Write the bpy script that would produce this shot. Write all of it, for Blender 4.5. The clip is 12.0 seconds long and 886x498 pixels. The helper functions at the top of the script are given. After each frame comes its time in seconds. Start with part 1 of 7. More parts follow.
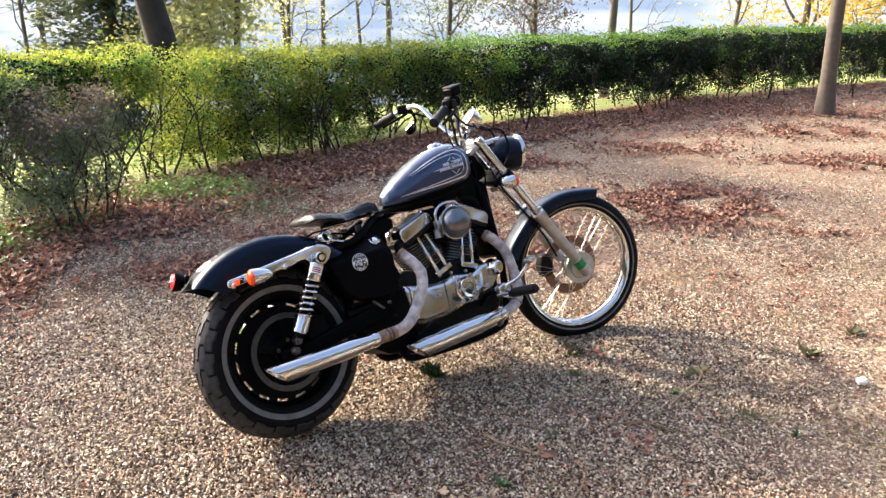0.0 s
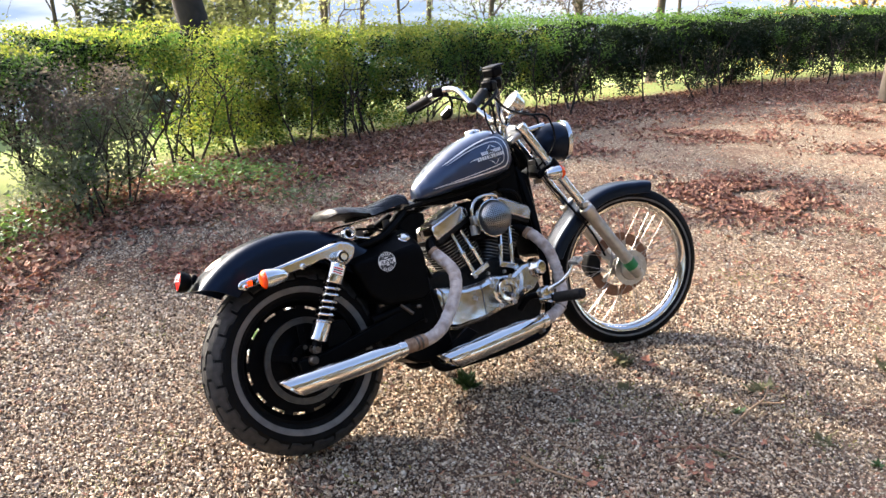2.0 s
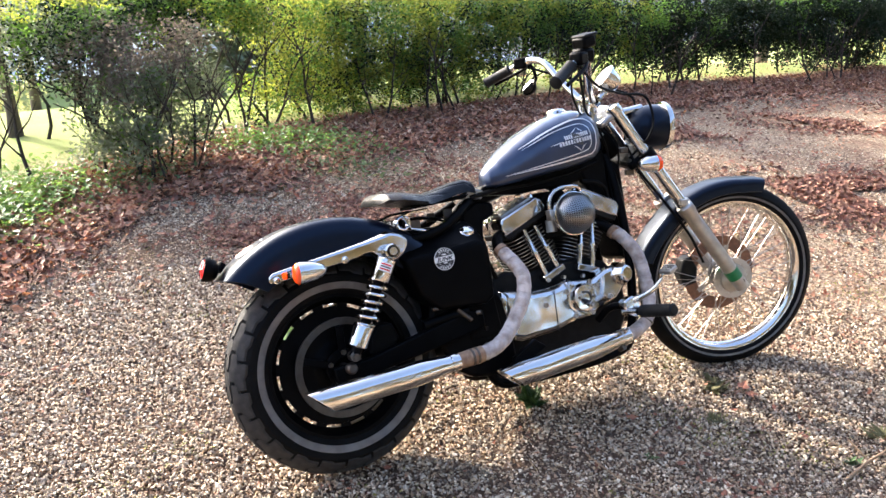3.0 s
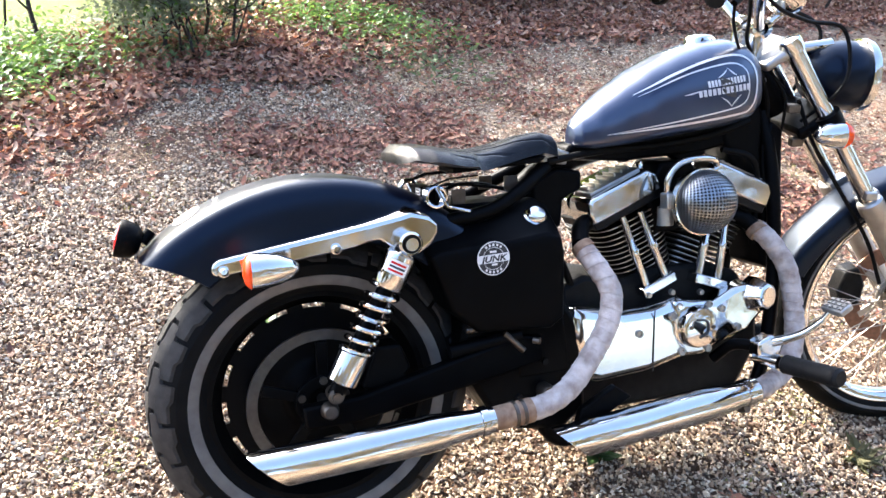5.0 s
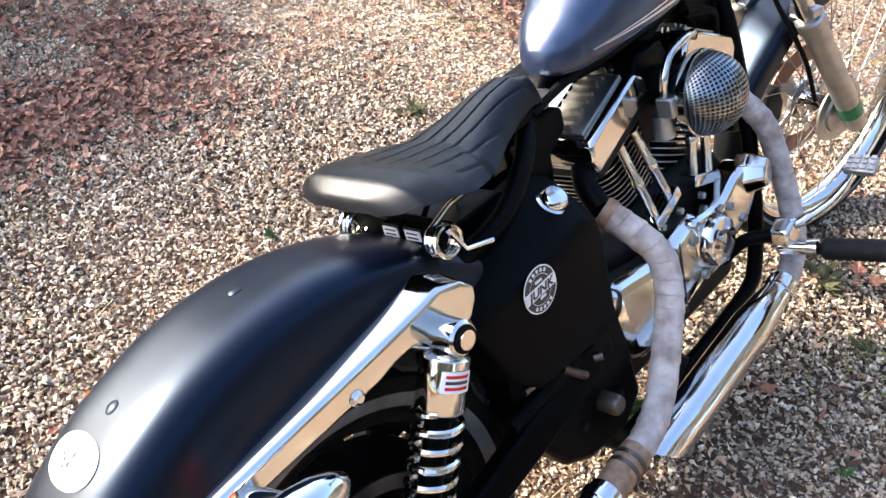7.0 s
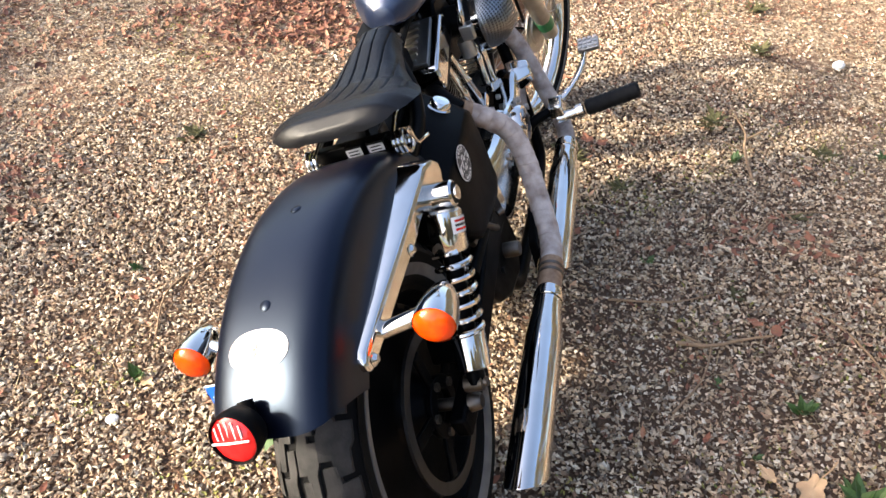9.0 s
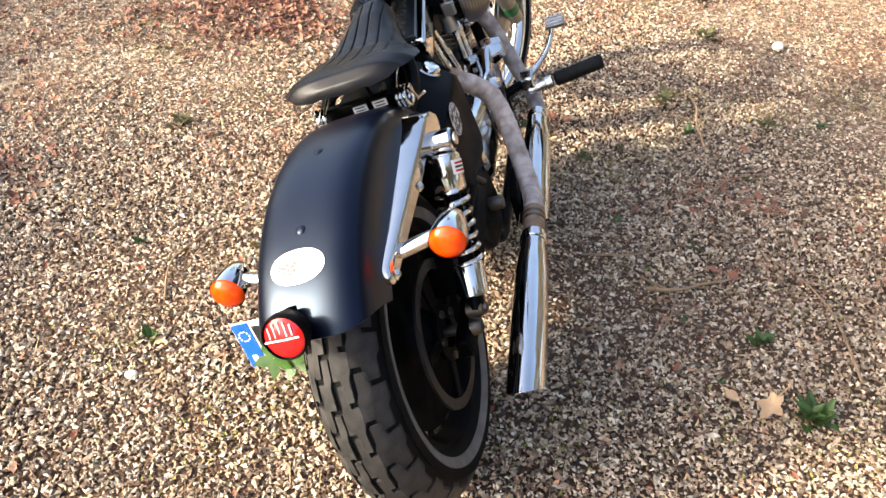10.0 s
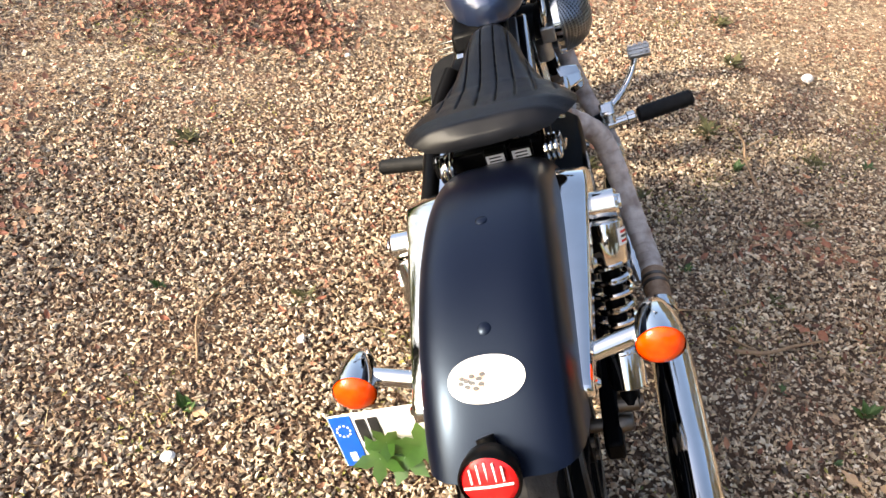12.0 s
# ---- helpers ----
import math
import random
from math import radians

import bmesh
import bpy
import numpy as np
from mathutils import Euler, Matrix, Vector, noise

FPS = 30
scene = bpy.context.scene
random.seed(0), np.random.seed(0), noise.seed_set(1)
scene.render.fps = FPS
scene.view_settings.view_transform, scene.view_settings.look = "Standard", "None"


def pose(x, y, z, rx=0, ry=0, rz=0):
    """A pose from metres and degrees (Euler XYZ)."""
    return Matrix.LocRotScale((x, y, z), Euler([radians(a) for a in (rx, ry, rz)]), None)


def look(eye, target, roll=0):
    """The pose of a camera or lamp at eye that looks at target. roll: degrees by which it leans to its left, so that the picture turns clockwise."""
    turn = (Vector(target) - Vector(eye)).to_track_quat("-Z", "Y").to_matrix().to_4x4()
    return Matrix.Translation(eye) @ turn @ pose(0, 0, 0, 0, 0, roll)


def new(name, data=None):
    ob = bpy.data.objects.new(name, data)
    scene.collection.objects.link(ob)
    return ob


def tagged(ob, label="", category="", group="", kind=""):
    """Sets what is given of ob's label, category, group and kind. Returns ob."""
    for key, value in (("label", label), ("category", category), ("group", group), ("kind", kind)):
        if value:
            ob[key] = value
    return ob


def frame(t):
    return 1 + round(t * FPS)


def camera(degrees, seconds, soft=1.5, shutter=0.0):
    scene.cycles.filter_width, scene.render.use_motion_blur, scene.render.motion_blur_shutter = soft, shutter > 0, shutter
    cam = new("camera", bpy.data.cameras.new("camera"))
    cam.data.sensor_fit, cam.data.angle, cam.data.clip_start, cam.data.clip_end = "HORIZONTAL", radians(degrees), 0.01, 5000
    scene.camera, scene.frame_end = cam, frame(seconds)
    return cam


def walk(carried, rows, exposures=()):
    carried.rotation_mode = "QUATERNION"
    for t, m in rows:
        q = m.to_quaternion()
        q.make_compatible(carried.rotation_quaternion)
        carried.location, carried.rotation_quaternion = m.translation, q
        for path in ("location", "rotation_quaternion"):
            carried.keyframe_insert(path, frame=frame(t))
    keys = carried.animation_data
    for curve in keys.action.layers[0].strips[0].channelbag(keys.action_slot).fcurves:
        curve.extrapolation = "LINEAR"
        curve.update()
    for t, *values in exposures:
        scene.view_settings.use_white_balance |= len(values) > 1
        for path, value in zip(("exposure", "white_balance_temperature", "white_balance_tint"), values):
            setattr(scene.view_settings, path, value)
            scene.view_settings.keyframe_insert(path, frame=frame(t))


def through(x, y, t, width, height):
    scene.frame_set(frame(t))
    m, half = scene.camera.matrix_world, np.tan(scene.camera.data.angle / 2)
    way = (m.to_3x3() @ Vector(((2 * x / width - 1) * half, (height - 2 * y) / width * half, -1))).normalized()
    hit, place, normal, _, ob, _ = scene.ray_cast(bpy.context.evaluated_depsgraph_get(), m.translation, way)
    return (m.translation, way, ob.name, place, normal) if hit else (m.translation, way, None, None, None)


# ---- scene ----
cam = camera(57.1, 12.0)
PATH = [
    (0, (0.891, 0.412, 1.829), (0.399, 2.180, 1.115), 0.6),
    (0.5, (0.865, 0.432, 1.825), (0.373, 2.199, 1.108), 0.7),
    (1, (0.830, 0.486, 1.814), (0.332, 2.250, 1.094), 0.7),
    (1.5, (0.792, 0.579, 1.792), (0.275, 2.332, 1.059), 0.7),
    (2, (0.808, 0.734, 1.756), (0.231, 2.462, 1.006), 0.4),
    (2.5, (0.795, 0.929, 1.720), (0.123, 2.609, 0.941), 0.6),
    (3, (0.726, 1.145, 1.672), (-0.032, 2.770, 0.855), 1.4),
    (3.5, (0.648, 1.362, 1.625), (-0.185, 2.930, 0.770), 2.0),
    (3.7, (0.622, 1.448, 1.607), (-0.236, 2.994, 0.738), 2.1),
    (5.3, (0.340, 2.094, 1.485), (-0.500, 3.502, 0.393), 6.2),
    (5.5, (0.310, 2.172, 1.479), (-0.525, 3.589, 0.395), 6.5),
    (6, (0.135, 2.324, 1.503), (-0.545, 3.732, 0.304), 7.1),
    (6.5, (-0.128, 2.358, 1.458), (-0.495, 3.783, 0.148), 4.3),
    (7, (-0.307, 2.424, 1.415), (-0.384, 3.831, 0.038), 2.6),
    (7.5, (-0.495, 2.438, 1.415), (-0.215, 3.809, 0.028), 3.7),
    (7.7, (-0.566, 2.437, 1.418), (-0.167, 3.784, 0.037), 4.1),
    (9.3, (-0.851, 2.008, 1.489), (-0.156, 3.331, 0.206), 1.7),
    (9.5, (-0.900, 1.973, 1.488), (-0.174, 3.285, 0.210), 1.9),
    (10, (-0.965, 1.936, 1.498), (-0.201, 3.229, 0.222), 2.4),
    (10.5, (-0.954, 1.985, 1.489), (-0.174, 3.326, 0.275), 3.8),
    (11, (-0.991, 2.085, 1.479), (-0.171, 3.452, 0.321), 6.1),
    (11.5, (-1.108, 2.252, 1.418), (-0.227, 3.523, 0.198), 7.5),
    (12, (-1.137, 2.369, 1.396), (-0.210, 3.564, 0.134), 8.5),
]
EXPOSURE = [(0.0, 2.37, 6400, 13), (2.5, 2.5, 6200, 12), (3.5, 2.98, 6100, 12), (5.5, 3.12, 5850, 10), (7.5, 2.63, 6050, 10), (9.5, 2.28, 6700, 10), (10.0, 2.36, 6700, 10), (12.0, 2.07, 6850, 10)]
walk(cam, [(t, look(eye, target, roll)) for t, eye, target, roll in PATH], EXPOSURE)

# ---- world and sun ----
SUN_AZ, SUN_EL = 165.0, 26.5
world = bpy.data.worlds.new("sky")
scene.world = world
world.use_nodes = True
wn = world.node_tree
sky = wn.nodes.new("ShaderNodeTexSky")
sky.sky_type = "NISHITA"
sky.sun_disc = False
sky.sun_elevation = radians(SUN_EL)
sky.sun_rotation = radians(90 - SUN_AZ)
sky.air_density, sky.dust_density, sky.ozone_density = 0.8, 4.0, 1.0
wn.links.new(sky.outputs[0], wn.nodes["Background"].inputs[0])
wn.nodes["Background"].inputs[1].default_value = 0.15
sun = new("sun", bpy.data.lights.new("sun", "SUN"))
sun.data.energy, sun.data.angle, sun.data.color = 2.35, radians(4.0), (1.0, 0.92, 0.76)
sun_way = Vector((math.cos(radians(SUN_AZ)) * math.cos(radians(SUN_EL)), math.sin(radians(SUN_AZ)) * math.cos(radians(SUN_EL)), math.sin(radians(SUN_EL))))
sun.matrix_world = look(sun_way * 30, (0, 0, 0))

# ---- materials ----
def material(name, color, rough=0.5, metal=0.0, second=None, scale=30.0, amount=0.5, bump=0.0, bump_scale=200.0, coat=0.0, rough2=None, detail=6.0, gloss=0.5):
    """A surface with two colours mixed by noise at two scales, uneven gloss and fine relief."""
    m = bpy.data.materials.new(name)
    m.use_nodes = True
    n, l = m.node_tree.nodes, m.node_tree.links
    b = n["Principled BSDF"]
    b.inputs["Base Color"].default_value = (*color, 1)
    b.inputs["Roughness"].default_value, b.inputs["Metallic"].default_value = rough, metal
    b.inputs["Specular IOR Level"].default_value = gloss
    if coat:
        b.inputs["Coat Weight"].default_value, b.inputs["Coat Roughness"].default_value = coat, 0.06
    co = n.new("ShaderNodeTexCoord")
    big = n.new("ShaderNodeTexNoise")
    big.inputs["Scale"].default_value, big.inputs["Detail"].default_value = scale, detail
    l.new(co.outputs["Object"], big.inputs["Vector"])
    ramp = n.new("ShaderNodeMapRange")
    ramp.inputs["From Min"].default_value, ramp.inputs["From Max"].default_value = 0.35, 0.7
    l.new(big.outputs["Fac"], ramp.inputs["Value"])
    if second:
        ramp.inputs["To Max"].default_value = amount
        mix = n.new("ShaderNodeMix")
        mix.data_type = "RGBA"
        mix.inputs["A"].default_value, mix.inputs["B"].default_value = (*color, 1), (*second, 1)
        l.new(ramp.outputs["Result"], mix.inputs["Factor"])
        l.new(mix.outputs["Result"], b.inputs["Base Color"])
    if rough2 is not None:
        rr = n.new("ShaderNodeMapRange")
        rr.inputs["From Min"].default_value, rr.inputs["From Max"].default_value = 0.35, 0.7
        rr.inputs["To Min"].default_value, rr.inputs["To Max"].default_value = rough, rough2
        l.new(big.outputs["Fac"], rr.inputs["Value"])
        l.new(rr.outputs["Result"], b.inputs["Roughness"])
    if bump:
        fine = n.new("ShaderNodeTexNoise")
        fine.inputs["Scale"].default_value, fine.inputs["Detail"].default_value = bump_scale, 3
        l.new(co.outputs["Object"], fine.inputs["Vector"])
        bp = n.new("ShaderNodeBump")
        bp.inputs["Strength"].default_value, bp.inputs["Distance"].default_value = bump, 0.002
        l.new(fine.outputs["Fac"], bp.inputs["Height"])
        l.new(bp.outputs["Normal"], b.inputs["Normal"])
    return m


SATIN = material("satin_black_paint", (0.0012, 0.0018, 0.0055), 0.3, 0, (0.0018, 0.0026, 0.007), 14, 0.6, 0.02, 300, rough2=0.34, gloss=0.27)
SATIN.node_tree.nodes["Principled BSDF"].inputs["Specular Tint"].default_value = (0.55, 0.73, 1.0, 1)
SIDE = material("matt_black_side_paint", (0.001, 0.001, 0.0012), 0.4, 0, (0.003, 0.003, 0.003), 20, 0.5, 0.06, 250, rough2=0.5, gloss=0.04)
BLACK = material("black_frame_paint", (0.0013, 0.0013, 0.0015), 0.35, 0, (0.004, 0.0037, 0.0034), 25, 0.5, 0.08, 250, rough2=0.5, gloss=0.045)
CHROME = material("chrome", (0.62, 0.6, 0.57), 0.04, 1.0, (0.5, 0.48, 0.44), 22, 0.35, 0.015, 120, rough2=0.13)
ALLOY = material("dull_cast_alloy", (0.42, 0.41, 0.385), 0.38, 1.0, (0.3, 0.285, 0.26), 30, 0.6, 0.1, 220, rough2=0.5)
ENGINE = material("black_crackle_engine", (0.004, 0.004, 0.004), 0.5, 0, (0.012, 0.011, 0.01), 40, 0.6, 0.25, 500, gloss=0.12)
RUBBER = material("worn_tyre_rubber", (0.004, 0.004, 0.004), 0.6, 0, (0.01, 0.0095, 0.0085), 18, 0.5, 0.2, 260, gloss=0.05)
TREAD = material("dusty_tread_rubber", (0.016, 0.0155, 0.015), 0.6, 0, (0.05, 0.047, 0.044), 30, 0.7, 0.25, 260, gloss=0.15)
STRIPE = material("dirty_whitewall", (0.14, 0.128, 0.115), 0.75, 0, (0.06, 0.054, 0.048), 26, 0.7, 0.15, 200)
LEATHER = material("black_leather", (0.002, 0.0023, 0.0033), 0.29, 0, (0.005, 0.005, 0.0065), 30, 0.6, 0.25, 700, rough2=0.4, gloss=0.17)
WRAP = material("exhaust_wrap", (0.52, 0.455, 0.41), 0.85, 0, (0.2, 0.145, 0.115), 34, 0.85, 0.5, 320)
BURNT = material("rusted_wrap_end", (0.2, 0.11, 0.06), 0.7, 0.2, (0.36, 0.25, 0.16), 60, 0.8, 0.4, 300)
SPOKE = material("dull_spoke_steel", (0.34, 0.32, 0.29), 0.3, 1.0, (0.2, 0.15, 0.12), 50, 0.6, 0.05, 200)
STEEL = material("worn_steel", (0.14, 0.12, 0.1), 0.42, 1.0, (0.08, 0.06, 0.045), 40, 0.7, 0.1, 200, rough2=0.5)
DISC = material("brake_disc_steel", (0.07, 0.066, 0.062), 0.4, 0.9, (0.04, 0.037, 0.034), 60, 0.6, 0.1, 300)
ORANGE = material("amber_lens", (0.9, 0.05, 0.001), 0.12, 0, (0.95, 0.11, 0.003), 60, 0.6, 0.06, 200)
RUST = material("rusted_disc_steel", (0.2, 0.1, 0.06), 0.5, 0.5, (0.1, 0.05, 0.03), 70, 0.7, 0.1, 300)
ORANGE.node_tree.nodes["Principled BSDF"].inputs["Transmission Weight"].default_value = 0.25
RED = material("red_lens", (0.6, 0.012, 0.012), 0.1, 0, (0.35, 0.01, 0.01), 90, 0.6, 0.1, 200)
WHITE = material("white_sticker", (0.75, 0.74, 0.7), 0.35, 0, (0.66, 0.64, 0.6), 60, 0.6)
INK = material("black_print", (0.012, 0.012, 0.013), 0.4, 0, (0.03, 0.03, 0.03), 60, 0.5)
GREENTAPE = material("green_tape", (0.0, 0.16, 0.045), 0.35, 0, (0.0, 0.1, 0.03), 120, 0.6, 0.1)
GRIP = material("black_rubber_grip", (0.005, 0.005, 0.005), 0.6, 0, (0.014, 0.014, 0.014), 60, 0.5, 0.3, 400, gloss=0.15)
MESH = material("dull_steel_mesh", (0.3, 0.31, 0.32), 0.3, 1.0, (0.2, 0.2, 0.2), 40, 0.6, 0.05, 200)
BLUE = material("plate_blue", (0.005, 0.09, 0.5), 0.35, 0, (0.01, 0.07, 0.4), 50, 0.5)
GLASS = material("mirror_glass", (0.9, 0.92, 0.93), 0.02, 1.0)
SILVER = material("silver_pinstripe", (0.62, 0.63, 0.65), 0.3, 0.3, (0.5, 0.5, 0.52), 80, 0.5)
PEACH = material("faded_orange_print", (0.66, 0.36, 0.25), 0.4, 0, (0.7, 0.45, 0.34), 80, 0.5)


def tank_paint():
    """Dark blue-grey metal-flake lacquer."""
    m = material("metalflake_tank_paint", (0.009, 0.017, 0.045), 0.34, 0.5, (0.015, 0.025, 0.06), 12, 0.7, rough2=0.4, gloss=0.5, coat=1.0)
    m.node_tree.nodes["Principled BSDF"].inputs["Specular Tint"].default_value = (0.85, 0.93, 1.0, 1)
    m.node_tree.nodes["Principled BSDF"].inputs["Coat Roughness"].default_value = 0.18
    n, l = m.node_tree.nodes, m.node_tree.links
    co, v = n.new("ShaderNodeTexCoord"), n.new("ShaderNodeTexVoronoi")
    v.inputs["Scale"].default_value = 900
    l.new(co.outputs["Object"], v.inputs["Vector"])
    bp = n.new("ShaderNodeBump")
    bp.inputs["Strength"].default_value, bp.inputs["Distance"].default_value = 0.06, 0.001
    l.new(v.outputs["Color"], bp.inputs["Height"])
    l.new(bp.outputs["Normal"], n["Principled BSDF"].inputs["Normal"])
    return m


TANK = tank_paint()


# ---- shapes ----
class Shape:
    """Gathers faces of one mesh."""

    def __init__(self):
        self.v, self.f = [], []

    def grid(self, rows, close_u=False, close_v=False, caps=False):
        """Faces over rows of points; close_u: the last row meets the first; close_v: each row is a loop."""
        base, nu, nv = len(self.v), len(rows), len(rows[0])
        for r in rows:
            self.v += [tuple(p) for p in r]
        for i in range(nu if close_u else nu - 1):
            for j in range(nv if close_v else nv - 1):
                a, b = base + i * nv, base + (i + 1) % nu * nv
                k = (j + 1) % nv
                self.f.append((a + j, a + k, b + k, b + j))
        if caps:
            self.f.append(tuple(base + j for j in reversed(range(nv))))
            self.f.append(tuple(base + (nu - 1) * nv + j for j in range(nv)))
        return self

    def tube(self, points, radius, seg=12, closed=False, caps=True, flat=1.0):
        """A round bar along points; radius: one number or one for each point."""
        pts = [Vector(p) for p in points]
        n = len(pts)
        rad = radius if isinstance(radius, (list, tuple)) else [radius] * n
        rows, side = [], None
        for i, p in enumerate(pts):
            a, b = pts[i - 1] if i or closed else p, pts[(i + 1) % n] if i < n - 1 or closed else p
            d = (b - a).normalized()
            if side is None:
                side = d.orthogonal().normalized()
            side = (side - d * side.dot(d)).normalized()
            up = d.cross(side)
            rows.append([p + side * math.cos(k * math.tau / seg) * rad[i] + up * math.sin(k * math.tau / seg) * rad[i] * flat for k in range(seg)])
        return self.grid(rows, close_u=closed, close_v=True, caps=caps and not closed)

    def lathe(self, centre, axis, profile, seg=32, closed=False, start=0.0, sweep=360.0):
        """profile: (radius, along the axis) pairs."""
        c, ax = Vector(centre), Vector(axis).normalized()
        s = ax.orthogonal().normalized()
        if abs(ax.y) > 0.9:
            s = Vector((1, 0, 0))
            s = (s - ax * s.dot(ax)).normalized()
        u = ax.cross(s)
        whole = sweep > 359.9
        rows = []
        for k in range(seg if whole else seg + 1):
            a = radians(start + sweep * k / seg)
            d = s * math.cos(a) + u * math.sin(a)
            rows.append([c + d * r + ax * h for r, h in profile])
        return self.grid(rows, close_u=whole, close_v=closed)

    def box(self, centre, size, turn=None):
        c, m = Vector(centre), turn or Matrix.Identity(3)
        base = len(self.v)
        for z in (-0.5, 0.5):
            for x, y in ((-0.5, -0.5), (0.5, -0.5), (0.5, 0.5), (-0.5, 0.5)):
                self.v.append(tuple(c + m @ Vector((x * size[0], y * size[1], z * size[2]))))
        for f in ((3, 2, 1, 0), (4, 5, 6, 7), (0, 1, 5, 4), (1, 2, 6, 5), (2, 3, 7, 6), (3, 0, 4, 7)):
            self.f.append(tuple(base + k for k in f))
        return self

    def prism(self, outline, y0, y1):
        """An outline in x and z, pulled from y0 to y1."""
        return self.grid([[(x, y0, z) for x, z in outline], [(x, y1, z) for x, z in outline]], close_v=True, caps=True)

    def ball(self, centre, r, seg=20, squash=(1, 1, 1)):
        c = Vector(centre)
        rows = []
        for i in range(1, seg // 2):
            t = math.pi * i / (seg // 2)
            rows.append([c + Vector((r * squash[0] * math.sin(t) * math.cos(p * math.tau / seg), r * squash[1] * math.sin(t) * math.sin(p * math.tau / seg), r * squash[2] * math.cos(t))) for p in range(seg)])
        return self.grid(rows, close_v=True, caps=True)

    def turned(self, m):
        self.v = [tuple(m @ Vector(p)) for p in self.v]
        return self


def part(name, shape, mat, parent=None, label="", bevel=0.0, angle=40, fix=True):
    """Links a shape as ONE mesh object under a thing or part."""
    me = bpy.data.meshes.new(name)
    me.from_pydata(shape.v, [], shape.f)
    if fix:
        bm = bmesh.new()
        bm.from_mesh(me)
        bmesh.ops.recalc_face_normals(bm, faces=bm.faces)
        bm.to_mesh(me)
        bm.free()
    me.shade_smooth()
    me.set_sharp_from_angle(angle=radians(angle))
    me.materials.append(mat)
    ob = new(name, me)
    if parent:
        ob.parent = parent
    if label:
        ob["label"] = label
    if bevel:
        b = ob.modifiers.new("bevel", "BEVEL")
        b.width, b.segments, b.limit_method, b.angle_limit = bevel, 2, "ANGLE", radians(40)
    return ob


def thing(name, matrix, label, category, group="", kind=""):
    ob = new(name)
    ob.empty_display_size = 0.1
    ob.matrix_world = matrix
    return tagged(ob, label, category, group, kind)


def curve(points, steps=8):
    """A smooth line through points."""
    p = [Vector(q) for q in points]
    p = [p[0] * 2 - p[1]] + p + [p[-1] * 2 - p[-2]]
    out = []
    for i in range(1, len(p) - 2):
        for k in range(steps):
            t = k / steps
            out.append(0.5 * ((2 * p[i]) + (p[i + 1] - p[i - 1]) * t + (2 * p[i - 1] - 5 * p[i] + 4 * p[i + 1] - p[i + 2]) * t * t + (3 * p[i] - p[i - 1] - 3 * p[i + 1] + p[i + 2]) * t ** 3))
    out.append(p[-2])
    return out


def ends(x, knots):
    """Straight-line value at x between (x, value) knots."""
    return float(np.interp(x, [k[0] for k in knots], [k[1] for k in knots]))

# ---- the motorcycle: x ahead, y to its left, z up, from the rear tyre's foot ----
LEAN, HEADING, STEER = 23.8, 53.3, -18.5
BIKE = pose(-0.352, 2.835, 0.008, 0, 0, HEADING) @ pose(0, 0, 0, 0, 1.6, 0) @ pose(0, 0, 0, -LEAN, 0, 0) @ Matrix.Diagonal((1.023, 1.002, 1.007, 1))
bike = thing("motorcycle", BIKE, "black custom motorcycle with chrome engine leaning on its stand", "motorcycle")
# the steered front end turns about the fork's axis
NECK = Vector((1.09, 0, 0.924))
STEERED = Matrix.Translation(NECK) @ Matrix.Rotation(radians(STEER), 4, Vector((-0.565, 0, 0.825))) @ Matrix.Translation(-NECK)
HUB, FRONT = Vector((0, 0, 0.334)), Vector((1.575, 0, 0.345))
AXIS_Y = (0, 1, 0)


def crown(t, s, lift):
    """A point on the rear tyre: t round it, s across its crown."""
    r = 0.319 - 0.05 * abs(s) ** 2.6 + lift
    y = 0.071 * s
    return HUB + Vector((math.cos(t) * r, y, math.sin(t) * r))


def rear_tyre():
    g = Shape()
    prof = [(0.212, -0.052), (0.222, -0.062), (0.232, -0.069), (0.256, -0.075), (0.272, -0.0745)]
    prof += [(0.319 - 0.05 * abs(s) ** 2.6, 0.071 * s) for s in np.linspace(-1, 1, 17)]
    prof += [(0.272, 0.0745), (0.256, 0.075), (0.232, 0.069), (0.222, 0.062), (0.212, 0.052)]
    g.lathe(HUB, AXIS_Y, prof, 80)
    return g


TREADS = 22


def tread_block(side, lo, hi, a0, a1, step):
    """One raised block of the tread: its cuts jog half-way across, and it zigzags along the tyre."""
    g, w = Shape(), math.tau / TREADS
    top, low = [], []
    for f, jog in ((0, 0), (0.46, 0), (0.54, 1), (1, 1)):
        cols = [(a0, 0), (a0 * 0.6 + a1 * 0.4, 0), (a0 * 0.45 + a1 * 0.55, 0.055), (a1, 0.055)]
        pts = [(w * (a + step * jog), max(-0.99, min(0.99, side * (lo + (hi - lo) * f) + z))) for a, z in cols]
        top.append([crown(a, q, 0.006) for a, q in pts])
        low.append([crown(a, q, -0.002) for a, q in pts])
    g.grid(top)
    rim_t = top[0] + [r[-1] for r in top[1:]] + top[-1][-2::-1] + [r[0] for r in top[-2:0:-1]]
    rim_b = low[0] + [r[-1] for r in low[1:]] + low[-1][-2::-1] + [r[0] for r in low[-2:0:-1]]
    return g.grid([rim_t, rim_b], close_v=True)


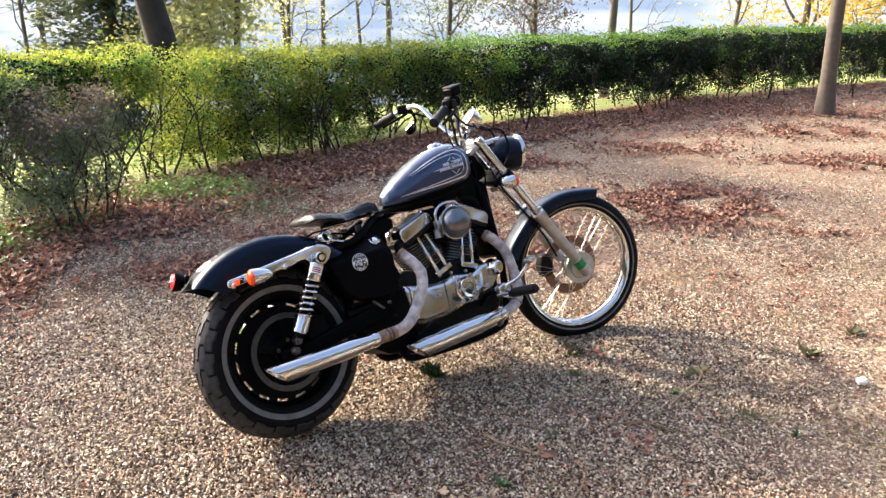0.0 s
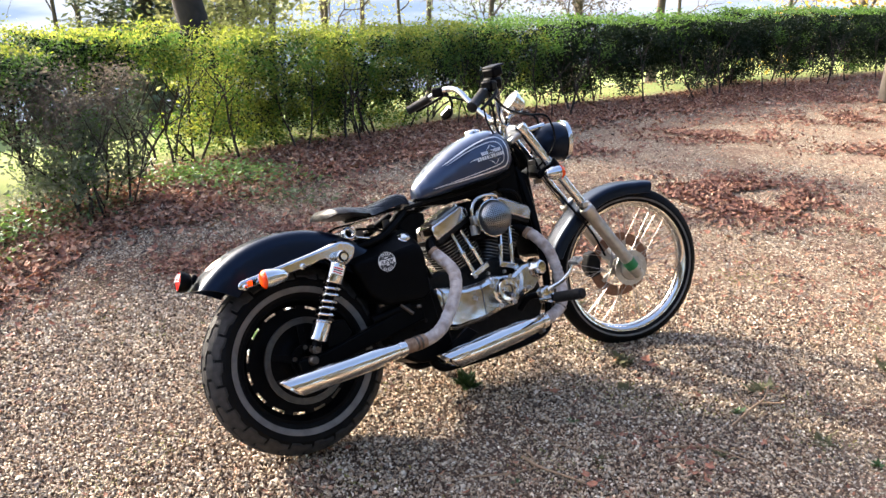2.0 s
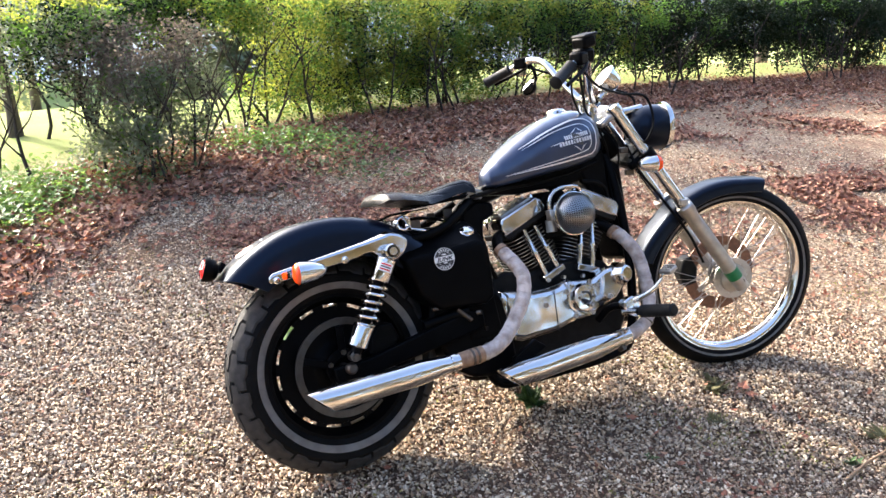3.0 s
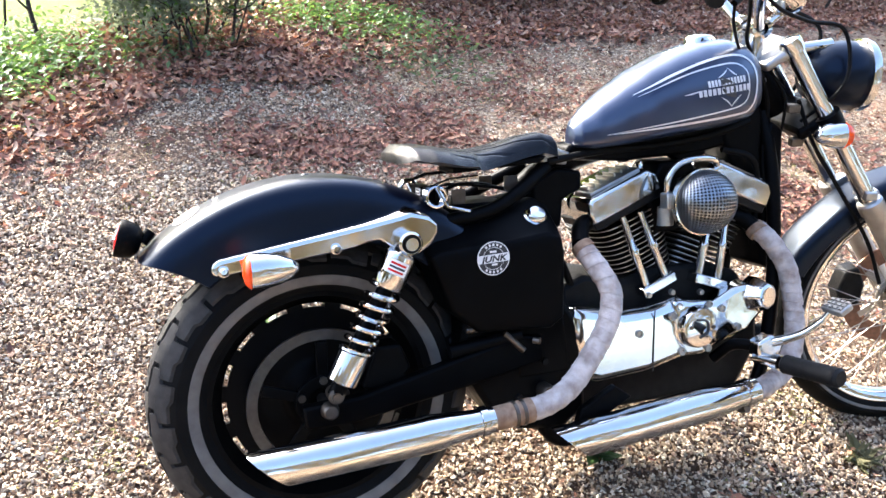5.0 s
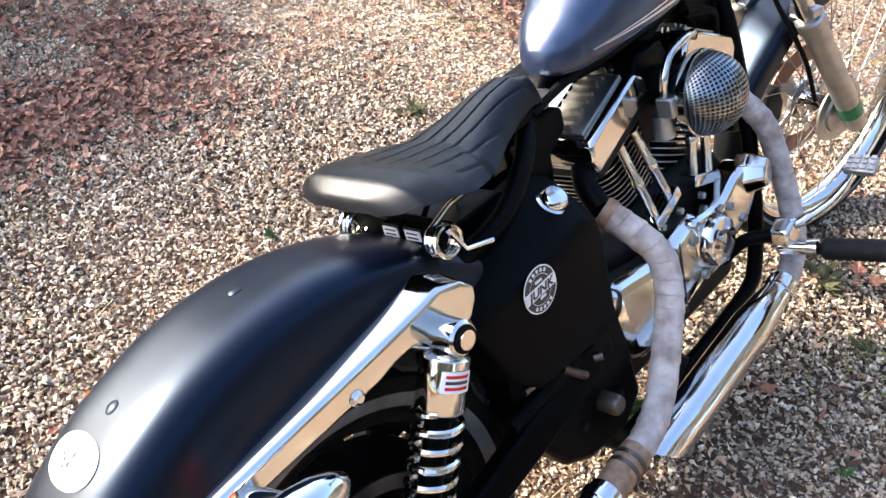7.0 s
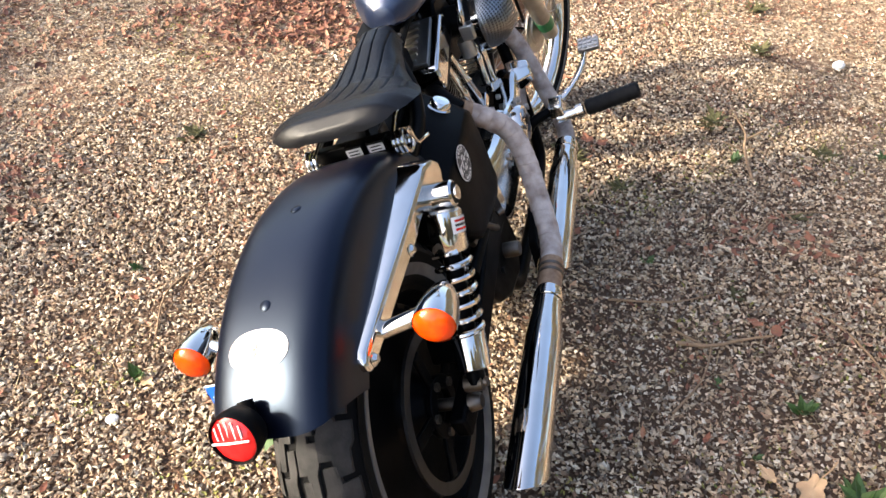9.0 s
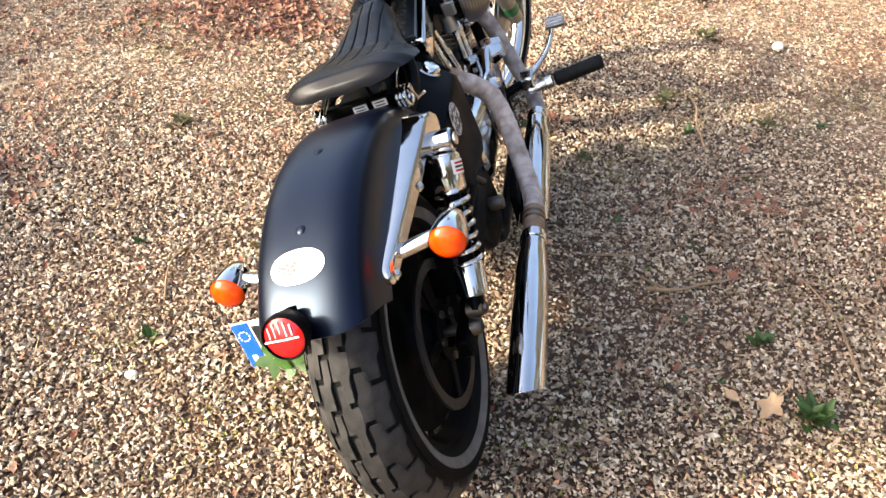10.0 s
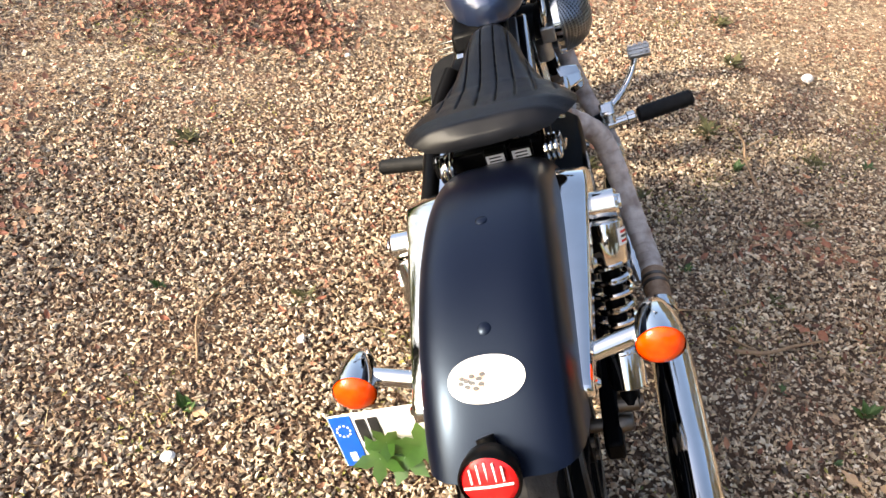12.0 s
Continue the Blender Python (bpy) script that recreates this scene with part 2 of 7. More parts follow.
def rear_rim():
    """A solid black cast wheel: barrel, rim band and dish."""
    g = Shape()
    g.lathe(HUB, AXIS_Y, [(0.218, -0.056), (0.221, -0.05), (0.208, -0.046), (0.2, -0.03), (0.198, 0), (0.2, 0.03), (0.208, 0.046), (0.221, 0.05), (0.218, 0.056), (0.206, 0.056), (0.192, 0.03), (0.186, -0.016), (0.186, -0.024), (0.192, -0.03), (0.206, -0.056)], 72, closed=True)
    g.lathe(HUB, AXIS_Y, [(0.0, -0.07), (0.04, -0.07), (0.05, -0.05), (0.065, -0.03), (0.08, -0.026), (0.177, -0.024), (0.177, -0.016), (0.08, -0.01), (0.08, 0.03), (0.05, 0.06), (0.0, 0.06)], 60)
    return g


def wheel_web(k):
    """A bridge between two slots of the wheel."""
    ring = lambda r, y: [HUB + Vector((r * math.cos(math.tau / 15 * (k + f)), y, r * math.sin(math.tau / 15 * (k + f)))) for f in (0, 0.2, 0.42)]
    lo, hi = ring(0.175, -0.0245) + ring(0.188, -0.0245)[::-1], ring(0.175, -0.0155) + ring(0.188, -0.0155)[::-1]
    return Shape().grid([lo, hi], close_v=True, caps=True)


def ring_plate(c, r0, r1, y0, y1, seg=64):
    return Shape().lathe(c, AXIS_Y, [(r0, y0), (r1, y0), (r1, y1), (r0, y1)], seg, closed=True)


rear_wheel = part("rear_wheel", rear_rim(), BLACK, bike, "black cast wheel with slots round its rim")
part("tyre", rear_tyre(), RUBBER, rear_wheel, "worn black tyre with blocky tread")
for k in range(15):
    part("web", wheel_web(k), BLACK, rear_wheel)
for side in (-1, 1):
    for lo, hi, a0, a1, skew in ((0.05, 0.42, 0.04, 0.93, 0.42), (0.47, 0.94, -0.12, 0.77, 0.3)):
        first = part("tread_block", tread_block(side, lo, hi, a0, a1, skew), TREAD, rear_wheel)
        for k in range(TREADS):
            ob = first if k == 0 else new("tread_block", first.data)
            ob.parent = rear_wheel
            ob.matrix_basis = Matrix.Translation(HUB) @ Matrix.Rotation(-(k + (0.5 if side > 0 else 0)) * math.tau / TREADS, 4, "Y") @ Matrix.Translation(-HUB)
for s in (-1, 1):
    part("whitewall", Shape().lathe(HUB, AXIS_Y, [(0.231, s * 0.0685), (0.2345, s * 0.0715), (0.244, s * 0.074), (0.2515, s * 0.0762), (0.2515, s * 0.073)], 72), STRIPE, rear_wheel, "dirty grey whitewall band")
part("brake_disc", ring_plate(HUB, 0.126, 0.147, -0.086, -0.08), DISC, rear_wheel, "dark steel brake disc")
spider = Shape()
for k in range(5):
    a = math.tau * k / 5 + 0.3
    spider.box(HUB + Vector((math.cos(a) * 0.085, -0.083, math.sin(a) * 0.085)), (0.075, 0.008, 0.022), Matrix.Rotation(-a, 3, "Y"))
spider.lathe(HUB, AXIS_Y, [(0.03, -0.09), (0.055, -0.09), (0.055, -0.076), (0.03, -0.076)], 32, closed=True)
part("disc_carrier", spider, BLACK, rear_wheel, bevel=0.002)
for k in range(5):
    a = math.tau * k / 5 + 0.3
    part("disc_bolt", Shape().lathe(HUB + Vector((math.cos(a) * 0.045, -0.09, math.sin(a) * 0.045)), AXIS_Y, [(0, -0.006), (0.008, -0.006), (0.008, 0.002)], 8), STEEL, rear_wheel)
part("belt_pulley", Shape().lathe(HUB, AXIS_Y, [(0.04, 0.07), (0.1, 0.07), (0.105, 0.078), (0.105, 0.105), (0.04, 0.1)], 48), BLACK, rear_wheel)
part("axle", Shape().tube([(0, -0.15, 0.336), (0, 0.15, 0.336)], 0.011, 16), STEEL, bike)
for s in (-1, 1):
    part("axle_nut", Shape().lathe((0, s * 0.148, 0.336), AXIS_Y, [(0, s * 0.012), (0.012, s * 0.012), (0.015, s * 0.008), (0.018, -s * 0.006), (0.018, -s * 0.01)], 12), STEEL, bike, "greasy steel axle nut")

# swingarm and rear brake
for s in (-1, 1):
    g = Shape()
    g.prism([(-0.045, 0.3), (-0.05, 0.345), (0.06, 0.352), (0.4, 0.43), (0.45, 0.42), (0.45, 0.37), (0.3, 0.34), (0.05, 0.3)], s * 0.11, s * 0.14)
    part("swingarm", g, SIDE, bike, bevel=0.006)
part("brake_caliper", Shape().prism([(0.07, 0.36), (0.1, 0.44), (0.15, 0.44), (0.17, 0.39), (0.13, 0.34)], -0.12, -0.06), BLACK, bike, bevel=0.006)
part("belt", Shape().tube(curve([(0.0, 0.09, 0.425), (0.35, 0.09, 0.46), (0.42, 0.09, 0.43), (0.35, 0.09, 0.36), (0.0, 0.09, 0.215), (-0.09, 0.09, 0.27), (-0.09, 0.09, 0.37)], 5), 0.006, 6, closed=True, flat=2.2), RUBBER, bike, "black rubber drive belt")


# ---- rear fender ----
def fender_point(a, s, lift=0.0, centre=HUB, r=0.446, half=0.098, drop=0.112):
    """a: degrees from ahead over the top, s: -1 to 1 across."""
    q = abs(s)
    y = half * (1 - (1 - min(1.0, q * 1.12)) ** 2.1) if q < 0.9 else half
    rr = r - drop * (q ** 3.2) + lift
    y = y + lift * q
    return centre + Vector((math.cos(radians(a)) * rr, math.copysign(y, s), math.sin(radians(a)) * rr))


def rear_fender():
    g = Shape()
    ss = np.linspace(-1, 1, 41)
    rows = []
    for a in np.linspace(38, 135.5, 60):
        # the tail end is rounded off at its corners
        cut = max(0.0, (a - 127) / 8.5)
        top = [fender_point(a - 12 * max(0, abs(s) - 0.2) ** 2 * cut, s) for s in ss]
        low = [fender_point(a - 12 * max(0, abs(s) - 0.2) ** 2 * cut, s, -0.004) for s in ss[::-1]]
        rows.append(top + low)
    return g.grid(rows, close_v=True, caps=False)


fender = part("rear_fender", rear_fender(), SATIN, bike, "satin black rear fender, dusty")
tail_lip = Shape().grid([[fender_point(135.5 - 12 * max(0, abs(s) - 0.2) ** 2, s, l) for s in np.linspace(-1, 1, 41)] for l in (0, -0.004)])
part("fender_lip", tail_lip, SATIN, fender)
for a in (91.0, 113.2):
    p = fender_point(a, 0, 0.0005)
    part("rubber_plug", Shape().lathe(p, p - HUB, [(0, 0.0018), (0.006, 0.0016), (0.0085, 0), (0.0085, -0.002)], 16), SATIN, fender)


def oval_patch(a, s, da, ds, lift, seg=40, rings=6):
    rows = []
    for k in range(seg):
        t = math.tau * k / seg
        rows.append([fender_point(a + da * math.cos(t) * f, s + ds * math.sin(t) * f, lift) for f in np.linspace(0.001, 1, rings)])
    return Shape().grid(rows, close_u=True)


oval = part("oval_sticker", oval_patch(121.0, 0.02, 3.6, 0.235, 0.0012), WHITE, fender, "white oval sticker with faded print")


def oval_wedge(a, s, da, ds, lift, t0, t1, seg=14, rings=6):
    """A slice of the oval, from t0 to t1 degrees round it."""
    turn_ = [radians(t0 + (t1 - t0) * k / seg) for k in range(seg + 1)]
    return Shape().grid([[fender_point(a + da * math.cos(t) * f, s + ds * math.sin(t) * f, lift) for f in np.linspace(0.02, 0.96, rings)] for t in turn_])


part("print_patch", oval_wedge(121.0, 0.02, 3.6, 0.235, 0.0022, 98, 176), PEACH, oval)
part("print_patch", oval_wedge(121.0, 0.02, 3.6, 0.235, 0.0022, 8, 52), PEACH, oval)
for a, q in ((120.3, 0.03), (120.4, 0.09), (120.9, 0.05), (121.0, 0.12), (121.4, 0.09), (121.7, 0.04), (121.9, 0.12), (122.3, 0.07), (121.3, 0.16), (120.6, 0.15)):
    part("print_dot", oval_patch(a, q, 0.34, 0.018, 0.0036, 8, 2), INK, oval)

# struts, signals, shocks
STRUT = [(-0.192, 0.622), (-0.19, 0.634), (-0.178, 0.642), (0.1, 0.69), (0.146, 0.699), (0.167, 0.705), (0.2, 0.694), (0.217, 0.678), (0.216, 0.66), (0.203, 0.638), (0.18, 0.622), (0.16, 0.619), (0.13, 0.637), (0.107, 0.656), (0.085, 0.653), (0.06, 0.644), (-0.172, 0.612), (-0.188, 0.613)]
for s in (-1, 1):
    out = 0.15 if s < 0 else 0.108
    # it stands further out towards the seat, and its top flange widens there
    at = lambda x: out - 0.012 + 0.032 * max(0.0, min(1.0, (x + 0.19) / 0.4))
    wide = lambda x: 0.024 + 0.042 * max(0.0, min(1.0, (x + 0.19) / 0.4)) ** 1.2
    mid = lambda x: 0.645 + 0.17 * (x + 0.02)
    strut_rows = [[(x, s * (at(x) - wide(x)), z + (0.01 * wide(x) / 0.06 if z > mid(x) else 0)) for x, z in STRUT]]
    strut_rows += [[(x, s * (at(x) - 0.006), z + 0.002) for x, z in STRUT], [(x, s * at(x), mid(x) + (z - mid(x)) * 0.86) for x, z in STRUT]]
    strut = part("fender_strut", Shape().grid(strut_rows, close_v=True, caps=True), CHROME, bike, "long chrome fender strut", bevel=0.004)
    for x, z in ((0.026, 0.648), (-0.171, 0.622)):
        part("bolt", Shape().lathe((x, s * at(x), z), (0, s, 0), [(0, 0.006), (0.005, 0.006), (0.0065, 0.004), (0.0085, 0.001), (0.011, 0.0)], 12), CHROME, strut)
    # signal: bullet body ahead, amber lens behind
    c = Vector((-0.128, s * 0.205 - 0.02, 0.634))
    body = Shape().lathe(c, (1, 0, 0), [(0.0, 0.075), (0.008, 0.073), (0.018, 0.06), (0.026, 0.04), (0.0305, 0.018), (0.032, 0.0), (0.0315, -0.008)], 24)
    signal = part("turn_signal", body, CHROME, bike, "chrome bullet turn signal with amber lens")
    part("lens", Shape().lathe(c, (1, 0, 0), [(0.0, -0.02), (0.012, -0.0195), (0.022, -0.0165), (0.028, -0.011), (0.0305, -0.006), (0.0305, -0.002)], 24), ORANGE, signal, "amber plastic lens")
    part("stem", Shape().tube([c + Vector((0.02, -s * 0.02, 0.0)), Vector((-0.122, s * (out - 0.012), 0.626))], 0.013, 14), CHROME, signal)
    # shock absorber
    top, low = Vector((0.154, s * (out + 0.026), 0.652)), Vector((0.008, s * (out + 0.012), 0.372))
    d = (low - top).normalized()
    ln = (low - top).length
    shock = part("shock_absorber", Shape().tube([top, low], 0.016, 16), BLACK, bike, "chrome and black coil-over shock absorber")
    part("eye", Shape().lathe(top, (0, s, 0), [(0.0, 0.032), (0.012, 0.032), (0.0125, 0.027), (0.019, 0.027), (0.0225, 0.023), (0.0225, -0.02), (0.0, -0.02)], 24), CHROME, shock)
    part("rubber_bush", Shape().lathe(top, (0, s, 0), [(0.0125, 0.0285), (0.0175, 0.0285)], 24), RUBBER, shock)
    part("upper_cover", Shape().lathe(top, d, [(0.012, 0.02), (0.026, 0.022), (0.03, 0.026), (0.031, 0.088), (0.028, 0.092), (0.02, 0.092)], 28), CHROME, shock)
    e1 = d.orthogonal().normalized()
    face = math.degrees(math.atan2(Vector((-0.25, s, 0)).dot(d.cross(e1)), Vector((-0.25, s, 0)).dot(e1)))
    part("label_plate", Shape().lathe(top, d, [(0.0316, 0.036), (0.0316, 0.062)], 8, start=face - 38, sweep=76), WHITE, shock, "small printed label")
    for k in range(3):
        part("label_bar", Shape().lathe(top, d, [(0.032, 0.040 + k * 0.007), (0.032, 0.044 + k * 0.007)], 8, start=face - 28, sweep=56), RED if k != 1 else INK, shock)
    coil = []
    side = d.orthogonal().normalized()
    up = d.cross(side)
    turns = 6.3
    for k in range(121):
        a, h = math.tau * turns * k / 120, 0.09 + (ln - 0.175) * k / 120
        coil.append(top + d * h + side * math.cos(a) * 0.0285 + up * math.sin(a) * 0.0285)
    part("coil_spring", Shape().tube(coil, 0.0052, 8), CHROME, shock)
    part("lower_cup", Shape().lathe(top, d, [(0.018, ln - 0.09), (0.029, ln - 0.09), (0.03, ln - 0.086), (0.03, ln - 0.03), (0.026, ln - 0.026), (0.012, ln - 0.022), (0.012, ln)], 28), CHROME, shock)
    part("lower_eye", Shape().lathe(low, (0, s, 0), [(0.0, 0.02), (0.008, 0.02), (0.009, 0.014), (0.015, 0.012), (0.015, -0.02)], 16), STEEL, shock)

# tail light and number plate
c = Vector((-0.348, -0.006, 0.664))
way = Vector((-0.94, 0, 0.3)).normalized()
tail = part("tail_light", Shape().lathe(c, way, [(0.0, -0.04), (0.02, -0.038), (0.031, -0.028), (0.0345, -0.012), (0.035, 0.0), (0.033, 0.003), (0.031, 0.0)], 32), BLACK, bike, "small round black tail light with red lens")
part("lens", Shape().lathe(c, way, [(0.0, 0.007), (0.016, 0.0055), (0.027, 0.0015), (0.031, -0.001)], 32), RED, tail, "red lens with clear cast pattern")
s0 = Vector((0, 1, 0))
u0 = way.cross(s0)
for k in range(5):
    x = (k - 2) * 0.0088
    h = math.sqrt(max(0, 0.027 ** 2 - x * x))
    part("clear_bar", Shape().tube([c + way * 0.0055 + s0 * (-x) - u0 * 0.004, c + way * 0.004 + s0 * (-x) - u0 * h], 0.0011, 6), WHITE, tail)
part("clear_bar", Shape().tube([c + way * 0.0065 + s0 * 0.027, c + way * 0.008, c + way * 0.0065 - s0 * 0.027], 0.0014, 6), WHITE, tail)
part("bracket", Shape().tube([c - way * 0.04, fender_point(131, 0.0)], 0.011, 10), BLACK, tail)
plate_m = Matrix.Translation((-0.05, 0.226, 0.444)) @ Matrix.Rotation(radians(8), 4, "Y")
plate = part("number_plate", Shape().box((0, 0, 0), (0.003, 0.155, 0.105)).turned(plate_m), WHITE, bike, "white number plate with a blue band", bevel=0.0012)
part("blue_band", Shape().box((-0.0022, 0.057, 0), (0.002, 0.036, 0.101)).turned(plate_m), BLUE, plate)
for k in range(10):
    a = math.tau * k / 10
    part("star", Shape().box((-0.0036, 0.057 + 0.011 * math.cos(a), 0.022 + 0.011 * math.sin(a)), (0.001, 0.003, 0.003)).turned(plate_m), WHITE, plate)
part("letter_bar", Shape().box((-0.0036, 0.057, -0.032), (0.001, 0.011, 0.018)).turned(plate_m), WHITE, plate)
for y in (0.025, 0.004):
    part("print_bar", Shape().box((-0.0024, y, 0.018), (0.002, 0.016, 0.045)).turned(plate_m), INK, plate)
part("plate_bracket", Shape().tube([(-0.05, 0.2, 0.4), (-0.03, 0.15, 0.37), (0.0, 0.13, 0.33)], 0.009, 8), BLACK, plate)


# ---- frame ----
def bar(name, pts, r, mat=BLACK, label="", steps=6, seg=12):
    return part(name, Shape().tube(curve(pts, steps), r, seg), mat, bike, label)


bar("frame_tube", [(1.07, 0, 0.9), (0.95, 0, 0.87), (0.75, 0, 0.82), (0.55, 0, 0.765), (0.45, 0, 0.7)], 0.03)
for s in (-1, 1):
    bar("frame_tube", [(0.5, s * 0.05, 0.765), (0.43, s * 0.085, 0.725), (0.36, s * 0.1, 0.69), (0.28, s * 0.1, 0.675), (0.18, s * 0.1, 0.67), (0.08, s * 0.1, 0.665)], 0.015)
    bar("frame_tube", [(1.07, s * 0.03, 0.86), (1.075, s * 0.07, 0.7), (1.07, s * 0.09, 0.45), (1.03, s * 0.1, 0.24), (0.95, s * 0.1, 0.175), (0.6, s * 0.1, 0.165), (0.47, s * 0.1, 0.2), (0.43, s * 0.09, 0.42), (0.44, s * 0.06, 0.68)], 0.016)
    part("frame_bracket", Shape().prism([(0.4, 0.33), (0.4, 0.48), (0.5, 0.5), (0.52, 0.33)], s * 0.07, s * 0.12), BLACK, bike, bevel=0.006)
part("steering_neck", Shape().tube([(1.045, 0, 0.99), (1.135, 0, 0.86)], 0.034, 20), BLACK, bike)
for s in (-1, 1):
    part("neck_plug", Shape().lathe((1.055, s * 0.045, 0.93), (0, s, 0), [(0, 0.006), (0.009, 0.006), (0.011, 0.0)], 14), ALLOY, bike)
part("horn_block", Shape().prism([(0.95, 0.8), (0.95, 0.9), (1.02, 0.93), (1.06, 0.86), (1.06, 0.72), (1.0, 0.7)], -0.05, 0.05), BLACK, bike, bevel=0.01)

fender.location += Vector((0.008, -0.028, -0.004))
tail.location += Vector((0.008, -0.018, 0.017))
# oil tank on this side, battery box on the other
OIL = [(0.2, 0.64), (0.225, 0.665), (0.37, 0.693), (0.455, 0.705), (0.485, 0.685), (0.492, 0.6), (0.49, 0.46), (0.46, 0.44), (0.3, 0.45), (0.245, 0.5), (0.215, 0.58)]
for s in (-1, 1):
    cx, cz = 0.36, 0.58
    rows = []
    for f, y in ((0.97, 0.04), (1.0, 0.06), (1.0, 0.08), (1.0, 0.095), (1.0, 0.11), (1.0, 0.125), (1.0, 0.138), (0.985, 0.15), (0.95, 0.157), (0.8, 0.1605), (0.4, 0.162), (0.02, 0.162)):
        # the top falls away towards the outside
        fall = 0.8 * max(0.0, min(y, 0.15) - 0.08)
        rows.append([(cx + (x - cx) * f, s * y * (1 if s < 0 else 0.55), cz + (z - cz) * f - fall * max(0.0, min(1.0, (cz + (z - cz) * f - 0.6) / 0.09))) for x, z in OIL])
    tank_side = part("oil_tank" if s < 0 else "battery_cover", Shape().grid(rows, close_v=True), SIDE, bike, "black side tank with a round sticker" if s < 0 else "", bevel=0.004, angle=50)
    if s < 0:
        oil_tank = tank_side
part("oil_filler_cap", Shape().lathe((0.444, -0.118, 0.672), (0.1, -0.6, 0.8), [(0.0, 0.012), (0.016, 0.011), (0.021, 0.006), (0.022, 0.0), (0.026, -0.002), (0.026, -0.02)], 20), CHROME, oil_tank, "chrome triangular-marked filler cap")
c = Vector((0.33, -0.164, 0.602))


def disc(c, r, h, seg=36, inner=0.0):
    return Shape().lathe(c, (0, -1, 0), [(inner, 0), (inner, h), (r, h), (r, 0)], seg)


badge = part("round_sticker", disc(c, 0.034, 0.0006), WHITE, oil_tank, "round black and white sticker")
part("sticker_ring", disc(c, 0.032, 0.0009, inner=0.0225), INK, badge)
part("sticker_disc", disc(c, 0.0215, 0.0009), INK, badge)
part("sticker_band", Shape().box(c + Vector((0, -0.0012, 0)), (0.064, 0.0004, 0.0165), Matrix.Rotation(radians(-3), 3, "Y")), WHITE, badge)
txt = bpy.data.curves.new("word", "FONT")
txt.body, txt.size, txt.align_x, txt.align_y, txt.shear, txt.extrude = "JUNK", 0.0185, "CENTER", "CENTER", 0.25, 0.0002
txt.offset = 0.0006
tmp = new("word", txt)
me = bpy.data.meshes.new_from_object(tmp.evaluated_get(bpy.context.evaluated_depsgraph_get()))
bpy.data.objects.remove(tmp)
me.transform(Matrix.Translation(c + Vector((0, -0.0016, -0.001))) @ Matrix.Rotation(radians(-3), 4, "Y") @ Matrix.Rotation(radians(90), 4, "X") @ Matrix.Diagonal((1.15, 0.9, 1, 1)))
me.materials.append(INK)
word = new("word", me)
word.parent = badge
for k in range(-2, 3):
    for up_ in (1, -1):
        a = radians(90 * up_ + k * 17)
        part("print_bar", Shape().box(c + Vector((0.0272 * math.cos(a), -0.0011, 0.0272 * math.sin(a))), (0.004, 0.0005, 0.005), Matrix.Rotation(-a + math.pi / 2, 3, "Y")), WHITE, badge)
part("small_bar", Shape().box(c + Vector((0.002, -0.0011, -0.012)), (0.012, 0.0005, 0.004)), WHITE, badge)
part("small_bar", Shape().box(c + Vector((-0.001, -0.0011, 0.0135)), (0.014, 0.0005, 0.004)), WHITE, badge)

gearbox = part("gearbox", Shape().prism([(0.285, 0.47), (0.5, 0.5), (0.55, 0.42), (0.56, 0.24), (0.5, 0.2), (0.4, 0.215), (0.345, 0.25), (0.3, 0.33), (0.272, 0.4)], -0.118, 0.1), BLACK, bike, "black gearbox case below the side tank", bevel=0.012)
for x, z in ((0.34, 0.4), (0.4, 0.29), (0.46, 0.36), (0.5, 0.28)):
    part("case_bolt", Shape().lathe((x, -0.118, z), (0, -1, 0), [(0, 0.006), (0.007, 0.006), (0.008, 0.0)], 8), ENGINE, gearbox)
part("brake_lever_end", Shape().lathe((0.455, -0.118, 0.3), (0, -1, 0), [(0, 0.035), (0.014, 0.035), (0.017, 0.03), (0.017, 0.0)], 16), STEEL, gearbox)
# wiring, master cylinder and rods below the side tank
part("rear_master_cylinder", Shape().tube([(0.25, -0.12, 0.41), (0.4, -0.13, 0.43)], 0.016, 14), BLACK, bike)
for a, b2 in (((0.28, -0.135, 0.455), (0.33, -0.14, 0.456)), ((0.36, -0.14, 0.44), (0.4, -0.145, 0.4)), ((0.42, -0.15, 0.42), (0.43, -0.16, 0.42))):
    part("fitting", Shape().tube([a, b2], 0.007, 10), STEEL, bike)
bar("oil_hose", [(0.47, -0.08, 0.5), (0.52, -0.09, 0.47), (0.53, -0.07, 0.4)], 0.009, RUBBER)
bar("oil_hose", [(0.48, -0.1, 0.62), (0.53, -0.07, 0.55), (0.56, -0.05, 0.5)], 0.008, RUBBER)


# ---- seat ----
def seat_top(x):
    return ends(x, [(0.135, 0.811), (0.16, 0.827), (0.2, 0.826), (0.26, 0.815), (0.32, 0.809), (0.38, 0.817), (0.44, 0.827), (0.49, 0.833), (0.525, 0.825), (0.545, 0.8)])


def seat_half(x):
    return ends(x, [(0.135, 0.06), (0.145, 0.095), (0.165, 0.12), (0.2, 0.137), (0.235, 0.14), (0.28, 0.125), (0.33, 0.097), (0.38, 0.074), (0.44, 0.056), (0.5, 0.044), (0.53, 0.034), (0.545, 0.015)])


